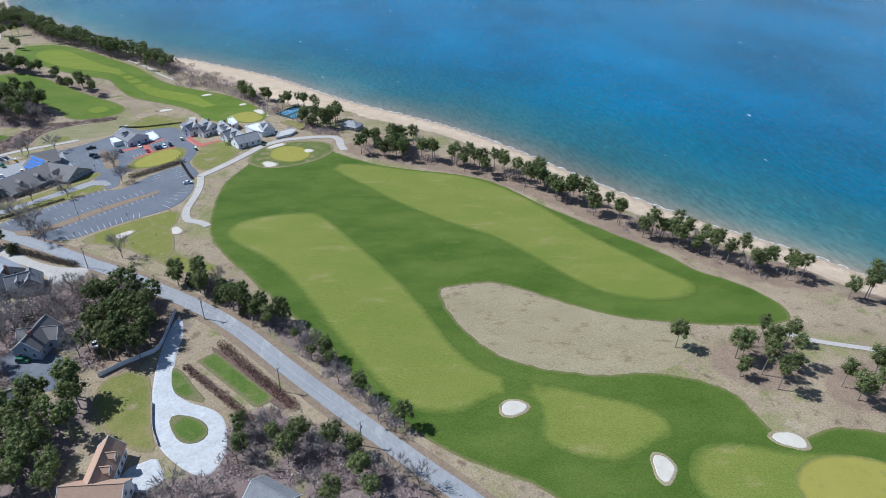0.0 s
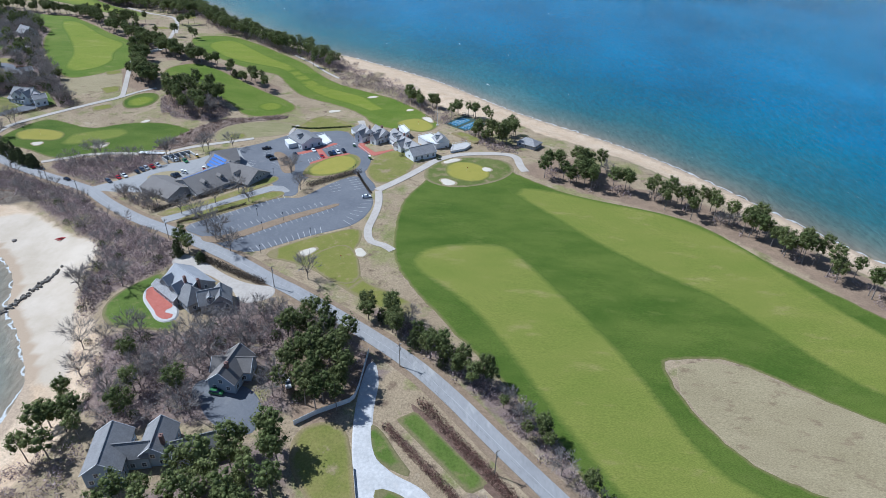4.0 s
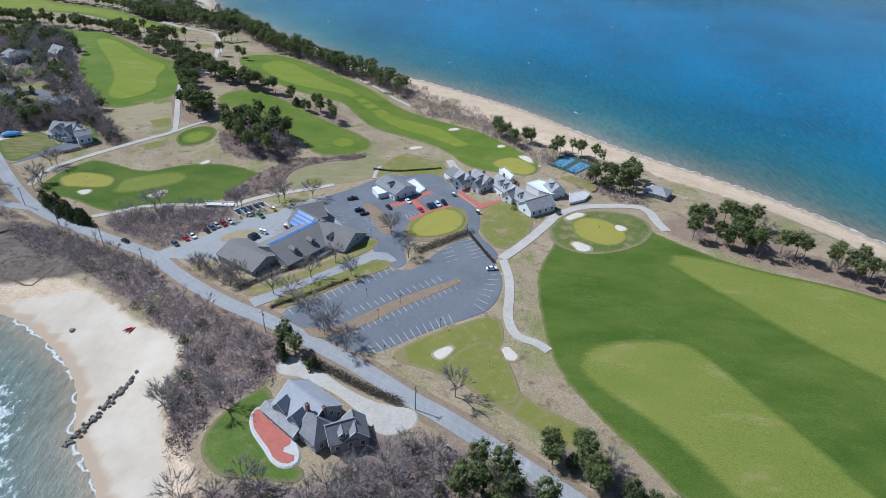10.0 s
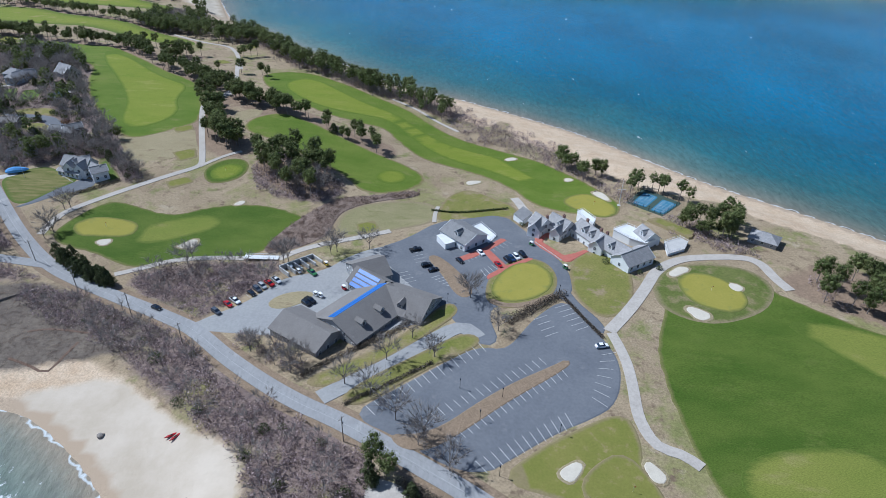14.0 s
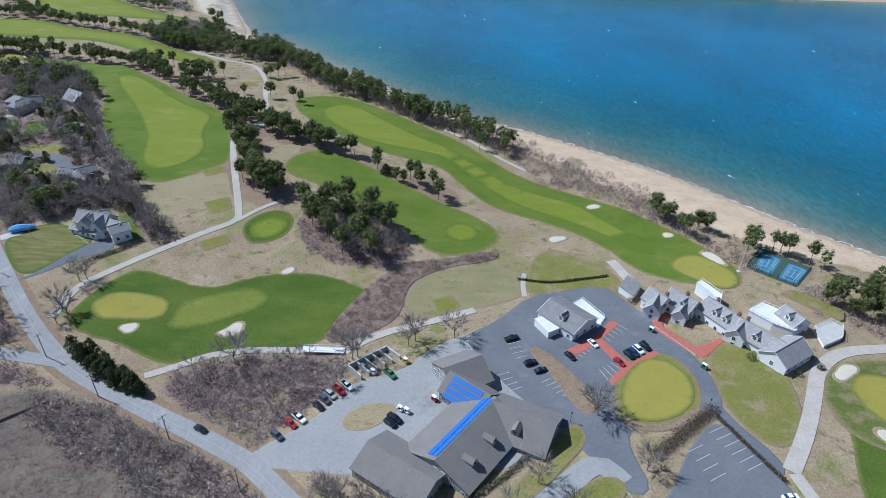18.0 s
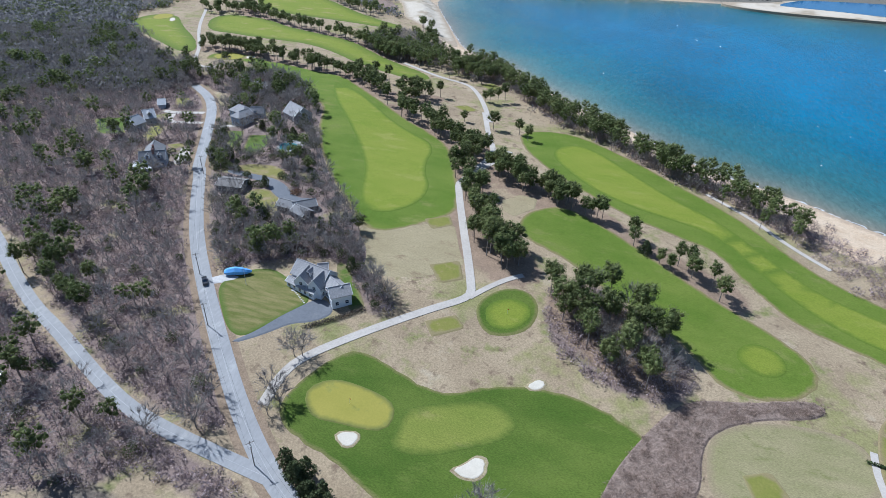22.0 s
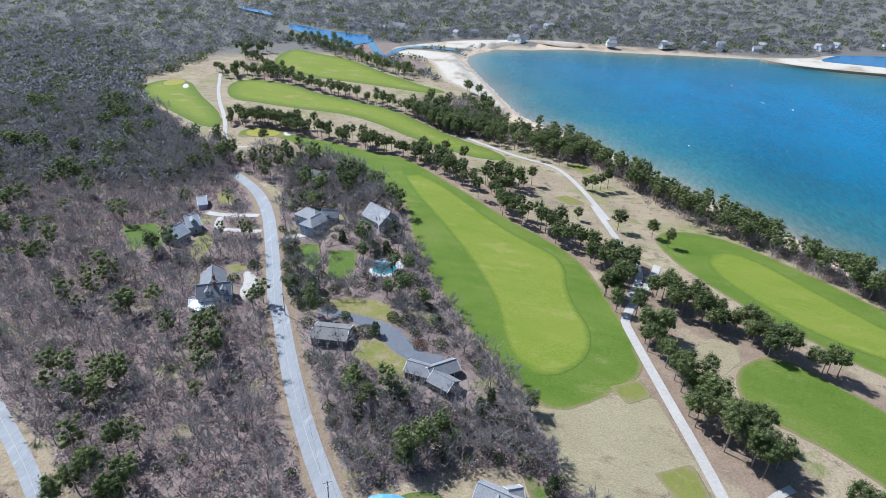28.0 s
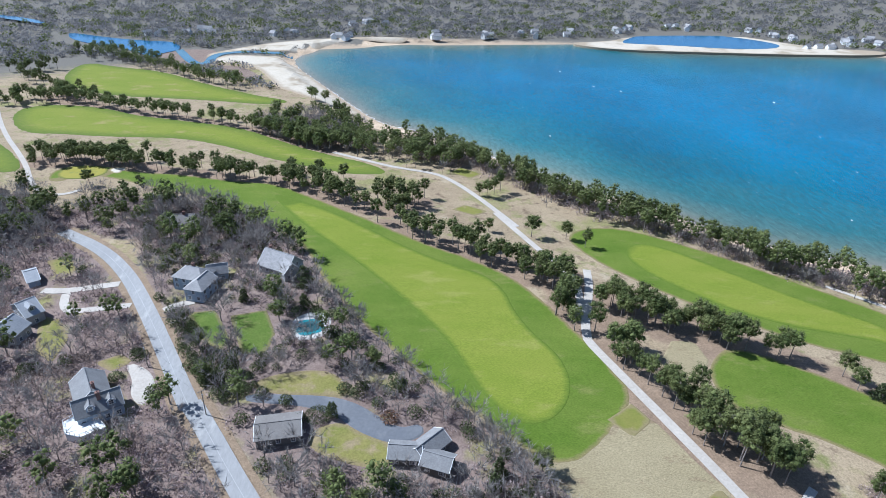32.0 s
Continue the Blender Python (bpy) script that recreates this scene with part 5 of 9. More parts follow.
# ---- the ground: one sheet to the horizon
def axis(lo, hi, step, far_lo, far_hi):
    a = list(np.arange(lo, hi + 0.1, step))
    s = step
    while a[0] > far_lo:
        s *= 1.22
        a.insert(0, a[0] - s)
    s = step
    while a[-1] < far_hi:
        s *= 1.22
        a.append(a[-1] + s)
    return np.array(a)


gxs, gys = axis(-560, 400, 5.0, -3200, 3200), axis(-150, 860, 5.0, -1500, 4200)
_x, _y = np.meshgrid(gxs, gys)
gxy = np.stack([_x.ravel(), _y.ravel()], 1)
_shore = shore(gxy)
_z = height(gxy)
_nx, _ny = len(gxs), len(gys)
_i = np.arange(_nx * _ny).reshape(_ny, _nx)
_faces = np.stack([_i[:-1, :-1], _i[:-1, 1:], _i[1:, 1:], _i[1:, :-1]], -1).reshape(-1, 4)


def zone(polys, soft=6.0):
    """1 inside the outlines, fading to 0 over a soft border."""
    r = np.zeros(len(gxy))
    for p in polys:
        p = rounded(p, 1)
        near = ((gxy > p.min(0) - soft) & (gxy < p.max(0) + soft)).all(1)
        d = gap_to(gxy[near], p) * np.where(inside(gxy[near], p), 1, -1)
        r[near] = np.maximum(r[near], smooth(-soft, soft, d))
    return r


ground_mesh = mesh_from("ground", np.column_stack([gxy, _z]), _faces, [], smoothed=True)
_woods = zone([WOOD_W, WOOD_W2, WOOD_PARK, WOOD_MID, WOOD_ROAD_A, WOOD_MARSH, WOOD_COVE, WOOD_SOUTH, WOOD_SW, WOOD_SW2, HEDGE_ROAD, WOOD_FAR_W, WOOD_FAR_N, WOOD_BARE_S, WOOD_NW], 8)
_distance = np.hypot(gxy[:, 0] + 250, gxy[:, 1] - 300)
_woods = np.maximum(_woods, smooth(560, 760, _distance))
_litter = zone([PINES_S, GROVE_SE, GROVE_SE2, GROVE_E, GROVE_GAZ, GROVE_P3, GROVE_P9], 6)
for _b in (BELT_SHORE, BELT_P1, BELT_P2, BELT_P4, BELT_P4B, BELT_P5, BELT_P6, BELT_P7, BELT_P8):
    _litter = np.maximum(_litter, 1 - smooth(7, 15, gap_to(gxy, np.array(_b, float), False)))
for key, val in (("beach", np.maximum(1 - smooth(19, 29, _shore), zone([BEACH_N, BEACH_MID], 3))), ("woods", _woods), ("marsh", zone([MARSH], 6)), ("pale", zone([COVE_SAND, SPIT], 6)), ("wet", 1 - smooth(1, 6, _shore)), ("litter", _litter), ("far", smooth(560, 700, _distance))):
    at = ground_mesh.attributes.new(key, "FLOAT", "POINT")
    at.data.foreach_set("value", val.astype(np.float32))


def ground_material():
    m = bpy.data.materials.new("ground_cover")
    m.use_nodes = True
    n, l = m.node_tree.nodes, m.node_tree.links
    p = n["Principled BSDF"]
    p.inputs["Roughness"].default_value, p.inputs["Specular IOR Level"].default_value = 0.95, 0.15
    geo = n.new("ShaderNodeNewGeometry")

    def nz(s, d=5.0, r=0.65):
        t = n.new("ShaderNodeTexNoise")
        t.inputs["Scale"].default_value, t.inputs["Detail"].default_value, t.inputs["Roughness"].default_value = s, d, r
        l.new(geo.outputs["Position"], t.inputs["Vector"])
        return t.outputs["Fac"]

    def rng_(f, lo, hi, a=0.0, b=1.0):
        r = n.new("ShaderNodeMapRange")
        for k, v in (("From Min", lo), ("From Max", hi), ("To Min", a), ("To Max", b)):
            r.inputs[k].default_value = v
        l.new(f, r.inputs["Value"])
        return r.outputs["Result"]

    def mx(f, a, b):
        k = n.new("ShaderNodeMix")
        k.data_type = "RGBA"
        l.new(f, k.inputs[0])
        for s, v in ((k.inputs[6], a), (k.inputs[7], b)):
            if isinstance(v, tuple):
                s.default_value = (*v, 1)
            else:
                l.new(v, s)
        return k.outputs[2]

    def edge(key, w=0.35):
        a = n.new("ShaderNodeAttribute")
        a.attribute_name = key
        s = n.new("ShaderNodeMath")
        s.operation = "MULTIPLY_ADD"
        l.new(nz(0.25), s.inputs[0])
        s.inputs[1].default_value = w * 2
        s.inputs[2].default_value = -w
        t = n.new("ShaderNodeMath")
        l.new(a.outputs["Fac"], t.inputs[0]), l.new(s.outputs[0], t.inputs[1])
        return rng_(t.outputs[0], 0.35, 0.65)

    dry = mx(rng_(nz(0.04), 0.35, 0.65), (0.335, 0.262, 0.166), (0.258, 0.196, 0.123))
    dry = mx(rng_(nz(0.022), 0.54, 0.62), dry, (0.225, 0.205, 0.088))
    dry = mx(rng_(nz(0.09), 0.55, 0.68), dry, (0.180, 0.180, 0.066))
    dry = mx(rng_(nz(0.2), 0.56, 0.68), dry, (0.165, 0.118, 0.078))
    dry = mx(rng_(nz(0.07, 6.0, 0.7), 0.60, 0.70), dry, (0.36, 0.295, 0.20))
    floor = mx(rng_(nz(0.08), 0.35, 0.65), (0.170, 0.124, 0.104), (0.235, 0.178, 0.150))
    floor = mx(rng_(nz(0.05), 0.55, 0.68), floor, (0.225, 0.205, 0.085))
    floor = mx(edge("far", 0.1), floor, (0.150, 0.136, 0.112))
    marsh = mx(rng_(nz(0.10), 0.38, 0.62), (0.125, 0.102, 0.082), (0.170, 0.140, 0.108))
    marsh = mx(rng_(nz(0.5), 0.55, 0.7), marsh, (0.075, 0.060, 0.048))
    beach = mx(rng_(nz(0.12), 0.35, 0.65), (0.47, 0.345, 0.225), (0.55, 0.43, 0.30))
    beach = mx(edge("pale", 0.2), beach, mx(rng_(nz(0.06), 0.35, 0.65), (0.45, 0.375, 0.28), (0.55, 0.47, 0.37)))
    beach = mx(edge("wet", 0.1), beach, (0.40, 0.305, 0.21))
    needles = mx(rng_(nz(0.15), 0.35, 0.65), (0.265, 0.190, 0.128), (0.205, 0.146, 0.10))
    c = mx(edge("woods"), dry, floor)
    c = mx(edge("beach", 0.25), c, beach)
    c = mx(edge("litter"), c, needles)
    c = mx(edge("marsh"), c, marsh)
    c = mx(edge("pale", 0.3), c, beach)
    g = rng_(nz(1.5, 7.0, 0.75), 0.3, 0.7, 0.62, 1.38)
    v = n.new("ShaderNodeVectorMath")
    v.operation = "SCALE"
    l.new(c, v.inputs[0]), l.new(g, v.inputs["Scale"])
    smoother = mx(edge("pale", 0.2), v.outputs[0], c)
    l.new(smoother, p.inputs["Base Color"])
    b = n.new("ShaderNodeBump")
    b.inputs["Strength"].default_value, b.inputs["Distance"].default_value = 0.7, 0.2
    l.new(nz(0.9, 6.0, 0.7), b.inputs["Height"])
    l.new(b.outputs["Normal"], p.inputs["Normal"])
    return m


ground_mesh.materials.append(ground_material())
tagged(new("ground", ground_mesh), "rolling dry grass and woodland floor running down to beaches", "ground", kind="structure")

# ---- the bay and the cove: one level water sheet, coloured by its depth
wxs, wys = axis(-480, 460, 6.0, -3200, 3400), axis(-160, 900, 6.0, -1500, 4300)
_x, _y = np.meshgrid(wxs, wys)
wxy = np.stack([_x.ravel(), _y.ravel()], 1)
_i = np.arange(len(wxs) * len(wys)).reshape(len(wys), len(wxs))
_f = np.stack([_i[:-1, :-1], _i[:-1, 1:], _i[1:, 1:], _i[1:, :-1]], -1).reshape(-1, 4)
_ws = shore(wxy)
_keep = (_ws[_f] < 25).any(1)
water_mesh = mesh_from("water", np.column_stack([wxy, np.full(len(wxy), SEA)]), _f[_keep], [], smoothed=True)
# "surf" is the cove band where sun glitter is painted white
for key, val in (("offing", np.clip(-_ws, 0, 400)), ("deep", np.clip(-_ws, 0, 400) * np.where(inside(wxy, WATERS[1]), 0.7, 1.0)),
                 ("surf", np.where(inside(wxy, WATERS[1]), smooth(10, 24, -_ws) * (1 - smooth(34, 56, -_ws)), 0.0))):
    at = water_mesh.attributes.new(key, "FLOAT", "POINT")
    at.data.foreach_set("value", val.astype(np.float32))


def water_material():
    m = bpy.data.materials.new("sea_water")
    m.use_nodes = True
    n, l = m.node_tree.nodes, m.node_tree.links
    p = n["Principled BSDF"]
    p.inputs["Roughness"].default_value, p.inputs["IOR"].default_value = 0.12, 1.33
    p.inputs["Specular IOR Level"].default_value = 0.3
    geo = n.new("ShaderNodeNewGeometry")
    a = n.new("ShaderNodeAttribute")
    a.attribute_name = "offing"

    def nz(s, d=4.0, rot=None, r=0.55):
        t = n.new("ShaderNodeTexNoise")
        t.inputs["Scale"].default_value, t.inputs["Detail"].default_value, t.inputs["Roughness"].default_value = s, d, r
        if rot:
            mp = n.new("ShaderNodeMapping")
            mp.inputs["Rotation"].default_value = (0, 0, radians(rot[0]))
            mp.inputs["Scale"].default_value = (1, rot[1], 1)
            l.new(geo.outputs["Position"], mp.inputs["Vector"]), l.new(mp.outputs["Vector"], t.inputs["Vector"])
        else:
            l.new(geo.outputs["Position"], t.inputs["Vector"])
        return t.outputs["Fac"]

    w = n.new("ShaderNodeMath")
    w.operation = "MULTIPLY_ADD"
    l.new(nz(0.02, 5.0), w.inputs[0])
    w.inputs[1].default_value, w.inputs[2].default_value = 1.1, 0.45
    d = n.new("ShaderNodeMath")
    d.operation = "MULTIPLY"
    a2 = n.new("ShaderNodeAttribute")
    a2.attribute_name = "deep"
    l.new(a2.outputs["Fac"], d.inputs[0]), l.new(w.outputs[0], d.inputs[1])
    r = n.new("ShaderNodeMapRange")
    r.inputs["From Max"].default_value = 240
    l.new(d.outputs[0], r.inputs["Value"])
    c = n.new("ShaderNodeValToRGB")
    e = c.color_ramp.elements
    e[0].position, e[0].color = 0.0, (0.25, 0.20, 0.140, 1)
    e[1].position, e[1].color = 1.0, (0.003, 0.120, 0.235, 1)
    for pos, col in ((0.02, (0.165, 0.168, 0.130)), (0.07, (0.085, 0.138, 0.120)), (0.17, (0.028, 0.116, 0.128)), (0.40, (0.006, 0.102, 0.158)), (0.68, (0.003, 0.110, 0.205))):
        q = e.new(pos)
        q.color = (*col, 1)
    l.new(r.outputs["Result"], c.inputs["Fac"])
    # foam where waves break in the shallows, scattered whitecaps, and painted sun glitter
    foam = n.new("ShaderNodeMapRange")
    foam.inputs["From Min"].default_value, foam.inputs["From Max"].default_value = 0.73, 0.76
    l.new(nz(0.16, 3.0, (52, 0.35), 0.6), foam.inputs["Value"])
    lap = n.new("ShaderNodeMapRange")
    lap.inputs["From Min"].default_value, lap.inputs["From Max"].default_value = 0.45, 0.05
    ln = n.new("ShaderNodeMath")
    ln.operation = "MULTIPLY_ADD"
    l.new(nz(0.12, 3.0), ln.inputs[0])
    ln.inputs[1].default_value = 4.0
    l.new(a.outputs["Fac"], ln.inputs[2])
    sub = n.new("ShaderNodeMath")
    sub.operation = "SUBTRACT"
    l.new(ln.outputs[0], sub.inputs[0])
    sub.inputs[1].default_value = 3.6
    ab = n.new("ShaderNodeMath")
    ab.operation = "ABSOLUTE"
    l.new(sub.outputs[0], ab.inputs[0]), l.new(ab.outputs[0], lap.inputs["Value"])
    # white patches in the cove stand for sun glitter on choppy water
    glitter = n.new("ShaderNodeMath")
    glitter.operation = "MULTIPLY_ADD"
    a3 = n.new("ShaderNodeAttribute")
    a3.attribute_name = "surf"
    l.new(a3.outputs["Fac"], glitter.inputs[0])
    glitter.inputs[1].default_value = 0.23
    l.new(nz(0.55, 6.0, (20, 0.6), 0.75), glitter.inputs[2])
    white = n.new("ShaderNodeMapRange")
    white.inputs["From Min"].default_value, white.inputs["From Max"].default_value = 0.66, 0.76
    l.new(glitter.outputs[0], white.inputs["Value"])
    both = n.new("ShaderNodeMath")
    both.operation = "MAXIMUM"
    l.new(foam.outputs["Result"], both.inputs[0]), l.new(white.outputs["Result"], both.inputs[1])
    mxm = n.new("ShaderNodeMath")
    mxm.operation = "MAXIMUM"
    l.new(both.outputs[0], mxm.inputs[0]), l.new(lap.outputs["Result"], mxm.inputs[1])
    k = n.new("ShaderNodeMix")
    k.data_type = "RGBA"
    # ripple shading painted as wind streaks, and broad patches of darker and lighter water
    tone = n.new("ShaderNodeMath")
    tone.operation = "MULTIPLY"
    for i, (src, lo_, hi_) in enumerate(((nz(0.36, 6.0, (62, 0.4), 0.75), 0.72, 1.28), (nz(0.007, 3.0, (30, 0.6)), 0.74, 1.26))):
        tr = n.new("ShaderNodeMapRange")
        for key, val in (("From Min", 0.3), ("From Max", 0.7), ("To Min", lo_), ("To Max", hi_)):
            tr.inputs[key].default_value = val
        l.new(src, tr.inputs["Value"]), l.new(tr.outputs["Result"], tone.inputs[i])
    toned = n.new("ShaderNodeVectorMath")
    toned.operation = "SCALE"
    l.new(c.outputs["Color"], toned.inputs[0]), l.new(tone.outputs[0], toned.inputs["Scale"])
    l.new(mxm.outputs[0], k.inputs[0]), l.new(toned.outputs[0], k.inputs[6])
    k.inputs[7].default_value = (0.54, 0.56, 0.55, 1)
    l.new(k.outputs[2], p.inputs["Base Color"])
    rr = n.new("ShaderNodeMapRange")
    rr.inputs["To Min"].default_value, rr.inputs["To Max"].default_value = 0.12, 0.7
    l.new(mxm.outputs[0], rr.inputs["Value"]), l.new(rr.outputs["Result"], p.inputs["Roughness"])
    b = n.new("ShaderNodeBump")
    b.inputs["Strength"].default_value, b.inputs["Distance"].default_value = 0.8, 0.9
    l.new(nz(0.30, 7.0, (62, 0.35), 0.7), b.inputs["Height"])
    l.new(b.outputs["Normal"], p.inputs["Normal"])
    return m


water_mesh.materials.append(water_material())
tagged(new("water", water_mesh), "blue sea water, sandy green in the shallows", "water", kind="structure")

M["inlet"] = surf("shallow_inlet_water", (0.045, 0.13, 0.19), (0.10, 0.18, 0.21), 0.02, rough=0.15, fine=0.1, grain=0.1, spec=0.4)
M["pond"] = surf("blue_pond_water", (0.008, 0.090, 0.210), (0.012, 0.110, 0.240), 0.02, rough=0.15, fine=0.1, grain=0.08, spec=0.4)
patch("sand_bar", SAND_BAR, M["spit_sand"], 3.1, "pale sand bar between the bay and a lagoon", "sand", 25, level=-6.3)
for nm, o in (("pond", POND), ("lagoon", LAGOON)):
    patch(nm, o, M["pond"], 0.0, "small blue inlet among the far woods", "water", 30, level=0.8 if nm == "pond" else -3.0)
# ---- mown grass
M["long_fairway"] = surf("distant_fairway_turf", (0.155, 0.192, 0.024), (0.195, 0.212, 0.036), 0.03, fine=1.2, grain=0.24, bump=0.04, third=((0.255, 0.225, 0.075), 0.035, 0.55), streak=(60, 2.0), spread=0.4, edge=((0.105, 0.140, 0.024), 17.0))
M["collar"] = surf("patchy_collar_grass", (0.085, 0.115, 0.022), (0.15, 0.155, 0.05), 0.07, fine=1.2, grain=0.26, bump=0.08, third=((0.215, 0.18, 0.09), 0.09, 0.52), edge=((0.22, 0.18, 0.1), 3.0))
patch("rough_south", COURSE_SOUTH, M["rough_grass"], 0.08, "dark green rough round the southern fairways", "grass", 8, ragged=0.25)
patch("fairway_south", FAIRWAY_A, M["fairway"], 0.14, "pale green mown fairway beside the road", "fairway", 8)
patch("fairway_shore", FAIRWAY_B, M["fairway"], 0.14, "pale green mown fairway beside the shore pines", "fairway", 8)
patch("fairway_corner", FAIRWAY_C, M["fairway"], 0.14, "pale green mown fairway before a green", "fairway", 8)
patch("green_corner", GREEN_SE, M["green"], 0.2, "yellow-green putting green by the native grass", "green", 5)
patch("native_grass", NATIVE_SE, M["native"], 0.05, "dry brown native grass mound in the fairway", "grass", 8, ragged=0.4)
patch("rough_clubhouse", SURROUND_CLUB, M["collar"], 0.10, "green rough round the clubhouse green", "grass", 6)
patch("green_clubhouse", GREEN_CLUB, M["green"], 0.2, "yellow-green putting green below the clubhouse", "green", 5)
patch("practice_lawn", LAWN_PRACTICE, M["tee"], 0.10, "dry yellowish practice lawn beside the road", "grass", 6)
patch("practice_green", GREEN_PRACTICE, M["tee"], 0.16, "yellow-green practice green with two bunkers", "green", 5)
patch("clubhouse_lawn", LAWN_CLUB, M["lawn"], 0.12, "patchy green lawn below the clubhouse", "grass", 5)
patch("rough_marsh_hole", HOLE_W, M["rough_grass"], 0.08, "dark green rough of the hole beside the reeds", "grass", 7, ragged=0.2)
patch("fairway_marsh_hole", HOLE_W_FAIR, M["fairway"], 0.14, "lighter mown strip before the green", "fairway", 7)
patch("green_marsh_hole", GREEN_W, M["green"], 0.2, "large yellow putting green near the road fork", "green", 5)
patch("rough_tee_green", GREEN_TEE_S, M["rough_grass"], 0.1, "green collar round a small putting green", "grass", 5)
patch("green_round", GREEN_TEE, M["far_fairway"], 0.16, "round pale putting green beside the cart path", "green", 5)
for nm, o in (("tee_path", TEE_A), ("tee_hill", TEE_B), ("tee_field", TEE_C), ("tee_mound", TEE_D), ("tee_ridge", TEE_E), ("tee_slope", TEE_F)):
    patch(nm, o, M["tee"], 0.14, "square mown tee in dry grass", "tee", 3, times=0)
patch("rough_north_hole", HOLE_N, M["far_rough"], 0.08, "bright green rough along the northern fairway", "grass", 9, ragged=0.2)
patch("fairway_north_hole", FAIRWAY_N, M["far_fairway"], 0.16, "bright yellow-green fairway with a rounded end", "fairway", 9)
patch("green_north_hole", GREEN_N, M["green"], 0.2, "yellow putting green at the end of the long fairway", "green", 6)
for nm, o, lb in (("fairway_far_shore", HOLE_FAR1, "long distant fairway between two belts of pines"), ("fairway_far_end", HOLE_FAR2, "distant fairway near the sand spit"), ("fairway_far_west", HOLE_FAR3, "distant fairway at the edge of the western woods")):
    patch(nm, o, M["long_fairway"], 0.1, lb, "fairway", 8, ragged=0.3)
patch("green_far_west", GREEN_FAR3, M["green"], 0.2, "distant pale putting green before the woods", "green", 8)
patch("rough_middle_hole", HOLE_M, M["far_rough"], 0.08, "green rough of the middle hole between tree belts", "grass", 8, ragged=0.2)
patch("green_middle_hole", GREEN_M, M["far_fairway"], 0.14, "round mown tee complex in the rough", "green", 5)
patch("rough_shore_hole", HOLE_E, M["far_rough"], 0.08, "green rough along the bluff above the beach", "grass", 9, ragged=0.2)
patch("fairway_shore_hole", FAIRWAY_E, M["far_fairway"], 0.14, "bright green fairway along the bluff", "fairway", 9)
patch("green_shore_hole", GREEN_E, M["green"], 0.2, "yellow-green putting green behind the clubhouse", "green", 5)
patch("tee_lawn", TEE_LAWN, M["lawn"], 0.12, "mown lawn tee bordered by a low hedge", "grass", 5)
patch("hay_mound", HAY_MOUND, M["hay"], 0.06, "straw-coloured grass mound above the reeds", "grass", 5)
patch("tan_field", FIELD_TAN, M["native"], 0.06, "open field of dry tan grass", "grass", 7)
patch("reed_bed", REEDS, M["reeds"], 0.3, "brown bed of dead reeds in a wet hollow", "reeds", 5)
patch("sand_spit", SPIT, M["spit_sand"], 0.3, "broad pale sand spit at the bay's end", "sand", 10)
patch("far_beach", FAR_BEACH, M["spit_sand"], 0.3, "pale beach curving round the bay's far end", "sand", 10)
patch("salt_flat", SALT_FLAT, M["reeds"], 0.2, "brown salt marsh between pond and inlet", "marsh", 10)
patch("spit_marsh", SPIT_MARSH, M["reeds"], 0.5, "brown marsh grass behind the sand spit", "marsh", 8)
ribbon("tidal_inlet", INLET, 10, M["inlet"], 0.55, "shallow blue inlet winding between pond and bay", "water")
patch("far_pond", FAR_POND, M["pond"], 0.0, "sliver of blue water in the far woods", "water", 30, level=5.5)
for _c in (CHANNEL_A, CHANNEL_B):
    ribbon("marsh_channel", _c, 0.9, M["tilled"], 0.05, "narrow dark channel winding through the marsh", "channel", clear=0)
patch("worn_tee", TEE_SAND, M["native"], 0.12, "worn sandy tee in the trees", "tee", 3, times=0)


# ---- sand, roads and paving
M["turf_stripes"] = surf("striped_house_lawn", (0.112, 0.122, 0.030), (0.205, 0.178, 0.072), 0.09, fine=1.4, grain=0.24, bump=0.06, spread=0.3, streak=(58, 5.0), edge=((0.09, 0.125, 0.025), 3.0))
M["cover"] = surf("dark_pool_cover", (0.03, 0.075, 0.085), (0.04, 0.095, 0.105), 0.4, rough=0.5, grain=0.1)
M["court_green"] = surf("dark_court_surround", (0.05, 0.075, 0.06), (0.07, 0.095, 0.075), 0.3, fine=1.0, grain=0.12)
for group in (BUNKERS_A, BUNKERS_B, BUNKERS_C):
    for o in group:
        c = np.mean(o, 0)
        o = spaced(rounded(o, 2), 1.2)
        k = np.arange(len(o)) / len(o) * 6.283 + c[0]
        o = c + (o - c) * (1 + 0.13 * np.sin(2 * k) + 0.10 * np.sin(3 * k + c[1]) + 0.05 * np.sin(7 * k))[:, None]
        lip = patch("bunker", np.array(o) + (np.array(o) - c) * 0.32, M["native"], 0.17, "pale sand bunker with a ragged grass lip", "bunker", 2.5)
        patch("sand_bed", np.array(o) + (np.array(o) - c) * 0.03, M["sand"], 0.27, "raked pale sand", "", 2.0, parent=lip)
main_road = ribbon("main_road", MAIN_ROAD, 6.2, M["asphalt"], 0.16, "pale worn two-lane asphalt road", "road", clear=2.0)
side_road = ribbon("side_road", SIDE_ROAD, 5.0, M["asphalt"], 0.15, "pale asphalt side road through the woods", "road", clear=0.6)
for road, line in ((main_road, MAIN_ROAD), (side_road, SIDE_ROAD)):
    ribbon("centre_line", line, 0.10, M["faded"], 0.175, "", "", clear=0, parent=road, offset=0.2)
ribbon("road_verge", MAIN_ROAD, 11.0, M["mulch"], 0.03, "worn sandy verge along the road", "verge", clear=0)
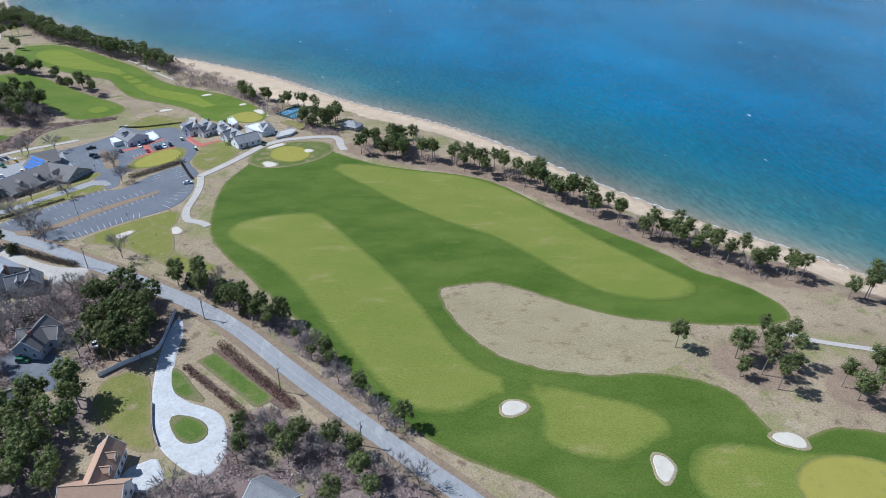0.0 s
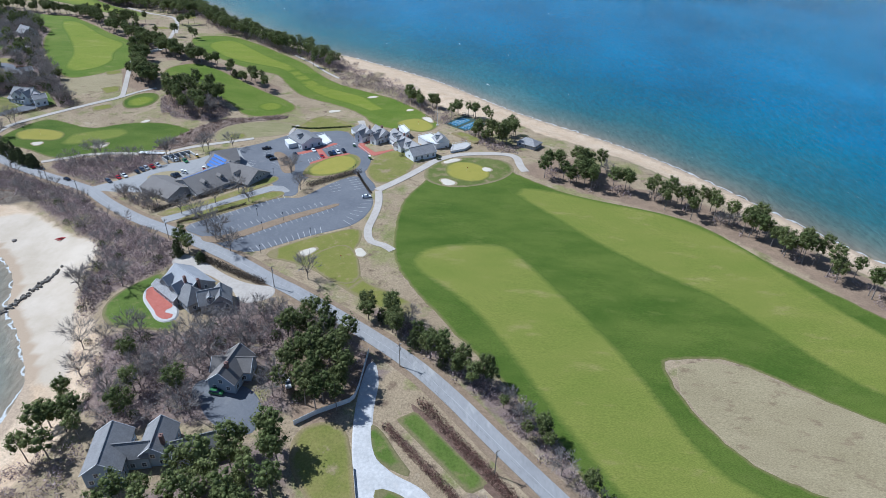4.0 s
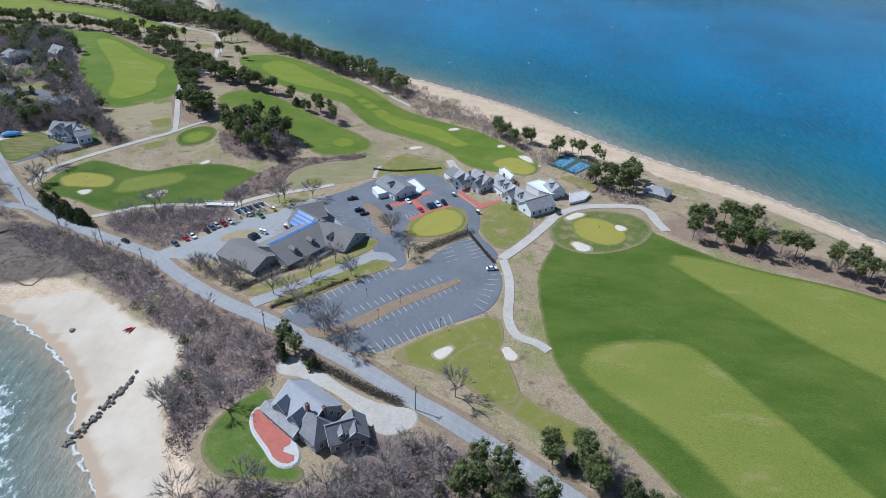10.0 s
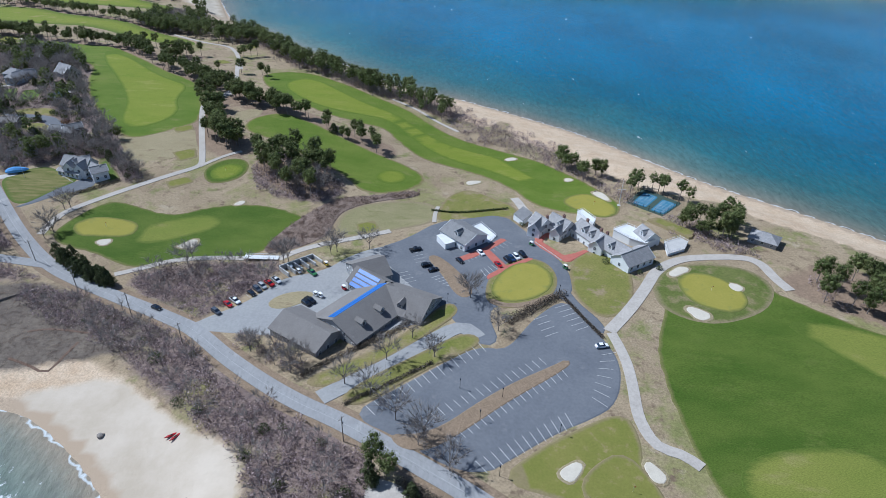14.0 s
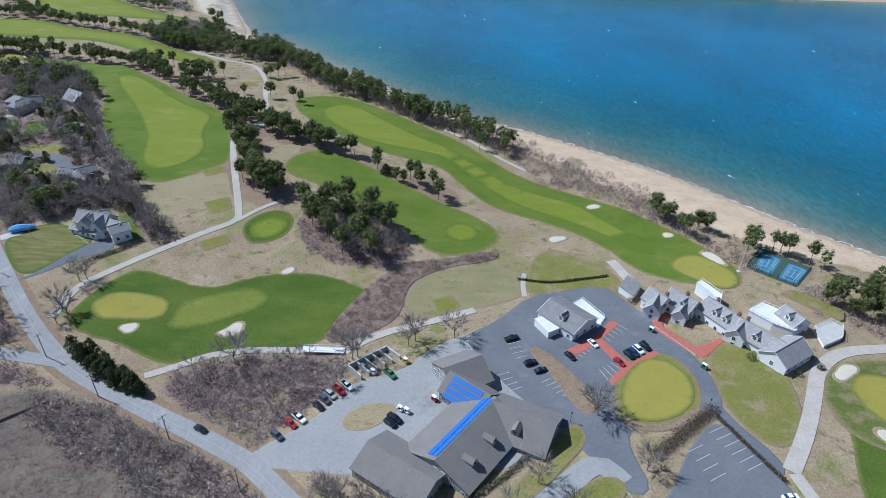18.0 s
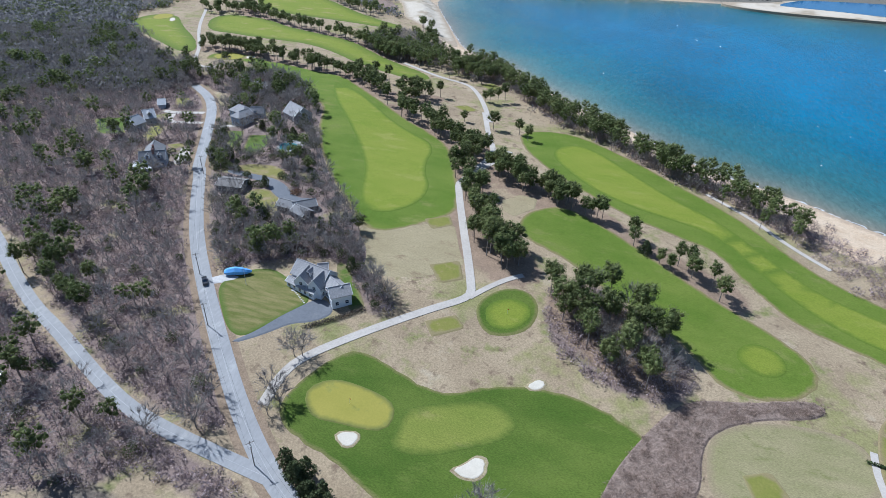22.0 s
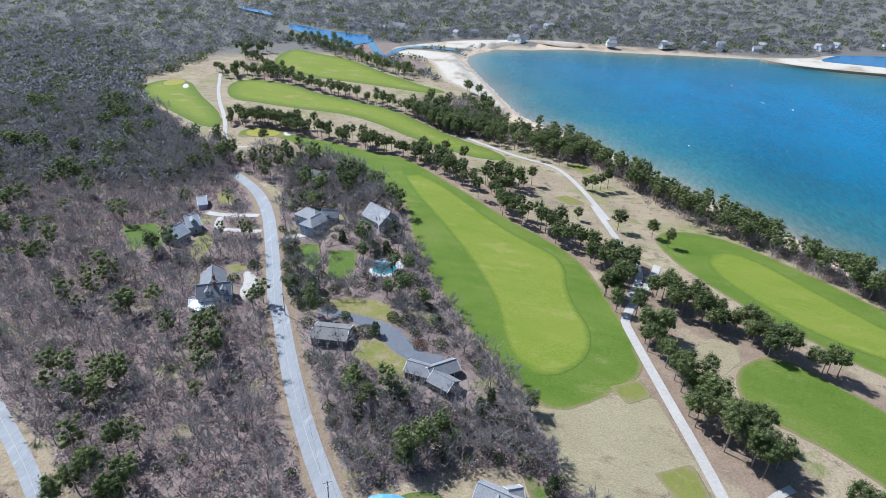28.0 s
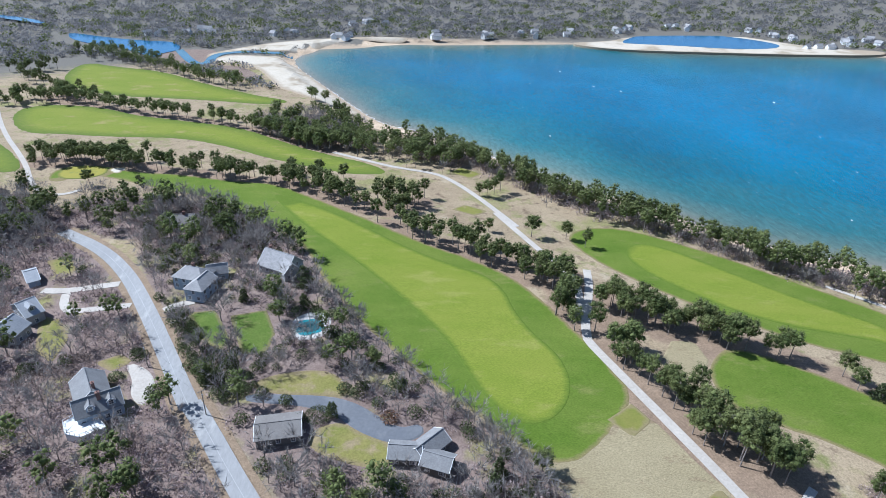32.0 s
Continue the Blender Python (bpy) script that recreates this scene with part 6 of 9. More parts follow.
for c, w, lb in ((CART_A, 3.6, "pale cart path curving round the parking lot"), (CART_B, 4.6, "wide pale cart path below the clubhouse"), (CART_C, 3.4, "white gravel cart path beside the tan field"),
                 (CART_D, 2.4, "narrow path to the tee among pines"), (CART_E, 3.0, "grey path along the dark green rough"), (CART_F, 3.4, "grey path from the footbridge to the drive"),
                 (CART_G, 3.2, "sandy cart path between tree belts"), (CART_H, 3.0, "pale cart path round a far green"), (CART_I, 2.0, "short pale path beside the tee lawn"),
                 (DRIVE_WEST, 4.0, "white gravel drive before the western house"), (DRIVE_WEST2, 3.4, "white gravel branch of the western drive"), (DRIVE_EAST, 3.6, "white gravel drive to the hip-roofed house"),
                 (CART_M, 3.2, "sandy cart path winding through the belt of pines"), (CART_J, 4.5, "short pale drive beside the tee lawn"), (CART_K, 2.2, "thin path along the bluff top"), (CART_L, 2.4, "thin sandy path across the native grass")):
    ribbon("cart_path", c, w, M["path"], 0.17, lb, "path", clear=1.0)
lot = patch("parking_lot", LOT_MAIN, M["lot_asphalt"], 0.12, "dark asphalt parking lot with painted stalls", "parking lot", 6, times=1)
club_lot = patch("clubhouse_paving", CLUB_PAVING, M["lot_asphalt"], 0.14, "asphalt drive and parking before the clubhouse", "parking lot", 6, times=1)
yard = patch("yard_paving", YARD, M["yard_asphalt"], 0.10, "bleached asphalt yard round the barn", "yard", 6, times=1)
ribbon("entry_drive", ENTRY_DRIVE, 6.5, M["yard_asphalt"], 0.17, "pale asphalt entry drive", "road")
for nm, o, m, lift, lb in (
        ("lot_island", ISLAND_MID, "mulch", 0.24, "planted island of dry grass in the parking lot"),
        ("club_island", ISLAND_CLUB, "mulch", 0.24, "mulched bed between two parking areas"),
        ("yard_island", YARD_ISLAND, "native", 0.22, "dry grass island in the yard"),
        ("bed_edge", ISLAND_BED, "mulch", 0.24, "mulch bed round the putting green"),
        ("drive_lawn", LAWN_STRIP_A, "lawn", 0.2, "grass strip before the barn"),
        ("drive_lawn", LAWN_STRIP_B, "lawn", 0.22, "grass strip beside the parking lot"),
        ("green_collar", PUTT_COLLAR, "lawn", 0.2, "lawn collar round the practice putting green"),
        ("putting_green", GREEN_PUTT, "green", 0.28, "oval practice putting green inside the drive"),
        ("red_walk", BRICK_A, "brick_red", 0.24, "red brick walk before the shop"),
        ("red_walk", BRICK_B, "brick_red", 0.24, "red brick walk between parked cars"),
        ("red_walk", BRICK_C, "brick_red", 0.24, "red brick walk before the clubhouse"),
        ("terrace_wall", PATIO_WALL, "paver", 0.45, "pale stone wall edging the red terrace"),
        ("red_terrace", PATIO_RED, "brick_red", 0.5, "curved red brick terrace of the shore house"),
        ("stone_drive", DRIVE_RED, "path", 0.15, "curving pale stone drive"),
        ("house_lawn", LAWN_RED, "lush", 0.12, "green lawn round the red terrace"),
        ("house_lawn", LAWN_HOUSE, "turf_stripes", 0.14, "striped lawn before the white house"),
        ("house_lawn", LAWN_HOUSE_B, "lush", 0.12, "green strip of lawn behind the white house"),
        ("concrete_pad", BOAT_PAD, "paver", 0.16, "white concrete pad behind the covered boat"),
        ("dark_drive", DRIVE_HOUSE, "lot_asphalt", 0.16, "dark asphalt drive of the white house"),
        ("pool_deck", POOL_DECK, "paver", 0.2, "pale stone deck round the pool"),
        ("blue_drive", DRIVE_PARK, "lot_asphalt", 0.16, "blue-grey asphalt drive of the low house"),
        ("house_lawn", LAWN_PARK, "lawn", 0.12, "pale green lawn beside the drive"),
        ("house_lawn", LAWN_PARK2, "lawn", 0.12, "dry lawn between cottage and low house"),
        ("house_lawn", LAWN_PARK3, "lush", 0.12, "rectangular green lawn beside the road"),
        ("house_lawn", LAWN_PARK4, "lush", 0.12, "rectangular green lawn below a large bare tree"),
        ("house_lawn", LAWN_NW, "lush", 0.12, "small green lawn in the woods"),
        ("shell_drive", DRIVE_WHITE, "shell", 0.14, "white shell drive with a turning loop"),
        ("loop_lawn", DRIVE_WHITE_HOLE, "lush", 0.26, "green lawn inside the turning loop"),
        ("shell_drive", DRIVE_WHITE2, "shell", 0.15, "white shell forecourt of the tile-roofed house"),
        ("garden_lawn", LAWN_SW1, "lush", 0.15, "bright green rectangular garden lawn"),
        ("garden_lawn", LAWN_SW2, "lush", 0.12, "green lawn beside the shell drive"),
        ("garden_lawn", LAWN_SW3, "lawn", 0.1, "patchy lawn in the shade of pines"),
        ("tilled_bed", FIELD_ROWS, "tilled", 0.14, "brown tilled nursery rows along the road"),
        ("house_lawn", LAWN_WEST, "lawn", 0.12, "yellow-green lawn before the western house"),
        ("house_lawn", LAWN_WEST2, "lawn", 0.12, "small pale lawn behind a garage"),
        ("house_lawn", LAWN_DECK, "lawn", 0.12, "small lawn beside the gravel forecourt"),
        ("gravel_drive", DRIVE_DECK, "path", 0.13, "pale gravel forecourt between road and house"),
        ("dark_drive", DRIVE_GREY, "lot_asphalt", 0.14, "dark asphalt forecourt among pines"),
        ("dark_drive", DRIVE_MID, "lot_asphalt", 0.13, "dark asphalt forecourt beside the gabled house"),
        ("tennis_court", TENNIS, "court_green", 0.15, "dark green surround of the tennis courts")):
    patch(nm, o, M[m], lift, lb, nm.replace("_", " "), 3, times=0 if m in ("tilled", "brick_red", "court_green") or len(o) < 6 else 2)
patch("pool", POOL, M["pool"], 0.3, "turquoise swimming pool with a pale deck", "pool", 3, times=2, kind="thing")
_c = np.mean(POOL, 0)
patch("pool_cover", _c + (np.array(POOL) - _c) * 0.72, M["cover"], 0.36, "dark cover floating on the swimming pool", "pool cover", 3, times=2, kind="thing")
M["court"] = surf("blue_court", (0.045, 0.155, 0.25), (0.06, 0.19, 0.29), 0.3, fine=1.0, grain=0.08)
COURTS = [patch("blue_court", o, M["court"], 0.25, "blue tennis court with white lines", "court", 4, times=0) for o in (COURT_A, COURT_B)]
# tidal creek over the marsh flats
M["creek"] = surf("pale_creek_water", (0.15, 0.15, 0.145), (0.22, 0.22, 0.215), 0.4, rough=0.55, grain=0.35, fine=0.9, spec=0.2, third=((0.40, 0.42, 0.43), 0.3, 0.57))
patch("tidal_creek", CREEK, M["creek"], 0.06, "pale rippled tidal creek crossing the marsh", "creek", 3)


def stripe(a, b, wide, parent, lift, name="stall_line"):
    a, b = np.array(a, float), np.array(b, float)
    t = (b - a) / max(np.hypot(*(b - a)), 1e-6)
    n = np.array([-t[1], t[0]]) * wide / 2
    p = np.array([a - n, b - n, b + n, a + n])
    z = height(p) + lift
    o = new(name, mesh_from(name, np.column_stack([p, z]), [(0, 1, 2, 3)], [M["line"]]))
    o.parent = parent


for k, (a0, b0, a1, b1, n) in enumerate(STALL_ROWS):
    for i in range(n):
        s = i / (n - 1)
        a = np.array(a0) * (1 - s) + np.array(a1) * s
        b = np.array(b0) * (1 - s) + np.array(b1) * s
        stripe(a, b, 0.16, lot if k < 7 else club_lot if k < 10 else yard, 0.20)


for ob, o in zip(COURTS, (COURT_A, COURT_B)):
    a, b, c, d = [np.array(p, float) for p in o]
    at = lambda u, v: (a * (1 - u) + b * u) * (1 - v) + (d * (1 - u) + c * u) * v
    for p, q in (((0.08, 0.12), (0.92, 0.12)), ((0.08, 0.88), (0.92, 0.88)), ((0.08, 0.12), (0.08, 0.88)), ((0.92, 0.12), (0.92, 0.88)), ((0.08, 0.24), (0.92, 0.24)),
                 ((0.08, 0.76), (0.92, 0.76)), ((0.28, 0.24), (0.28, 0.76)), ((0.72, 0.24), (0.72, 0.76)), ((0.28, 0.5), (0.72, 0.5)), ((0.5, 0.08), (0.5, 0.92))):
        stripe(at(*p), at(*q), 0.14, ob, 0.30, "court_line")


# ---- plants
M["bark"] = surf("grey_brown_bark", (0.19, 0.16, 0.14), (0.27, 0.235, 0.21), 0.8, fine=3.0, grain=0.3)
M["needles"] = surf("pine_needles", (0.100, 0.128, 0.044), (0.208, 0.226, 0.086), 0.13, fine=1.2, grain=0.25, spread=0.35, per_island=0.3, per_object=0.18, rough=0.7, through_light=0.4)
M["cedar"] = surf("dark_cedar_needles", (0.072, 0.090, 0.040), (0.118, 0.132, 0.058), 0.3, fine=1.2, grain=0.3, per_island=0.4, rough=0.7, through_light=0.25)
M["twigs"] = surf("bare_grey_twigs", (0.232, 0.208, 0.190), (0.318, 0.288, 0.264), 0.06, fine=1.0, grain=0.2, per_island=0.35, through_light=0.2)
M["bramble"] = surf("purple_grey_bramble", (0.305, 0.236, 0.224), (0.405, 0.322, 0.306), 0.05, fine=0.8, grain=0.25, third=((0.215, 0.175, 0.150), 0.035, 0.54), per_island=0.45, through_light=0.25)
M["russet"] = surf("russet_dead_leaves", (0.21, 0.11, 0.065), (0.28, 0.17, 0.10), 0.15, fine=1.2, grain=0.3, per_island=0.4)


def limb(a, b, ra, rb, sides=4):
    """A tapered prism between two points."""
    a, b = np.array(a, float), np.array(b, float)
    d = (b - a) / max(np.linalg.norm(b - a), 1e-6)
    s = np.cross(d, (0.31, 0.87, 0.11))
    s /= np.linalg.norm(s)
    t = np.cross(d, s)
    ang = np.arange(sides) * 2 * math.pi / sides
    ring = np.cos(ang)[:, None] * s + np.sin(ang)[:, None] * t
    v = np.vstack([a + ra * ring, b + rb * ring])
    f = [(i, (i + 1) % sides, sides + (i + 1) % sides, sides + i) for i in range(sides)]
    return v, f


def merge(bits):
    vs, fs, n = [], [], 0
    for v, f in bits:
        vs.append(v)
        fs += [tuple(i + n for i in q) for q in f]
        n += len(v)
    return np.vstack(vs), fs


def unit(v):
    return v / np.maximum(np.linalg.norm(v, axis=1)[:, None], 1e-6)


def cards(centres, r, size, gen, flat=0.55, out=None):
    """Loose three-cornered tufts shingled over each clump, or facing out."""
    n = len(centres)
    d = unit(gen.normal(size=(n, 3)) * (1.0 if out is None else 0.45) + (0 if out is None else out))
    p = centres + d * (r * gen.uniform(0.55, 1.15, n))[:, None]
    u = gen.normal(size=(n, 3))
    u = unit(u - d * (u * d).sum(1)[:, None] + gen.normal(0, flat, (n, 3)))
    w = unit(np.cross(d, u) + gen.normal(0, flat, (n, 3)))
    s = size * gen.uniform(0.6, 1.3, n)[:, None]
    v = np.stack([p - u * s * 0.5, p + u * s * 0.5, p + w * s * 0.85], 1).reshape(-1, 3)
    return v, [(3 * i, 3 * i + 1, 3 * i + 2) for i in range(n)]


def lumps(centres, r, gen):
    """Small uneven twenty-sided bodies that fill the clumps."""
    t = (1 + 5 ** 0.5) / 2
    base = unit(np.array([(-1, t, 0), (1, t, 0), (-1, -t, 0), (1, -t, 0), (0, -1, t), (0, 1, t), (0, -1, -t), (0, 1, -t), (t, 0, -1), (t, 0, 1), (-t, 0, -1), (-t, 0, 1)], float))
    tri = [(0, 11, 5), (0, 5, 1), (0, 1, 7), (0, 7, 10), (0, 10, 11), (1, 5, 9), (5, 11, 4), (11, 10, 2), (10, 7, 6), (7, 1, 8),
           (3, 9, 4), (3, 4, 2), (3, 2, 6), (3, 6, 8), (3, 8, 9), (4, 9, 5), (2, 4, 11), (6, 2, 10), (8, 6, 7), (9, 8, 1)]
    return merge([(c + base * (k * gen.uniform(0.75, 1.15, (12, 1))), tri) for c, k in zip(centres, r)])


def pine(seed, high=11.0, wide=3.3, base=0.5, clumps=22, tufts=60):
    """Pitch pine: bent trunk with limbs, and an uneven crown of needle tufts."""
    g = np.random.default_rng(seed)
    lean = g.normal(0, 0.5, 2)
    path = [np.array([lean[0] * t * t, lean[1] * t * t, high * t]) for t in np.linspace(0, 0.92, 5)]
    wood = [limb(path[i], path[i + 1], 0.22 * (1 - 0.2 * i), 0.22 * (0.8 - 0.2 * i) + 0.02, 6) for i in range(4)]
    cs, rs = [], []
    for k in range(clumps):
        t = base + (1 - base) * (k + 0.5) / clumps
        reach = wide * math.sqrt(max(0.05, 1 - ((t - 0.76) / 0.30) ** 2)) * g.uniform(0.2, 0.88)
        a = k * 2.4 + g.uniform(-0.5, 0.5)
        c = np.array([lean[0] * t * t + math.cos(a) * reach, lean[1] * t * t + math.sin(a) * reach, high * t + g.uniform(-0.3, 0.4)])
        cs.append(c), rs.append(g.uniform(0.95, 1.5) * wide / 3.0)
        if k % 3 == 0:
            j = np.array([lean[0] * t * t, lean[1] * t * t, high * t - 0.8])
            wood.append(limb(j, c, 0.09, 0.03, 3))
    cen = np.repeat(np.array(cs), tufts, 0)
    v, f = cards(cen, np.repeat(rs, tufts), 0.70 if tufts < 24 else 0.56 if tufts < 40 else 0.44, g)
    mid = np.repeat(cen[:, 2], 3)
    v[:, 2] = mid + (v[:, 2] - mid) * 0.85
    body = lumps(np.array(cs), np.array(rs) * 0.5, g)
    return merge(wood), merge([(v, f), (body[0] - (0, 0, 0.12), body[1])])


def cedar(seed, high=7.5, wide=2.2):
    g = np.random.default_rng(seed)
    wood = [limb((0, 0, 0), (0, 0, high * 0.9), 0.2, 0.03, 5)]
    cs, rs = [], []
    for k in range(44):
        t = 0.06 + 0.9 * k / 44
        reach = wide * (1 - t) ** 0.6 * g.uniform(0.3, 1.0)
        a = k * 2.4 + g.uniform(-0.4, 0.4)
        cs.append((math.cos(a) * reach, math.sin(a) * reach, high * t)), rs.append(0.9 * (1.05 - 0.6 * t))
    return merge(wood), cards(np.repeat(np.array(cs), 26, 0), np.repeat(rs, 26), 0.6, g)


def bare(seed, high=11.0, wide=4.5, twigs=760, thick=0.19, limbs=10, fine=0.05):
    """Leafless tree: trunk, limbs and branches, and a haze of fine twigs."""
    g = np.random.default_rng(seed)
    wood, tips = [], []
    fork = high * 0.3
    wood.append(limb((0, 0, 0), (g.normal(0, .15), g.normal(0, .15), fork), thick, thick * 0.75, 6))
    for k in range(limbs):
        a = k * 2.4 + g.uniform(-0.4, 0.4)
        up = g.uniform(0.45, 0.95)
        reach = wide * g.uniform(0.45, 0.75) * (1.15 - 0.5 * up)
        j = np.array([0, 0, fork * g.uniform(0.75, 1.25)])
        m = np.array([math.cos(a) * reach, math.sin(a) * reach, fork + (high - fork) * up * 0.7])
        wood.append(limb(j, m, thick * 0.5, thick * 0.22, 4))
        for _ in range(5):
            e = m + g.normal(0, wide * 0.22, 3) + np.array([math.cos(a), math.sin(a), 0.9]) * wide * 0.28
            e[2] = min(e[2], high)
            s = j + (m - j) * g.uniform(0.6, 1.0)
            wood.append(limb(s, e, thick * 0.2, 0.03, 3))
            tips.append((s + (e - s) * 0.55, e))
    v, f = [], []
    for i in range(twigs):
        s, e = tips[i % len(tips)]
        o = s + (e - s) * g.uniform(0.1, 1.0)
        d = (e - s) / max(np.linalg.norm(e - s), .1) + g.normal(0, 0.65, 3)
        d[2] += 0.25
        q = o + d * g.uniform(0.5, 1.3) * wide * 0.27
        w = np.cross(d, g.normal(size=3))
        w *= fine / max(np.linalg.norm(w), 1e-6)
        v += [o - w, o + w, q]
        f.append((3 * i, 3 * i + 1, 3 * i + 2))
    return merge(wood), (np.array(v), f)


def bush(seed, high=2.6, wide=2.4, n=130, fine=0.06, sprays=0):
    """Leafless bramble: a lumpy dome of short twigs and sprays fanning outwards."""
    g = np.random.default_rng(seed)
    lobe = g.uniform(0, 6.283, 3)
    v = []
    for i in range(n):
        a, e = g.uniform(0, 6.283), math.asin(g.uniform(0.05, 1.0))
        k = 1 + 0.22 * math.sin(2 * a + lobe[0]) + 0.15 * math.sin(3 * a + lobe[1])
        out = np.array([math.cos(a) * math.cos(e) * wide * k, math.sin(a) * math.cos(e) * wide * k, math.sin(e) * high * (1 + 0.15 * math.sin(2 * a + lobe[2]))])
        o = out * g.uniform(0.35, 0.8)
        d = out / max(np.linalg.norm(out), 0.1) + g.normal(0, 0.5, 3) + np.array([0, 0, 0.25])
        w = np.cross(d, g.normal(size=3))
        w *= fine / max(np.linalg.norm(w), 1e-6)
        v += [o - w, o + w, o + d * g.uniform(0.2, 0.42) * high * 0.6]
    made = np.array(v), [(3 * i, 3 * i + 1, 3 * i + 2) for i in range(n)]
    if not sprays:
        return made
    a, e = g.uniform(0, 6.283, sprays), np.arcsin(g.uniform(0.1, 1.0, sprays))
    k = 0.72 * (1 + 0.22 * np.sin(2 * a + lobe[0]) + 0.15 * np.sin(3 * a + lobe[1]))
    c = np.stack([np.cos(a) * np.cos(e) * wide * k, np.sin(a) * np.cos(e) * wide * k, np.sin(e) * high * 0.8], 1)
    return merge([made, cards(c, np.full(sprays, 0.2), 0.62, g, out=unit(c))])


def shrub(seed, high=1.6, wide=1.4, n=170):
    """Leafy evergreen shrub made of small tufts."""
    g = np.random.default_rng(seed)
    a, r = g.uniform(0, 6.283, n), wide * np.sqrt(g.uniform(0, 1, n)) * 0.8
    c = np.stack([np.cos(a) * r, np.sin(a) * r, high * (0.15 + 0.65 * g.uniform(0, 1, n) * (1 - (r / wide) ** 2))], 1)
    return cards(c, np.full(n, 0.25), 0.45, g, out=unit(c - (0, 0, high * 0.2)))


_zgrid = _z.reshape(_ny, _nx)


def spot(xy):
    """Height of the ground sheet at one place."""
    i = min(max(int(np.searchsorted(gxs, xy[0])) - 1, 0), _nx - 2)
    j = min(max(int(np.searchsorted(gys, xy[1])) - 1, 0), _ny - 2)
    u, v = (xy[0] - gxs[i]) / (gxs[i + 1] - gxs[i]), (xy[1] - gys[j]) / (gys[j + 1] - gys[j])
    return float((_zgrid[j, i] * (1 - u) + _zgrid[j, i + 1] * u) * (1 - v) + (_zgrid[j + 1, i] * (1 - u) + _zgrid[j + 1, i + 1] * u) * v)


def thing(name, at, label, category, group="", turn=0.0):
    e = new(name)
    e.empty_display_size = 0.5
    e.matrix_basis = pose(at[0], at[1], at[2], 0, 0, turn)
    return tagged(e, label, category, group)


def child(name, vf, mats, parent, label="", smoothed=False, index=None):
    v, f = vf
    o = new(name, mesh_from(name, v, f, mats if isinstance(mats, list) else [mats], index, smoothed))
    o.parent = parent
    if label:
        o["label"] = label
    return o


# ---- small shapes
def solid(dx, dy, dz, at=(0, 0, 0), bevel=0.0):
    """A box standing on at, with softened edges."""
    x, y, h = dx / 2, dy / 2, dz
    c = min(bevel, x * 0.6, y * 0.6)
    ring = [(-x + c, -y), (x - c, -y), (x, -y + c), (x, y - c), (x - c, y), (-x + c, y), (-x, y - c), (-x, -y + c)] if c else [(-x, -y), (x, -y), (x, y), (-x, y)]
    n = len(ring)
    lv = [(0, 1.0), (h - c, 1.0), (h, 1 - c / max(x, y))] if c else [(0, 1.0), (h, 1.0)]
    v = [(px * s + at[0], py * s + at[1], z + at[2]) for z, s in lv for px, py in ring]
    f = [(k * n + i, k * n + (i + 1) % n, (k + 1) * n + (i + 1) % n, (k + 1) * n + i) for k in range(len(lv) - 1) for i in range(n)]
    f += [tuple(range(n))[::-1], tuple(range((len(lv) - 1) * n, len(lv) * n))]
    return np.array(v, float), f


def plate(top, thick):
    """A slab under a flat or sloping outline."""
    n = len(top)
    v = [tuple(p) for p in top] + [(p[0], p[1], p[2] - thick) for p in top]
    f = [tuple(range(n)), tuple(range(n, 2 * n))[::-1]] + [(i, n + i, n + (i + 1) % n, (i + 1) % n) for i in range(n)]
    return np.array(v, float), f


def moved(vf, m):
    v, f = vf
    m = np.array(m)
    return v @ m[:3, :3].T + m[:3, 3], f


def tube(a, b, ra, rb, n=8):
    v, f = limb(a, b, ra, rb, n)
    return v, f + [tuple(range(n))[::-1], tuple(range(n, 2 * n))]


def shared(name, me, parent, m, label=""):
    o = new(name, me)
    o.parent = parent
    o.matrix_basis = m
    if label:
        o["label"] = label
    return o


M["white_wall"] = surf("white_clapboard", (0.70, 0.71, 0.71), (0.76, 0.76, 0.75), 0.3, fine=2.0, grain=0.06, rough=0.6)
M["grey_wall"] = surf("grey_shingle_wall", (0.30, 0.30, 0.30), (0.38, 0.375, 0.365), 0.4, fine=2.5, grain=0.2)
M["blue_wall"] = surf("blue_grey_clapboard", (0.30, 0.36, 0.43), (0.36, 0.42, 0.48), 0.4, fine=2.5, grain=0.1)
M["dark_wall"] = surf("dark_weathered_wall", (0.12, 0.115, 0.11), (0.17, 0.16, 0.15), 0.4, fine=2.5, grain=0.2)
M["roof_brown"] = surf("grey_brown_shingles", (0.180, 0.165, 0.152), (0.215, 0.200, 0.185), 0.25, fine=2.2, grain=0.14, third=((0.25, 0.235, 0.22), 0.4, 0.62))
M["roof_cedar"] = surf("weathered_cedar_roof", (0.25, 0.243, 0.24), (0.35, 0.337, 0.328), 0.6, fine=2.6, grain=0.30, third=((0.43, 0.42, 0.41), 0.8, 0.6))
M["roof_slate"] = surf("blue_grey_slate_roof", (0.30, 0.306, 0.315), (0.37, 0.373, 0.38), 0.3, fine=2.2, grain=0.12)
M["roof_dark"] = surf("dark_grey_shingles", (0.185, 0.182, 0.180), (0.25, 0.246, 0.243), 0.4, fine=2.4, grain=0.2)
M["roof_tan"] = surf("tan_roof_shingles", (0.38, 0.245, 0.165), (0.44, 0.295, 0.20), 0.4, fine=2.4, grain=0.14)
M["trim"] = surf("white_trim_paint", (0.74, 0.74, 0.73), (0.78, 0.78, 0.77), 0.5, fine=2.0, grain=0.05, rough=0.5)
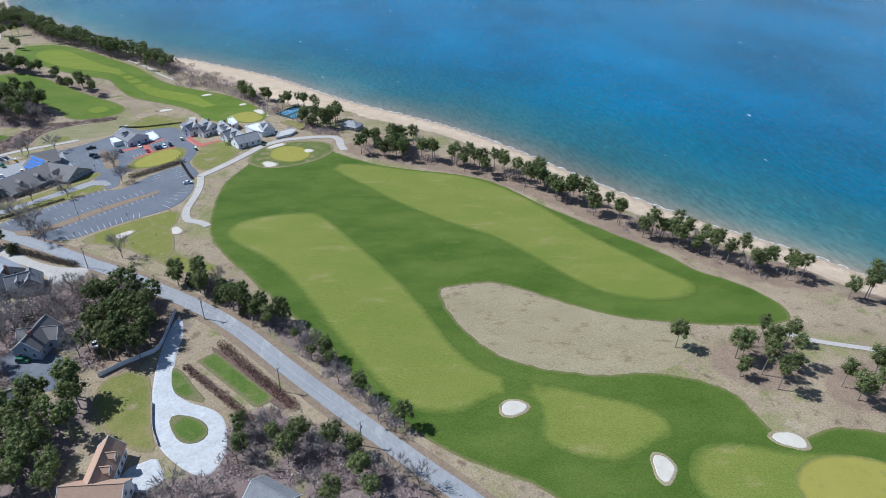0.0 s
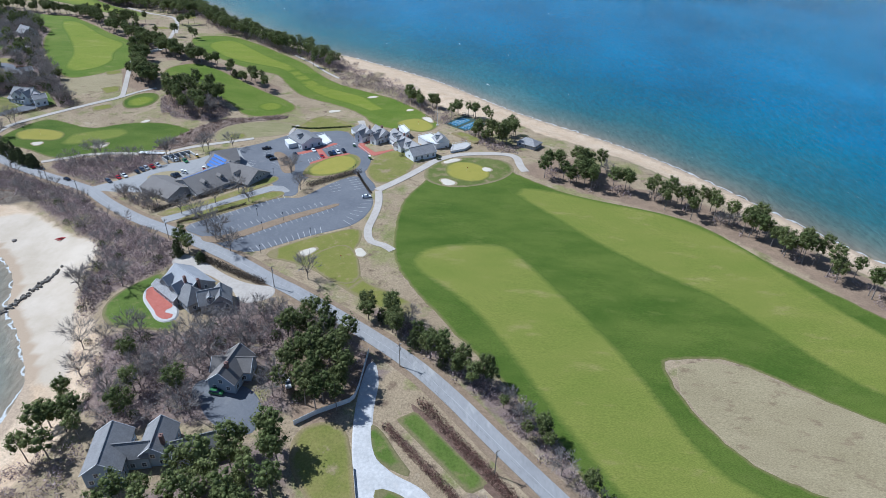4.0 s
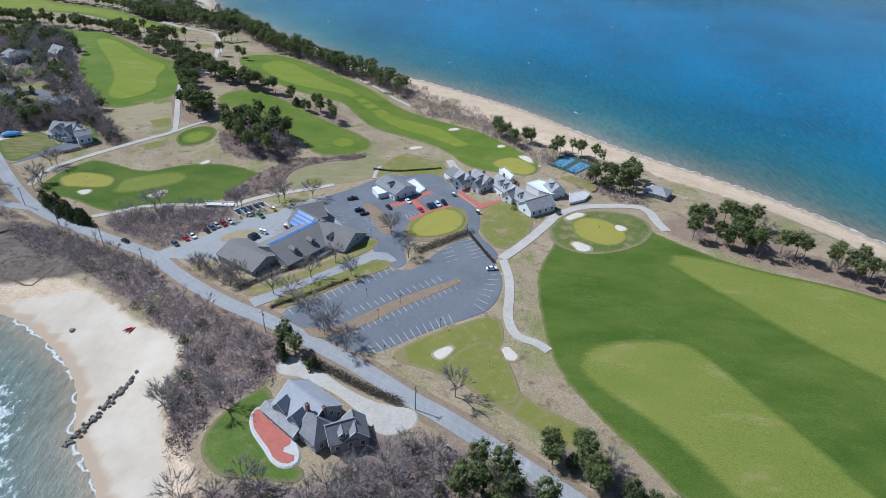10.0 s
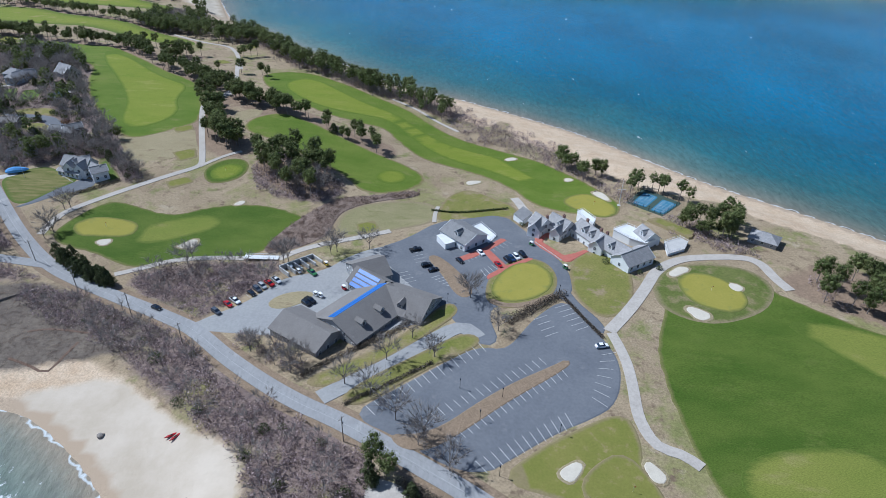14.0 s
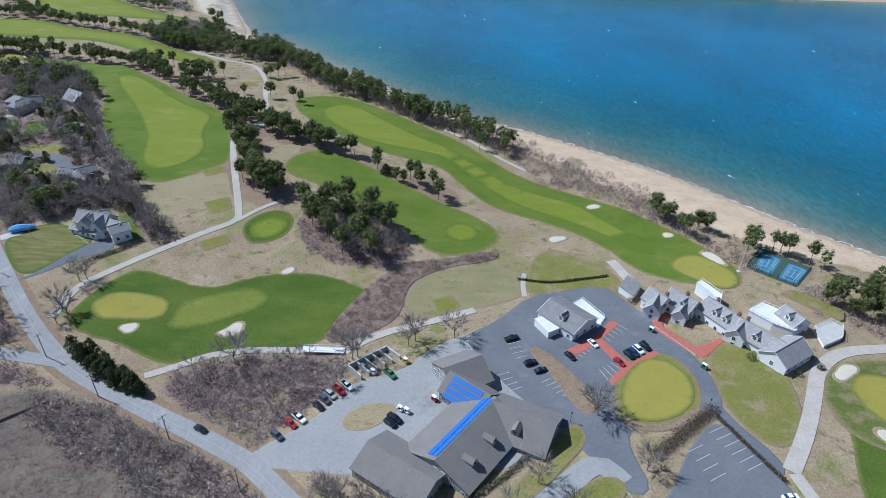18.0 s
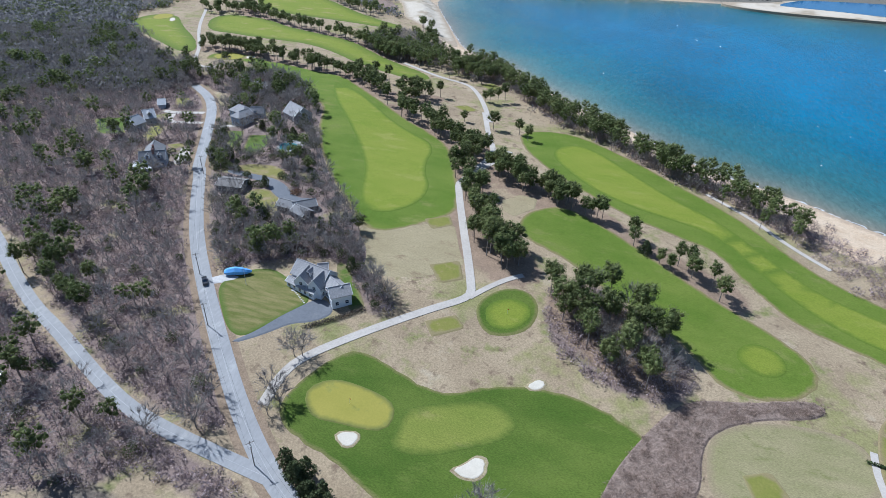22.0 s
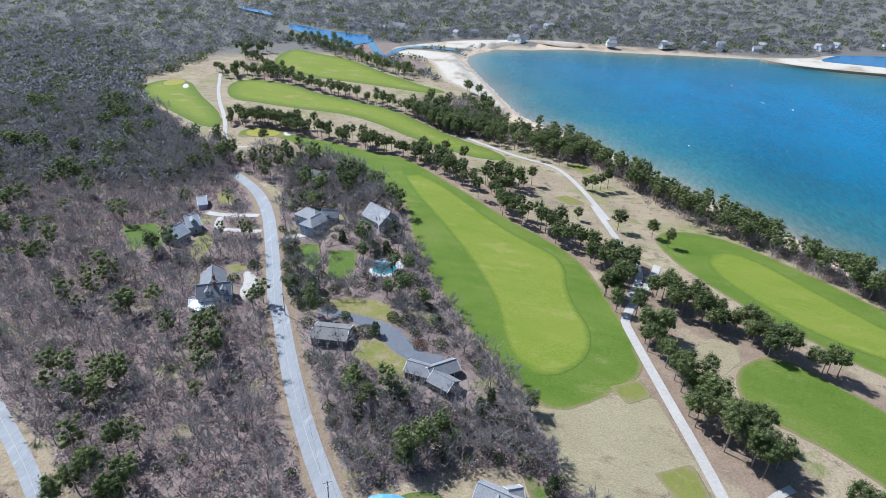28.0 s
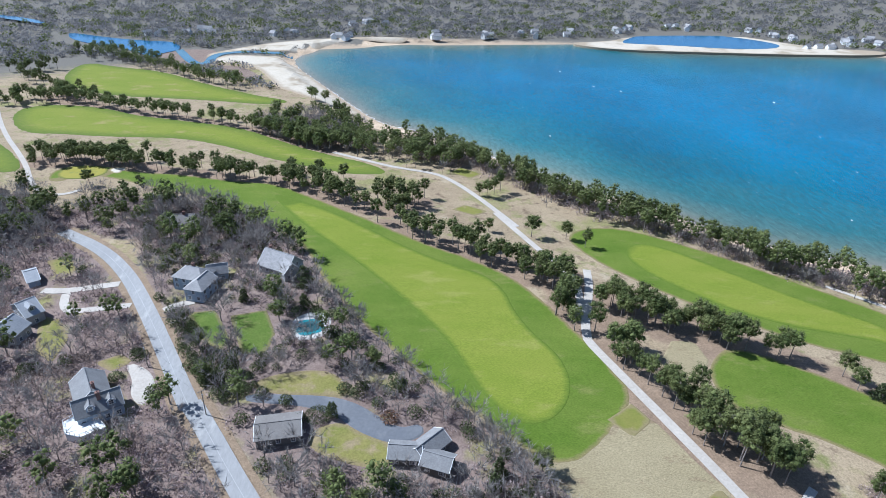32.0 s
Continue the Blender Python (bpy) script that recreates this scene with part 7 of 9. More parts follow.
M["glass"] = surf("dark_window_glass", (0.015, 0.025, 0.045), (0.03, 0.045, 0.07), 0.5, rough=0.06, grain=0.1, spec=0.8)
M["brick"] = surf("red_chimney_brick", (0.19, 0.115, 0.095), (0.25, 0.155, 0.13), 1.0, fine=4.0, grain=0.25)
M["concrete"] = surf("pale_concrete", (0.46, 0.45, 0.43), (0.54, 0.53, 0.50), 0.4, fine=2.0, grain=0.15)
M["timber"] = surf("weathered_timber", (0.20, 0.175, 0.15), (0.28, 0.25, 0.22), 0.6, fine=3.0, grain=0.3)
# cell blue lightened to stand for the reflected sky
M["solar"] = surf("blue_solar_cells", (0.035, 0.13, 0.42), (0.05, 0.17, 0.50), 0.8, rough=0.2, grain=0.1, spec=0.6)
M["tyre"] = surf("black_rubber", (0.02, 0.02, 0.02), (0.03, 0.03, 0.03), 2.0, grain=0.1)
M["steel"] = surf("grey_steel", (0.35, 0.36, 0.37), (0.45, 0.46, 0.47), 1.0, rough=0.35, metal=0.8, grain=0.1)
M["roof_white"] = surf("white_flat_roof", (0.62, 0.62, 0.61), (0.70, 0.70, 0.68), 0.4, fine=1.8, grain=0.1)

WINDOW = mesh_from("window", *merge([solid(1.40, 0.10, 0.12), solid(1.40, 0.10, 0.12, (0, 0, 1.58)), solid(0.12, 0.10, 1.46, (-0.64, 0, 0.12)), solid(0.12, 0.10, 1.46, (0.64, 0, 0.12)), solid(0.05, 0.08, 1.46, (0, 0, 0.12)), solid(1.16, 0.08, 0.05, (0, 0, 0.82))]), [M["trim"]])
PANE = mesh_from("pane", *solid(1.19, 0.05, 1.48, (0, 0, 0.11)), [M["glass"]])
PANEL = mesh_from("solar_panel", *solid(1.0, 1.6, 0.05, bevel=0.03), [M["solar"]])


def window(house, m):
    w = shared("window", WINDOW, house, m)
    shared("pane", PANE, w, Matrix.Identity(4))


def house(name, blocks, walls, roof, label, category="house", windows=True, chimneys=(), dormers=(), trim=True, gap=3.0):
    """A house of one or more roofed blocks: walls, roof slopes, white rakes, windows, chimneys, dormers."""
    x0, y0 = blocks[0][:2]
    z0 = min(height(np.array([b[:2] for b in blocks])))
    e = thing(name, (x0, y0, z0), label, category)
    roofs = roof if isinstance(roof, list) else [roof] * len(blocks)
    for (bx, by, ln, wd, ang, ze, zr, ends), cover in zip(blocks, roofs):
        m = pose(bx - x0, by - y0, 0, 0, 0, ang)
        block(e, m, ln, wd, ze, zr, ends, walls, cover, windows, trim, gap)
        c, s = math.cos(radians(ang)), math.sin(radians(ang))
        k = np.array([(-ln / 2 - 2, -wd / 2 - 2), (ln / 2 + 2, -wd / 2 - 2), (ln / 2 + 2, wd / 2 + 2), (-ln / 2 - 2, wd / 2 + 2)])
        mark(np.stack([k[:, 0] * c - k[:, 1] * s + bx, k[:, 0] * s + k[:, 1] * c + by], 1))
    for i, dx, dy in chimneys:
        bx, by, ln, wd, ang, ze, zr, ends = blocks[i]
        m = pose(bx - x0, by - y0, 0, 0, 0, ang) @ Matrix.Translation((dx * ln / 2, dy * wd / 2, 0))
        ch = child("chimney", moved(merge([solid(1.1, 0.9, zr + 1.3, bevel=0.04), solid(1.3, 1.1, 0.2, (0, 0, zr + 1.3), 0.04)]), m), M["brick"], e, "red brick chimney")
        child("flue", moved(tube((0, 0, zr + 1.5), (0, 0, zr + 1.9), 0.2, 0.17), m), M["brick"], ch)
    for i, dx, side in dormers:
        bx, by, ln, wd, ang, ze, zr, ends = blocks[i]
        rise = (zr - ze) / (wd / 2)
        yy = wd * 0.30
        zb = zr - rise * (yy + 1.0)
        m = pose(bx - x0, by - y0, 0, 0, 0, ang) @ Matrix.Translation((dx * ln / 2, side * (yy - 0.6), 0)) @ pose(0, 0, 0, 0, 0, 90)
        block(e, m, 3.4, 2.3, zb + 1.5, zb + 2.5, "gg", walls, roofs[i], False, trim, 9, base=zb - 0.3)
        window(e, m @ Matrix.Translation((side * 1.72, 0, zb + 0.1)) @ pose(0, 0, 0, 0, 0, 90))
    return e


def block(e, m, ln, wd, ze, zr, ends, walls, roof, windows, trim, gap, base=-1.2):
    x, y = ln / 2, wd / 2
    over = 0.45 if ln > 4 else 0.2
    rise = (zr - ze) / y
    inset = [y * 0.9 if k == "h" else 0.0 for k in ends]
    v = [(-x, -y, base), (x, -y, base), (x, y, base), (-x, y, base), (-x, -y, ze), (x, -y, ze), (x, y, ze), (-x, y, ze), (-x + inset[0], 0, zr - 0.1), (x - inset[1], 0, zr - 0.1)]
    f = [(0, 1, 5, 4), (2, 3, 7, 6), (1, 2, 6, 9, 5) if not inset[1] else (1, 2, 6, 5), (3, 0, 4, 8, 7) if not inset[0] else (3, 0, 4, 7)]
    child("wall", moved((np.array(v, float), f), m), walls, e)
    eo, zo = y + over, ze - over * rise + 0.14
    ro = [-x - over, x + over]
    tops = []
    for s in (-1, 1):
        r0, r1 = (ro[0] if not inset[0] else -x + inset[0]), (ro[1] if not inset[1] else x - inset[1])
        tops.append([(ro[0], s * eo, zo), (ro[1], s * eo, zo), (r1, 0, zr + 0.14), (r0, 0, zr + 0.14)][:: -s])
    for k, s in ((0, -1), (1, 1)):
        if inset[k]:
            tops.append([(ro[k], -eo, zo), (ro[k], eo, zo), ((-x + inset[0]) if s < 0 else (x - inset[1]), 0, zr + 0.14)][:: s])
    for t in tops:
        child("roof_slope", moved(plate(t, 0.2), m), roof, e)
    if trim:
        child("ridge_cap", moved(solid(ln - inset[0] - inset[1] + (2 * over if not any(inset) else 0), 0.3, 0.14, ((inset[0] - inset[1]) / 2, 0, zr + 0.12)), m), roof, e)
        for k, s in ((0, -1), (1, 1)):
            if not inset[k]:
                a = [np.array((s * (x + over + 0.03), -eo, zo)), np.array((s * (x + over + 0.03), 0, zr + 0.14)), np.array((s * (x + over + 0.03), eo, zo))]
                child("rake_board", moved(merge([limb(a[0], a[1], 0.09, 0.09, 4), limb(a[1], a[2], 0.09, 0.09, 4)]), m), M["trim"], e)
    if windows:
        for s in (-1, 1):
            n = int((ln - 1.6) / gap)
            for lev in ([0.9] + ([3.4] if ze > 5 else [])):
                for i in range(n):
                    px = -x + ln * (i + 0.5) / n
                    window(e, m @ Matrix.Translation((px, s * (y + 0.03), lev)))
        for k, s in ((0, -1), (1, 1)):
            n = max(1, int((wd - 2) / gap))
            for lev in ([0.9] + ([3.4] if (ze > 5 or (zr > 7.4 and not inset[k])) else [])):
                q = n if lev < 2 else max(1, n - 1)
                for i in range(q):
                    py = (-y + wd * (i + 0.5) / q) * (1 if lev < 2 else 0.6)
                    window(e, m @ Matrix.Translation((s * (x + 0.03), py, lev)) @ pose(0, 0, 0, 0, 0, 90))


def flat_box(name, outline, high, mat, roof_mat, label, category, rail=False):
    """A low flat-roofed box or deck on any outline."""
    o = np.array(outline, float)
    c = o.mean(0)
    z = min(height(o))
    e = thing(name, (c[0], c[1], z), label, category)
    mark(o)
    q = o - c
    if np.sum(q[:, 0] * np.roll(q[:, 1], -1) - np.roll(q[:, 0], -1) * q[:, 1]) < 0:
        q = q[::-1]
    child("wall", plate([(x, y, high) for x, y in q], high + 1.0), mat, e)
    child("roof_slab", plate([(x * 1.04, y * 1.04, high + 0.18) for x, y in q], 0.16), roof_mat, e)
    if rail:
        for a, b in zip(q, np.roll(q, -1, 0)):
            n = max(2, int(np.hypot(*(b - a)) / 1.5))
            child("rail", merge([tube((*a, high + 1.1), (*b, high + 1.1), 0.06, 0.06, 5)]), M["trim"], e)
            for i in range(n):
                p = a + (b - a) * i / n
                child("baluster_post", solid(0.12, 0.12, 1.0, (p[0], p[1], high + 0.18)), M["trim"], e)
    return e


barn = house("maintenance_barn", BARN_BLOCKS, M["grey_wall"], M["roof_brown"], "long maintenance barn with grey-brown shingle roofs and solar panels", "barn", dormers=((0, -0.5, -1), (0, 0.15, -1), (1, 0.0, -1)), trim=False)
for (i, side, rows, cols, start) in ((0, 1, 2, 26, 0.0), (4, -1, 4, 11, 0.0)):
    bx, by, ln, wd, ang, ze, zr, ends = BARN_BLOCKS[i]
    rise = (zr - ze) / (wd / 2)
    m = pose(bx - BARN_BLOCKS[0][0], by - BARN_BLOCKS[0][1], 0, 0, 0, ang)
    for r in range(rows):
        for c in range(cols):
            y = 1.1 + r * 1.65
            px = (c - (cols - 1) / 2) * 1.04
            shared("solar_panel", PANEL, barn, m @ Matrix.Translation((px, side * y, zr + 0.26 - rise * y)) @ pose(0, 0, 0, -side * math.degrees(math.atan(rise)), 0, 0), "blue solar panel" if r == c == 0 else "")
house("golf_shop", SHOP_BLOCKS, M["white_wall"], M["roof_dark"], "white gabled golf shop with a weathered roof", "shop", dormers=((0, 0.1, -1),))
flat_box("shop_annex", SHOP_ANNEX, 3.2, M["white_wall"], M["roof_white"], "flat-roofed white annex beside the shop", "annex")
flat_box("shop_deck", SHOP_DECK, 1.0, M["white_wall"], M["roof_white"], "white railed deck behind the shop", "deck", rail=True)
house("clubhouse", CLUB_BLOCKS, M["white_wall"], M["roof_cedar"], "long white clubhouse with many weathered cedar gables and brick chimneys", "clubhouse",
      chimneys=((1, 0.2, 0.05), (2, -0.5, 0.1), (2, 0.8, 0.05), (4, -0.75, 0.1), (0, 0.8, 0.2)), dormers=((1, 0.35, -1), (2, -0.1, -1), (2, 0.5, -1), (4, 0.0, -1), (8, 0.1, -1)))
flat_box("club_terrace", CLUB_TERRACE2, 4.6, M["white_wall"], M["roof_white"], "small white flat roof between clubhouse gables", "terrace", rail=True)
flat_box("club_terrace", CLUB_TERRACE, 4.2, M["white_wall"], M["roof_white"], "white roof terrace of the clubhouse", "terrace", rail=True)
flat_box("club_deck", CLUB_DECK, 1.6, M["white_wall"], M["paver"], "pale raised deck beside the clubhouse", "deck", rail=True)
flat_box("club_wing", CLUB_WING, 3.4, M["white_wall"], M["roof_dark"], "low clubhouse wing with a dark flat roof", "wing")
patch("walled_lawn", CLUB_GARDEN, M["lawn"], 0.9, "raised walled lawn beside the clubhouse", "lawn", 4, times=0)
house("shore_house", RED_BLOCKS, M["grey_wall"], [M["roof_slate"], M["roof_dark"], M["roof_dark"], M["roof_dark"], M["roof_slate"], M["roof_slate"], M["roof_cedar"]], "large grey shingled shore house with a brick terrace", chimneys=((0, 0.6, -0.5), (1, -0.3, 0.7)), dormers=((2, 0.0, -1),), gap=2.4)
house("white_house", WHITE_BLOCKS, M["white_wall"], M["roof_cedar"], "white gabled house with weathered shingle roofs", dormers=((0, 0.02, -1),), gap=2.2)
flat_box("pergola", PERGOLA, 2.6, M["trim"], M["trim"], "white pergola beside the white house", "pergola")
house("deck_house", DECKH_BLOCKS, M["blue_wall"], M["roof_dark"], "grey house with a dark shingle roof and white deck", chimneys=((1, 0.1, -0.3), (0, 0.7, 0.2)), dormers=((1, -0.35, -1), (1, 0.55, -1)), gap=2.2)
flat_box("white_deck", HOUSE_DECK, 2.6, M["white_wall"], M["roof_white"], "white raised deck with railings", "deck", rail=True)
house("wood_house", WESTH_BLOCKS, M["grey_wall"], M["roof_slate"], "grey shingled house among bare trees", dormers=((0, 0.0, -1),), gap=2.4)
house("garage", WESTG_BLOCKS, M["blue_wall"], M["roof_slate"], "small garage with three pale doors", "garage")
house("hip_house", HIPH_BLOCKS, M["blue_wall"], M["roof_cedar"], "blue-grey house with pale hipped roofs", chimneys=((0, 0.0, 0.1),), gap=2.4)
house("fairway_house", EASTW_BLOCKS, M["grey_wall"], M["roof_cedar"], "grey gabled house with a broad pale roof", chimneys=((0, -0.7, 0.1),), gap=2.4)
house("far_house", NORTHH_BLOCKS, M["grey_wall"], M["roof_brown"], "small grey-roofed house at the wood's edge", chimneys=((0, 0.1, 0.0),))
house("cottage", COTTAGE_BLOCKS, M["dark_wall"], M["roof_brown"], "low cottage with a plain brown-grey roof", "cottage")
house("low_house", RANCH_BLOCKS, M["dark_wall"], M["roof_dark"], "low single-storey house with grey angled roofs")
house("tan_roof_house", TILE_BLOCKS, M["white_wall"], M["roof_tan"], "white house with a tan shingle roof", dormers=((0, -0.3, 1), (0, 0.35, 1)), gap=2.4)
house("grey_roof_house", GREYH_BLOCKS, M["white_wall"], M["roof_dark"], "house with a plain grey roof beside the road")
house("gabled_house", GABLEH_BLOCKS, M["blue_wall"], M["roof_brown"], "pale blue gabled house with a white porch", chimneys=((0, 0.5, 0.2),))
house("pine_house", BIGH_BLOCKS, M["blue_wall"], M["roof_dark"], "large pale blue house among dark pines", chimneys=((2, 0.5, 0.6),), gap=2.4)
house("beach_house", GAZEBO_BLOCKS, M["grey_wall"], M["roof_cedar"], "hip-roofed beach house among shore pines", "beach house")

# ---- vehicles
PAINT = {"black": (0.012, 0.013, 0.016), "grey": (0.07, 0.08, 0.10), "silver": (0.38, 0.39, 0.40), "red": (0.36, 0.012, 0.016), "white": (0.74, 0.74, 0.74),
         "blue": (0.02, 0.045, 0.11), "green": (0.05, 0.16, 0.06), "yellow": (0.55, 0.36, 0.03)}
for k, c in PAINT.items():
    M["paint_" + k] = surf("car_paint_" + k, c, tuple(v * 1.1 for v in c), 1.0, rough=0.25, grain=0.04, spec=0.6)
M["lamp_red"] = surf("tail_lamp", (0.3, 0.01, 0.01), (0.35, 0.02, 0.02), 2.0, rough=0.2)
M["lamp_clear"] = surf("head_lamp", (0.6, 0.6, 0.58), (0.65, 0.65, 0.63), 2.0, rough=0.15)


def loft(rows):
    """Body through rectangular stations: x, low, high, half width low, half width high."""
    v, f = [], []
    for x, lo, hi, wl, wh in rows:
        mid = lo + (hi - lo) * 0.55
        v += [(x, -wl, lo), (x, wl, lo), (x, wl * 1.02, mid), (x, wh, hi), (x, -wh, hi), (x, -wl * 1.02, mid)]
    for k in range(len(rows) - 1):
        f += [(k * 6 + i, k * 6 + (i + 1) % 6, k * 6 + 6 + (i + 1) % 6, k * 6 + 6 + i) for i in range(6)]
    n = len(rows) * 6
    return np.array(v, float), f + [(0, 1, 2, 3, 4, 5)[::-1], tuple(range(n - 6, n))]


WHEEL = mesh_from("wheel", *tube((0, -0.11, 0), (0, 0.11, 0), 0.34, 0.34, 12), [M["tyre"]])
RIM = mesh_from("rim", *tube((0, -0.125, 0), (0, 0.125, 0), 0.2, 0.2, 8), [M["steel"]])
BODY = {
    "sedan": ([(-2.3, 0.35, 0.75, 0.75, 0.65), (-2.1, 0.28, 0.95, 0.86, 0.78), (-1.2, 0.28, 1.0, 0.9, 0.82), (0.8, 0.28, 0.98, 0.9, 0.82), (2.0, 0.28, 0.85, 0.86, 0.75), (2.3, 0.35, 0.65, 0.72, 0.6)],
              [(-1.7, 0.95, 1.0, 0.78, 0.74), (-1.0, 0.95, 1.42, 0.8, 0.62), (0.3, 0.95, 1.44, 0.8, 0.62), (1.1, 0.95, 1.0, 0.78, 0.74)], (-1.02, 0.32, 1.43)),
    "suv": ([(-2.3, 0.4, 0.95, 0.8, 0.72), (-2.15, 0.32, 1.1, 0.9, 0.82), (-1.0, 0.32, 1.12, 0.93, 0.86), (0.9, 0.32, 1.1, 0.93, 0.86), (2.0, 0.32, 1.0, 0.9, 0.8), (2.3, 0.4, 0.8, 0.76, 0.66)],
            [(-2.1, 1.08, 1.15, 0.84, 0.8), (-1.8, 1.08, 1.68, 0.85, 0.7), (0.4, 1.08, 1.72, 0.85, 0.7), (1.2, 1.08, 1.14, 0.84, 0.8)], (-1.82, 0.42, 1.70)),
    "pickup": ([(-2.7, 0.5, 1.0, 0.86, 0.84), (-2.6, 0.42, 1.08, 0.92, 0.9), (-0.6, 0.42, 1.08, 0.94, 0.9), (1.2, 0.42, 1.1, 0.94, 0.88), (2.4, 0.42, 1.02, 0.92, 0.84), (2.7, 0.5, 0.85, 0.8, 0.72)],
               [(-0.75, 1.06, 1.14, 0.86, 0.82), (-0.6, 1.06, 1.74, 0.86, 0.72), (0.7, 1.06, 1.76, 0.86, 0.72), (1.4, 1.06, 1.12, 0.86, 0.82)], (-0.62, 0.72, 1.75)),
}
CAR_WORDS = {"sedan": "low saloon car", "suv": "tall estate car", "pickup": "pickup truck with an open bed", "cart": "small open golf cart"}


def vehicle(x, y, turn, kind, colour):
    words = colour + " " + CAR_WORDS[kind] + " standing on the asphalt"
    e = thing("golf_cart" if kind == "cart" else "pickup_truck" if kind == "pickup" else "car", (x, y, spot((x, y)) + 0.19), words, "golf cart" if kind == "cart" else "car", "parked vehicles", turn)
    p = M["paint_" + colour]
    if kind == "cart":
        child("body", merge([solid(2.2, 1.1, 0.35, (0, 0, 0.25), 0.1), solid(0.6, 1.1, 0.45, (0.8, 0, 0.55), 0.12), solid(0.8, 1.1, 0.3, (-0.9, 0, 0.55), 0.1)]), p, e)
        child("seat", merge([solid(0.5, 1.0, 0.25, (-0.2, 0, 0.6), 0.05), solid(0.12, 1.0, 0.5, (-0.45, 0, 0.85), 0.03)]), M["tyre"], e)
        child("canopy", solid(1.7, 1.15, 0.08, (-0.1, 0, 1.75), 0.05), M["trim"], e)
        for sx in (-0.75, 0.6):
            for sy in (-0.5, 0.5):
                child("canopy_post", solid(0.05, 0.05, 1.2, (sx, sy, 0.55)), M["steel"], e)
        wheels = [(-0.75, 0.5), (0.8, 0.5), (-0.75, -0.5), (0.8, -0.5)]
    else:
        b, g, roof = BODY[kind]
        child("body", loft(b), p, e)
        child("glasshouse", loft(g), M["glass"], e)
        child("roof", solid(roof[1] - roof[0], 1.32, 0.06, ((roof[0] + roof[1]) / 2, 0, roof[2]), 0.04), p, e)
        if kind == "pickup":
            child("truck_bed", solid(1.7, 1.5, 0.03, (-1.65, 0, 1.06)), M["tyre"], e, "dark open cargo bed")
        end = b[-1][0]
        for sy in (-0.55, 0.55):
            child("headlight", solid(0.08, 0.35, 0.14, (end - 0.06, sy, 0.62), 0.02), M["lamp_clear"], e)
            child("tail_light", solid(0.08, 0.3, 0.16, (b[0][0] + 0.06, sy, 0.72), 0.02), M["lamp_red"], e)
        k = 1.45 if kind != "pickup" else 1.75
        wheels = [(-k, 0.84), (k, 0.84), (-k, -0.84), (k, -0.84)]
    for wx, wy in wheels:
        s = 0.7 if kind == "cart" else 1.0
        w = shared("wheel", WHEEL, e, Matrix.Translation((wx, wy, 0.34 * s)) @ Matrix.Scale(s, 4))
        shared("rim", RIM, w, Matrix.Identity(4))
    return e


for row in (CARS_A, CARS_B):
    for c in row:
        vehicle(*c)

# ---- poles, lamps, fences, walls, hedges
def utility_pole(x, y, turn):
    e = thing("utility_pole", (x, y, spot((x, y))), "tall grey wooden utility pole with a crossarm", "utility pole", "roadside utility poles", turn)
    child("pole", tube((0, 0, -0.3), (0, 0, 10.2), 0.17, 0.11, 8), M["timber"], e)
    arm = child("crossarm", solid(0.12, 2.4, 0.14, (0, 0, 9.4)), M["timber"], e)
    for s in (-1.05, -0.45, 0.45, 1.05):
        child("insulator", tube((0, s, 9.54), (0, s, 9.75), 0.06, 0.04, 6), M["concrete"], arm)
    child("transformer", tube((0.32, 0, 7.6), (0.32, 0, 8.5), 0.24, 0.24, 10), M["steel"], e, "grey transformer can")


done = []
for x, y in POLES:
    if all((x - a) ** 2 + (y - b) ** 2 > 100 for a, b in done):
        done.append((x, y))
done.sort(key=lambda p: p[0])
for i, (x, y) in enumerate(done):
    a, b = done[max(0, i - 1)], done[min(len(done) - 1, i + 1)]
    utility_pole(x, y, math.degrees(math.atan2(b[1] - a[1], b[0] - a[0])))
for a, b in zip(done[:-1], done[1:]):
    if math.hypot(b[0] - a[0], b[1] - a[1]) < 95:
        za, zb = spot(a) + 9.7, spot(b) + 9.7
        nx, ny = -(b[1] - a[1]), b[0] - a[0]
        q = math.hypot(nx, ny)
        line = thing("power_line", (a[0], a[1], za), "thin dark power lines sagging between poles", "power line", "overhead wires")
        for off in (-1.05, 1.05):
            pts = [((b[0] - a[0]) * t + nx / q * off, (b[1] - a[1]) * t + ny / q * off, (zb - za) * t - 4 * 1.2 * t * (1 - t)) for t in np.linspace(0, 1, 9)]
            v = np.array([(p[0] + dx, p[1] + dy, p[2] + dz) for p in pts for dx, dy, dz in ((0.022, 0, 0), (-0.011, 0.019, 0), (-0.011, -0.019, 0.02))])
            child("wire", (v, [(3 * i + k, 3 * i + (k + 1) % 3, 3 * i + 3 + (k + 1) % 3, 3 * i + 3 + k) for i in range(8) for k in range(3)]), M["tyre"], line)
for x, y in LAMPS:
    e = thing("lamp_post", (x, y, spot((x, y)) + 0.1), "slim black lamp post with a lantern", "lamp post", "parking lot lamps")
    child("post", tube((0, 0, -0.2), (0, 0, 3.6), 0.07, 0.05, 8), M["tyre"], e)
    child("lantern", merge([solid(0.34, 0.34, 0.45, (0, 0, 3.6), 0.05), solid(0.42, 0.42, 0.1, (0, 0, 4.05), 0.05)]), M["glass"], e)


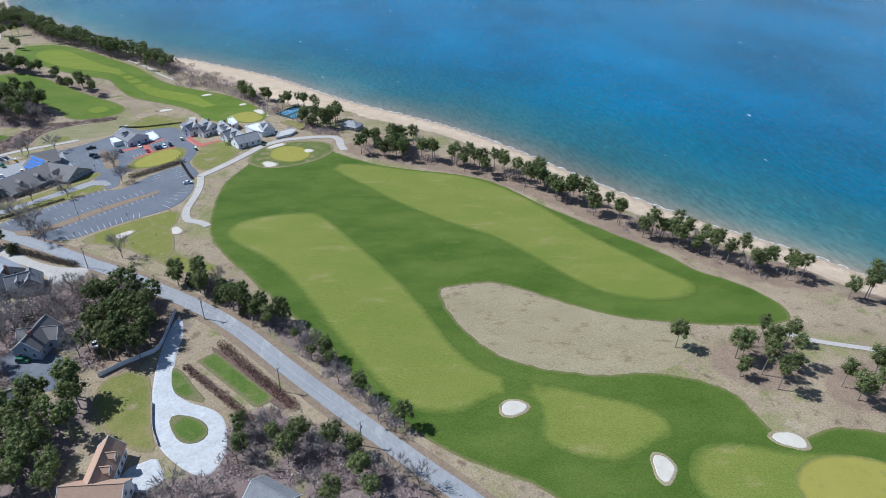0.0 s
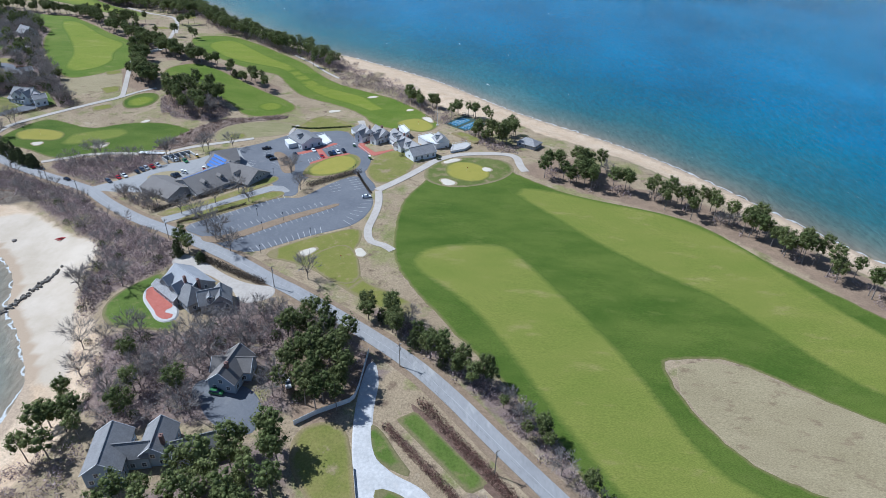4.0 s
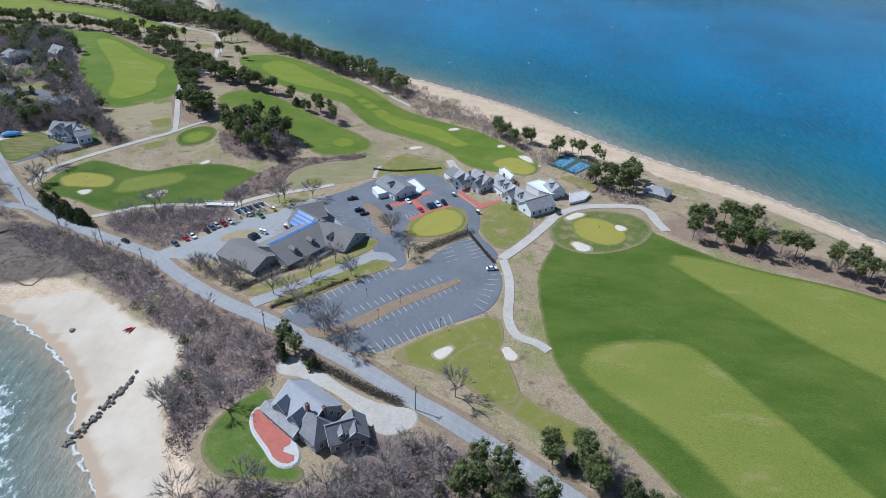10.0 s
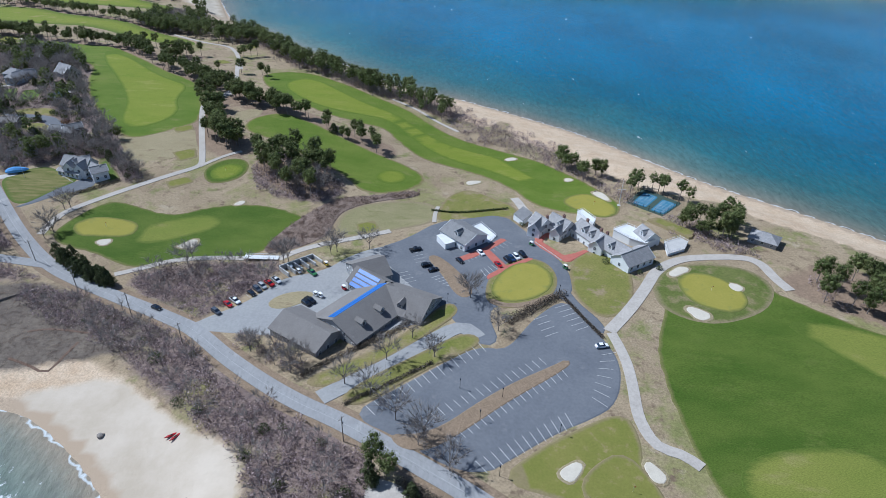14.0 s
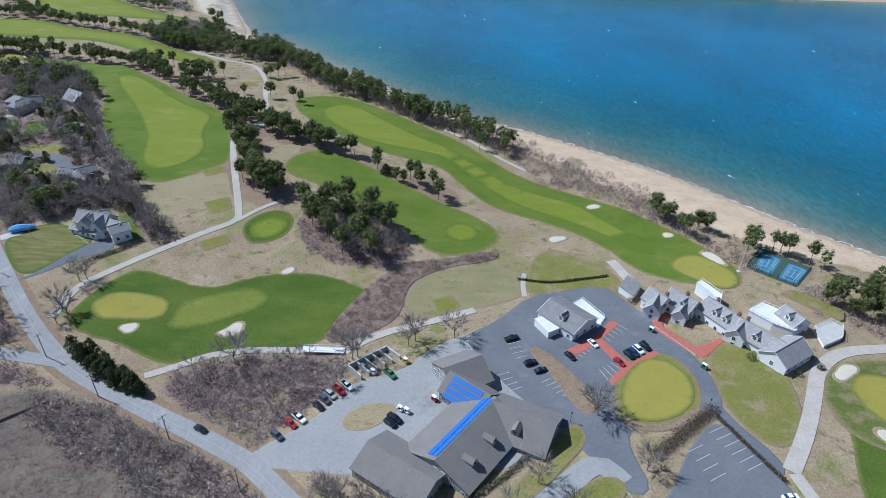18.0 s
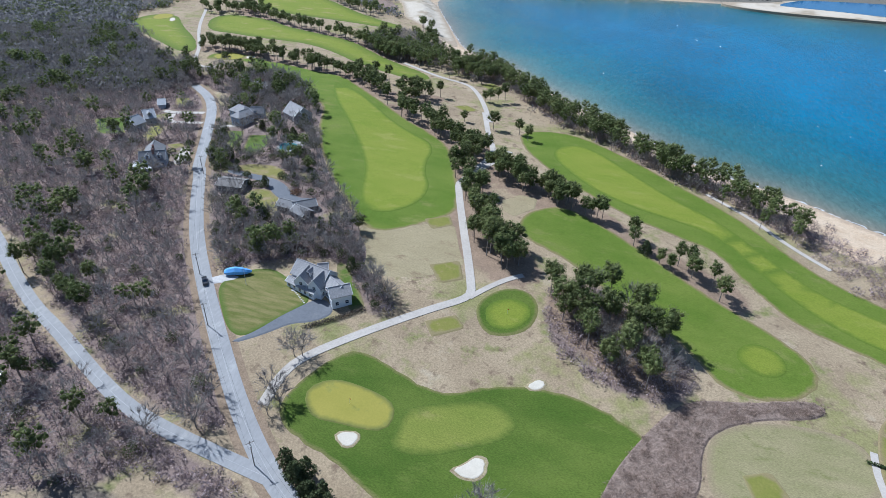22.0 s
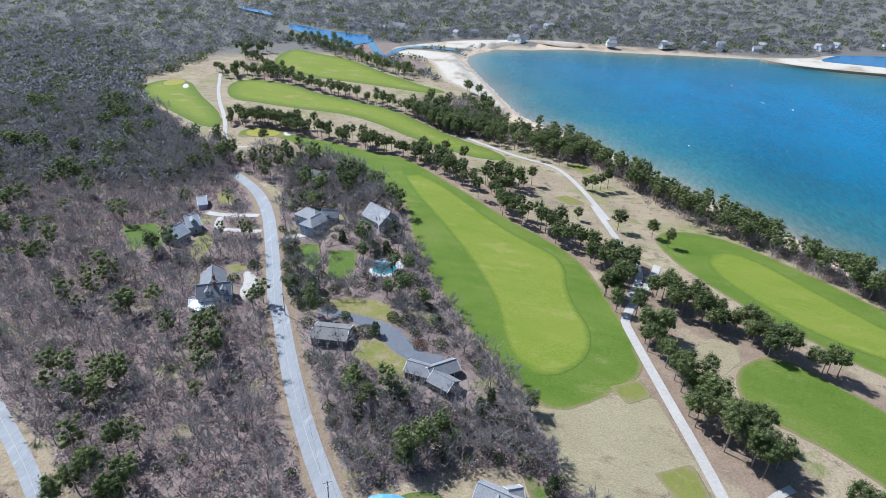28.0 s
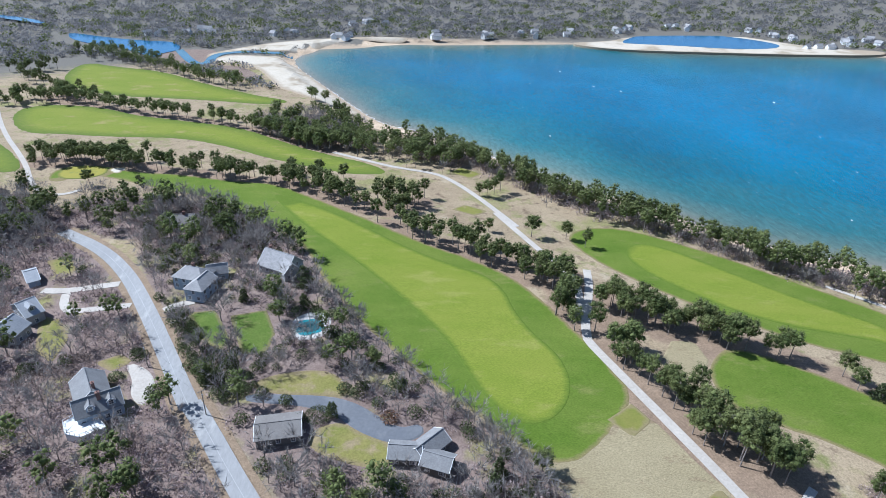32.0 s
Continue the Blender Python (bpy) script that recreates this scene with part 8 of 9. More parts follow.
def fence(name, line, high, mat, label, category, gap=2.4, solid_panels=True):
    c = spaced(np.array(line, float), gap, False)
    z = height(c)
    e = thing(name, (c[0][0], c[0][1], z[0]), label, category)
    for i, (p, h) in enumerate(zip(c, z)):
        child("post", solid(0.14, 0.14, high + 0.15, (p[0] - c[0][0], p[1] - c[0][1], h - z[0] - 0.1)), mat, e)
        if i + 1 < len(c):
            q, k = c[i + 1], z[i + 1]
            a = np.array((p[0] - c[0][0], p[1] - c[0][1], h - z[0]))
            b = np.array((q[0] - c[0][0], q[1] - c[0][1], k - z[0]))
            d = (b - a) / np.linalg.norm(b - a)
            n = np.array((-d[1], d[0], 0)) * 0.03
            up = np.array((0, 0, high))
            if solid_panels:
                v = np.array([a - n, b - n, b + n, a + n, a - n + up, b - n + up, b + n + up, a + n + up])
                child("panel", (v, [(0, 1, 5, 4), (2, 3, 7, 6), (4, 5, 6, 7), (1, 2, 6, 5), (3, 0, 4, 7)]), mat, e)
            else:
                for hh in (0.45, 0.9):
                    child("rail", tube(a + (0, 0, high * hh), b + (0, 0, high * hh), 0.05, 0.05, 5), mat, e)
    return e


fence("board_fence", WHITE_FENCE, 1.9, M["white_wall"], "tall white board fence beside the shell drive", "fence")
fence("drive_wall", DRIVE_WALL, 1.1, M["concrete"], "low pale retaining wall along the drive", "wall")
fence("court_fence", [*TENNIS, TENNIS[0]], 2.8, M["tyre"], "dark wire fence round the tennis courts", "fence", 3.0, False)
fence("timber_groin", TIMBER_GROIN, 0.8, M["timber"], "weathered timber groin crossing the marsh", "groin", 3.0)
_g = np.random.default_rng(41)
_c = spaced(np.array(BEACH_GROIN, float), 0.28, False)
_c = _c + _g.normal(0, 0.75, _c.shape)
_e = thing("rock_groin", (*BEACH_GROIN[0], spot(BEACH_GROIN[0])), "low groin of dark tumbled rocks crossing the sand", "groin")
M["rock"] = surf("dark_weedy_rock", (0.13, 0.115, 0.095), (0.24, 0.22, 0.19), 0.5, fine=2.5, grain=0.3, per_object=0.3, bump=0.05)
for _p, _h in zip(_c, height(_c)):
    _k = _g.uniform(0.35, 0.85)
    child("rock", lumps([(_p[0] - BEACH_GROIN[0][0], _p[1] - BEACH_GROIN[0][1], _h + _k * 0.35 - spot(BEACH_GROIN[0]))], [_k], _g), M["rock"], _e)
fence("stair_wall", PIER_STEPS, 0.6, M["concrete"], "low pale wall beside the red walk", "wall", 2.0)


def hedge(name, line, high, wide, mat, label, per=34):
    g = np.random.default_rng(len(line) * 7 + int(abs(line[0][0])))
    c = spaced(rounded(line, 1, False), 0.5, False)
    n = len(c) * per
    k = g.integers(0, len(c), n)
    xy = c[k] + g.uniform(-wide / 2, wide / 2, (n, 2))
    z = height(c)[k] + g.uniform(0.1, 1, n) * high
    mark_line = spaced(c, 2.0, False)
    for p in mark_line:
        mark(p + np.array([(-1, -1), (1, -1), (1, 1), (-1, 1)]) * (wide / 2 + 0.5))
    v, f = cards(np.column_stack([xy, z]), np.full(n, 0.15), 0.42, g)
    return tagged(new(name, mesh_from(name, v, f, [mat])), label, "hedge", "clipped hedges")


M["hedge_brown"] = surf("brown_winter_hedge", (0.105, 0.085, 0.065), (0.155, 0.125, 0.095), 0.3, fine=1.5, grain=0.3, per_island=0.4)
M["hedge_russet"] = surf("red_brown_twigs", (0.17, 0.095, 0.072), (0.24, 0.15, 0.115), 0.3, fine=1.5, grain=0.3, per_island=0.4)
M["hedge_green"] = surf("dark_green_hedge", (0.045, 0.065, 0.025), (0.07, 0.09, 0.035), 0.3, fine=1.5, grain=0.3, per_island=0.4)
hedge("hedge", HEDGE_LOT, 1.9, 3.6, M["hedge_brown"], "long brown winter hedge between parking and putting green", 60)
hedge("hedge", ROW_HEDGE_A, 1.3, 3.4, M["hedge_russet"], "row of leafless red-brown shrubs beside the garden lawn", 45)
hedge("hedge", ROW_HEDGE_B, 1.1, 2.4, M["hedge_russet"], "row of leafless red-brown shrubs beside the garden lawn", 40)
hedge("hedge", HEDGE_LOT2, 1.4, 1.6, M["hedge_brown"], "brown hedge before the barn wall")
hedge("hedge", HEDGE_STRIP, 1.0, 1.4, M["hedge_brown"], "low brown hedge along the parking stalls")
hedge("hedge", HEDGE_RED, 2.0, 2.8, M["hedge_brown"], "tall brown hedge along the road before the shore house", 60)
hedge("hedge", HEDGE_TEE, 0.9, 1.0, M["hedge_green"], "low dark hedge across the tee lawn")
hedge("hedge", HEDGE_HOUSE, 1.3, 1.6, M["hedge_brown"], "brown hedge beside the white house drive")
hedge("hedge", WALL_ROAD_A, 0.9, 1.2, M["hedge_brown"], "low brown hedge at the lot's upper edge")

# footbridge over the reeds
(ax, ay), (bx, by) = FOOTBRIDGE
_len = math.hypot(bx - ax, by - ay)
e = thing("footbridge", ((ax + bx) / 2, (ay + by) / 2, max(spot((ax, ay)), spot((bx, by))) + 0.3), "long white footbridge over the reed bed", "bridge", turn=math.degrees(math.atan2(by - ay, bx - ax)))
child("deck", solid(_len, 3.0, 0.25, (0, 0, 0.1), 0.03), M["roof_white"], e)
for s in (-1.45, 1.45):
    child("rail", solid(_len, 0.08, 0.1, (0, s, 1.1)), M["trim"], e)
    for i in range(12):
        child("rail_post", solid(0.1, 0.1, 0.8, (-_len / 2 + _len * (i + 0.5) / 12, s, 0.35)), M["trim"], e)
for i in range(4):
    child("pile", tube((-_len / 2 + _len * (i + 0.5) / 4, 0, -2.5), (-_len / 2 + _len * (i + 0.5) / 4, 0, 0.15), 0.25, 0.25), M["timber"], e)

# storage bays in the yard
o = np.array(BINS, float)
c = o.mean(0)
u = (o[1] - o[0]) / 5
w = (o[3] - o[0])
e = thing("storage_bays", (c[0], c[1], spot(c)), "row of open concrete storage bays in the yard", "storage bays")
for i in range(6):
    a = o[0] + u * i - c
    b = a + w * 0.85
    d = (b - a) / np.hypot(*(b - a))
    n = np.array((-d[1], d[0])) * 0.25
    child("divider", plate([(*(a - n), 1.8), (*(b - n), 1.8), (*(b + n), 1.8), (*(a + n), 1.8)], 2.2), M["concrete"], e)
a, b = o[0] - c, o[1] - c
d = (b - a) / np.hypot(*(b - a))
n = np.array((-d[1], d[0])) * 0.25
child("back_wall", plate([(*(a - n), 2.1), (*(b - n), 2.1), (*(b + n), 2.1), (*(a + n), 2.1)], 2.5), M["concrete"], e)

# boat under a blue cover on its trailer
e = thing("covered_boat", (*BOAT, spot(BOAT) + 0.2), "boat wrapped in a bright blue cover on a trailer", "boat", turn=20)
M["blue_cover"] = surf("blue_tarpaulin", (0.12, 0.33, 0.68), (0.20, 0.42, 0.74), 0.7, fine=2.0, grain=0.1, bump=0.05, rough=0.45)
child("cover", loft([(-5.2, 0.7, 1.6, 1.1, 0.6), (-4, 0.6, 2.4, 1.6, 0.6), (-1, 0.6, 3.1, 1.7, 0.5), (1.5, 0.6, 2.8, 1.6, 0.5), (3.8, 0.7, 2.2, 1.1, 0.4), (5.4, 1.0, 1.6, 0.3, 0.1)]), M["blue_cover"], e)
child("trailer_frame", merge([solid(6.5, 0.12, 0.15, (0.4, s, 0.45)) for s in (-0.6, 0.6)]), M["steel"], e)
for s in (-1.0, 1.0):
    shared("wheel", WHEEL, e, Matrix.Translation((-0.8, s, 0.34)))

# slim pole and a line of stepping stones on the striped lawn
x, y = LAWN_POLE
e = thing("lawn_pole", (x, y, spot((x, y)) + 0.1), "slim white pole standing on the striped lawn", "pole")
child("shaft", tube((0, 0, -0.2), (0, 0, 8.5), 0.09, 0.05, 8), M["trim"], e)
child("finial", tube((0, 0, 8.5), (0, 0, 8.7), 0.09, 0.09, 8), M["trim"], e)
for i in range(9):
    a = np.array(STEPS_HOUSE[0]) + (np.array(STEPS_HOUSE[1]) - np.array(STEPS_HOUSE[0])) * i / 8
    e = thing("stepping_stone", (a[0], a[1], spot(a) + 0.12), "round pale stepping stone set in the lawn", "stepping stone", "stepping stones on the lawn")
    child("slab", tube((0, 0, 0), (0, 0, 0.08), 0.9 if i == 0 else 0.36, 0.86 if i == 0 else 0.33, 9), M["paver"], e)

# flag mast by the clubhouse, boulder and kayaks on the sand
x, y = FLAG
e = thing("flag_mast", (x, y, spot((x, y))), "tall white flag mast with a yardarm", "flag mast")
child("mast", tube((0, 0, -0.3), (0, 0, 14), 0.14, 0.06, 8), M["trim"], e)
child("yardarm", tube((-2.2, 0, 9), (2.2, 0, 9), 0.06, 0.06, 6), M["trim"], e)
child("base", solid(1.6, 1.6, 0.4, (0, 0, -0.1), 0.1), M["concrete"], e)
g = np.random.default_rng(5)
for x, y in BOULDERS:
    bm = bmesh.new()
    bmesh.ops.create_icosphere(bm, subdivisions=2, radius=1.1)
    for v in bm.verts:
        v.co *= 1 + 0.35 * noise.noise(v.co * 1.3 + Vector((x, y, 0)))
        v.co.z *= 0.6
    me = bpy.data.meshes.new("boulder")
    bm.to_mesh(me)
    bm.free()
    me.materials.append(M["timber"])
    o = new("boulder", me)
    o.matrix_basis = pose(x, y, spot((x, y)) + 0.25)
    tagged(o, "dark weed-covered boulder lying on the sand", "boulder")
for k, (x, y) in enumerate(KAYAKS):
    e = thing("kayak", (x, y, spot((x, y)) + 0.05), "red kayak lying at the top of the beach", "kayak", "kayaks on the beach", 35 + 20 * k)
    child("hull", loft([(-2, 0.1, 0.3, 0.05, 0.04), (-1, 0, 0.4, 0.32, 0.28), (1, 0, 0.4, 0.32, 0.28), (2, 0.1, 0.3, 0.05, 0.04)]), M["paint_red"], e)
    child("cockpit", solid(0.9, 0.45, 0.06, (0, 0, 0.4), 0.1), M["tyre"], e)
for x, y in FLAGS:
    e = thing("flagstick", (x, y, spot((x, y)) + 0.2), "thin flagstick standing in a putting green", "flagstick", "golf flags")
    child("stick", tube((0, 0, 0), (0, 0, 2.3), 0.03, 0.025, 6), M["trim"], e)
    child("flag", solid(0.5, 0.03, 0.35, (0.25, 0, 1.9)), M["paint_red"], e)


PROTOS = {}


def proto(key, name, made, wood_mat, leaf_mat, label, category, group):
    """First tree of a kind, set down once it is needed and copied after that."""
    PROTOS[key] = [None, made, name, wood_mat, leaf_mat, label, category, group]


def plant(key, x, y, size=1.0, turn=None):
    p = PROTOS[key]
    z = spot((x, y)) - 0.08
    turn = rng.uniform(0, 360) if turn is None else turn
    if p[0] is None:
        e = thing(p[2], (x, y, z), p[5], p[6], p[7], turn)
        child("trunk", p[1][0], p[3], e)
        child("crown", p[1][1], p[4], e)
        p[0] = e
        e.scale = (1, 1, 1)
        return e
    c = copy_thing(p[0], pose(x, y, z, 0, 0, turn))
    c.scale = (size * rng.uniform(0.9, 1.1),) * 2 + (size,)
    return c


for k, (h, w, b, n) in enumerate(((13.5, 3.7, 0.56, 26), (11.5, 3.8, 0.50, 26), (14.2, 3.3, 0.60, 22), (9.2, 3.6, 0.40, 26), (12.5, 4.4, 0.56, 30))):
    proto("pine%d" % k, "pine_tree", pine(20 + k, h, w, b, n), M["bark"], M["needles"],
          ("tall pitch pine with a ragged dark green crown", "broad pitch pine with a low rounded green crown", "slender pitch pine with bare lower trunk",
           "short bushy pitch pine with a dense green crown", "spreading pitch pine with a wide uneven crown")[k], "pine tree", "pitch pines")
for k, (h, w) in enumerate(((11, 4.6), (13, 5.0), (9, 4.2), (7.5, 3.6))):
    proto("bare%d" % k, "bare_tree", bare(50 + k, h, w), M["bark"], M["twigs"],
          ("leafless grey tree with spreading branches", "tall leafless tree with a wide twiggy crown", "leafless tree with ascending grey limbs", "small leafless tree with a fine twiggy crown")[k], "bare tree", "leafless trees")
for k in range(2):
    proto("cedar%d" % k, "cedar_tree", cedar(70 + k, 8.5 - 2 * k, 3.9 - 0.4 * k), M["bark"], M["cedar"], "dense dark green red cedar beside the road", "cedar tree", "roadside cedars")


def scatter_in(poly, gap, seed, margin=2.5):
    """Jittered spots inside an outline, clear of roads, lawns and houses."""
    g = np.random.default_rng(seed)
    p = rounded(poly, 1)
    lo, hi = p.min(0), p.max(0)
    x, y = np.meshgrid(np.arange(lo[0], hi[0], gap), np.arange(lo[1], hi[1], gap))
    q = np.stack([x.ravel(), y.ravel()], 1) + g.uniform(-0.48, 0.48, (x.size, 2)) * gap
    q = q[inside(q, p)]
    ok = is_clear(q)
    for d in ((margin, 0), (-margin, 0), (0, margin), (0, -margin)):
        ok &= is_clear(q + d)
    q = q[ok]
    return q[shore(q) > 14] if len(q) else q


def along(line, n, wide, seed):
    g = np.random.default_rng(seed)
    c = spaced(rounded(line, 2, False), 1.0, False)
    q = c[g.integers(0, len(c), n * 3)] + g.normal(0, wide / 2, (n * 3, 2))
    q = q[is_clear(q)]
    keep = []
    for p in q:
        if all((p[0] - k[0]) ** 2 + (p[1] - k[1]) ** 2 > 6 for k in keep):
            keep.append(p)
        if len(keep) >= n:
            break
    return np.array(keep)


def stand(name, spots, kinds, mats, label, category, seed, lo=0.75, hi=1.2):
    """Many plants joined into one object: kinds are (wood, leaves) pairs or lone meshes."""
    g = np.random.default_rng(seed)
    zs = height(spots)
    ready = []
    for k in kinds:
        wood, leaf = k if len(k) == 2 and isinstance(k[0], tuple) else (None, k)
        v = np.vstack([wood[0], leaf[0]]) if wood else leaf[0]
        tri, idx = [], []
        for part_no, src in ((0, wood), (1, leaf)):
            off = 0 if part_no == 0 or not wood else len(wood[0])
            for q in (src[1] if src else ()):
                for a in range(1, len(q) - 1):
                    tri.append((q[0] + off, q[a] + off, q[a + 1] + off))
                    idx.append(part_no)
        ready.append((np.asarray(v), np.array(tri), np.array(idx)))
    V, F, I, n = [], [], [], 0
    for (x, y), z in zip(spots, zs):
        v, t, i = ready[g.integers(len(ready))]
        s, a = g.uniform(lo, hi), g.uniform(0, 6.283)
        c, sn = math.cos(a) * s, math.sin(a) * s
        V.append(np.stack([v[:, 0] * c - v[:, 1] * sn + x, v[:, 0] * sn + v[:, 1] * c + y, v[:, 2] * s + z - 0.05], 1))
        F.append(t + n), I.append(i)
        n += len(v)
    V, F, I = np.vstack(V), np.vstack(F), np.concatenate(I)
    me = bpy.data.meshes.new(name)
    me.vertices.add(len(V)), me.loops.add(F.size), me.polygons.add(len(F))
    me.vertices.foreach_set("co", V.astype(np.float32).ravel())
    me.loops.foreach_set("vertex_index", F.astype(np.int32).ravel())
    me.polygons.foreach_set("loop_start", np.arange(0, F.size, 3, dtype=np.int32))
    for m in mats:
        me.materials.append(m)
    me.polygons.foreach_set("material_index", I.astype(np.int32))
    me.update(calc_edges=True)
    return tagged(new(name, me), label, category, kind="stuff")


def grove(poly, gap, keys, seed, lo=0.8, hi=1.2):
    for x, y in scatter_in(poly, gap, seed, 0.5):
        plant(keys[rng.integers(len(keys))], x, y, rng.uniform(lo, hi))


def belt(line, n, wide, keys, seed, lo=0.8, hi=1.2):
    for x, y in along(line, n, wide, seed):
        plant(keys[rng.integers(len(keys))], x, y, rng.uniform(lo, hi))


PINES = ["pine0", "pine1", "pine2", "pine3", "pine4"]
MIXED = ["pine0", "pine1", "pine4", "bare0", "bare2"]
BARES = ["bare0", "bare1", "bare2", "bare3"]
belt(BELT_SHORE, 78, 9, PINES + ["pine0", "pine2", "bare3"], 1, 0.8, 1.1)
grove(GROVE_SE, 8, PINES + ["bare3"], 2, 0.75, 1.05)
grove(GROVE_SE2, 8.5, PINES, 3, 0.75, 1.05)
grove(GROVE_E, 7, PINES, 4)
grove(GROVE_TENNIS, 5, PINES, 5, 0.7, 1.0)
grove(GROVE_GAZ, 9, PINES + ["bare2", "bare3"], 6, 0.8, 1.05)
grove(GROVE_BLUFF, 6, PINES, 7)
belt(BELT_P1, 30, 6, PINES, 8, 0.75, 1.0)
belt(BELT_P2, 24, 9, PINES, 9, 0.75, 1.1)
grove(GROVE_P3, 6.4, ["pine0", "pine1", "pine4", "pine2", "bare0", "bare2"], 10, 0.95, 1.3)

belt(BELT_P7, 26, 7, PINES, 12, 0.75, 1.0)
belt(BELT_P8, 14, 7, PINES, 13, 0.75, 1.05)
grove(GROVE_P9, 6.5, PINES, 14, 0.9, 1.2)

belt(BELT_P11, 7, 4, ["pine3", "cedar1"], 16, 0.6, 0.8)
for x, y in LONE_PINES + HILL_PINES:
    plant(PINES[rng.integers(5)], x, y, rng.uniform(0.75, 1.0))
for x, y in SIDE_PINES:
    plant(("pine0", "pine1", "pine4")[rng.integers(3)], x, y, rng.uniform(0.85, 1.1))
for x, y in CEDARS:
    plant("cedar%d" % rng.integers(2), x, y, rng.uniform(0.7, 1.0))
for x, y in BARE_LOT:
    plant(BARES[rng.integers(4)], x, y, rng.uniform(0.8, 1.1))
for x, y in SOUTH_ROAD_TREES:
    plant(MIXED[rng.integers(5)], x, y, rng.uniform(0.6, 0.9))
for x, y in ROAD_EVERGREENS:
    plant(("pine3", "cedar0", "pine1")[rng.integers(3)], x, y, rng.uniform(0.75, 1.0))
grove(HEDGE_ROAD, 6.5, MIXED, 17, 0.45, 0.75)
grove(WOOD_SOUTH, 11, ["pine1"] + BARES, 18, 0.8, 1.1)


grove(YARD_PINES, 8.5, ["pine0", "pine1", "pine4", "bare1"], 28, 0.8, 1.05)
grove(YARD_TREES, 7, ["pine1", "pine3", "bare0", "bare2", "bare3"], 29, 0.7, 1.0)
grove(WOOD_SW2, 9.5, MIXED + BARES, 20, 0.7, 1.0)
grove(WOOD_PARK, 12, BARES + ["cedar0", "pine3"], 21, 0.7, 1.0)

for x, y in scatter_in(THICKET_BARN, 6, 24):
    plant(BARES[rng.integers(4)], x, y, rng.uniform(0.6, 0.85))

# woods too thick to count
_full_pines = [pine(20 + k, h, w, b, n, 30) for k, (h, w, b, n) in enumerate(((12.0, 3.7, 0.58, 24), (10.2, 3.8, 0.52, 24), (13.0, 3.5, 0.6, 22)))]
for poly, gap, seed in ((WOOD_SW, 5.7, 19), (PINES_S, 5.9, 23), (WOOD_SW3, 6.8, 22), (CLUMP_SPIT, 8, 26)):
    stand("pine_wood", scatter_in(poly, gap, seed, 1.0), _full_pines, [M["bark"], M["needles"]], "thick stand of green pitch pines on brown needles", "pine trees", seed, 0.85, 1.2)
stand("bare_wood", scatter_in(WOOD_BARE_S, 8.5, 27), [bare(56 + k, 9 + k, 4.2, 420, 0.18, 8, 0.045) for k in range(2)], [M["bark"], M["twigs"]], "leafless grey trees round the shore houses", "bare trees", 27, 0.7, 1.1)
for line, n, wide, seed in ((BELT_P6, 46, 9, 11), (BELT_P4B, 56, 12, 15), (BELT_P4, 84, 12, 65), (BELT_P5, 105, 13, 64), (BELT_FAR8, 22, 14, 67), (BELT_TENNIS, 16, 5, 68), (BELT_FAR6, 30, 12, 66)):
    stand("pine_belt", along(line, n, wide, seed), _full_pines, [M["bark"], M["needles"]], "belt of pitch pines beside the fairway", "pine trees", seed, 0.75, 1.05)
_thin_pines = [pine(90 + k, 11.5 + k, 3.7, 0.50, 17, 20) for k in range(3)]
_light_pines = [pine(93 + k, 10.5 + k, 4.0, 0.4, 15, 15) for k in range(2)]
_thin_bare = [bare(95 + k, 8.5 + k, 4.4, 230, 0.16, 5, 0.07) for k in range(3)]
_bushes = [bush(100 + k, 2.4 + 0.5 * k, 2.6 + 0.4 * k, 60, 0.12, 26) for k in range(3)]
_leafy = [shrub(110 + k) for k in range(2)]
wood_mats = [M["bark"], M["twigs"]]


def split(spots, share, seed):
    pick = np.random.default_rng(seed).uniform(0, 1, len(spots)) < share
    return spots[pick], spots[~pick]


for nm, poly, gap, share, seed in (("west_wood", WOOD_W, 8.0, 0.17, 31), ("road_wood", WOOD_W2, 8.5, 0.26, 32), ("north_wood", WOOD_NW, 7.5, 0.3, 36), ("house_wood", WOOD_PARK, 7.5, 0.15, 33), ("far_north_wood", WOOD_FAR_N, 6.5, 0.35, 35)):
    q = scatter_in(poly, gap, seed)
    patchy = np.array([noise.noise(Vector((x * 0.05, y * 0.05, seed))) + 0.5 * noise.noise(Vector((x * 0.31, y * 0.31, seed))) for x, y in q])
    pick = patchy > np.quantile(patchy, 1 - share)
    p, b = q[pick], q[~pick]
    near = p + np.random.default_rng(seed).normal(0, 2.0, (len(p), 2))
    p = np.vstack([near[is_clear(near)], p[::4] + (2.5, 1.5)])
    stand("pine_wood", p, _light_pines if len(p) > 120 else _thin_pines, [M["bark"], M["needles"]], "stand of dark green pines in the wood", "pine trees", seed)
    stand("bare_wood", b, _thin_bare, wood_mats, "leafless grey wood on brown leaf litter", "bare trees", seed + 50)
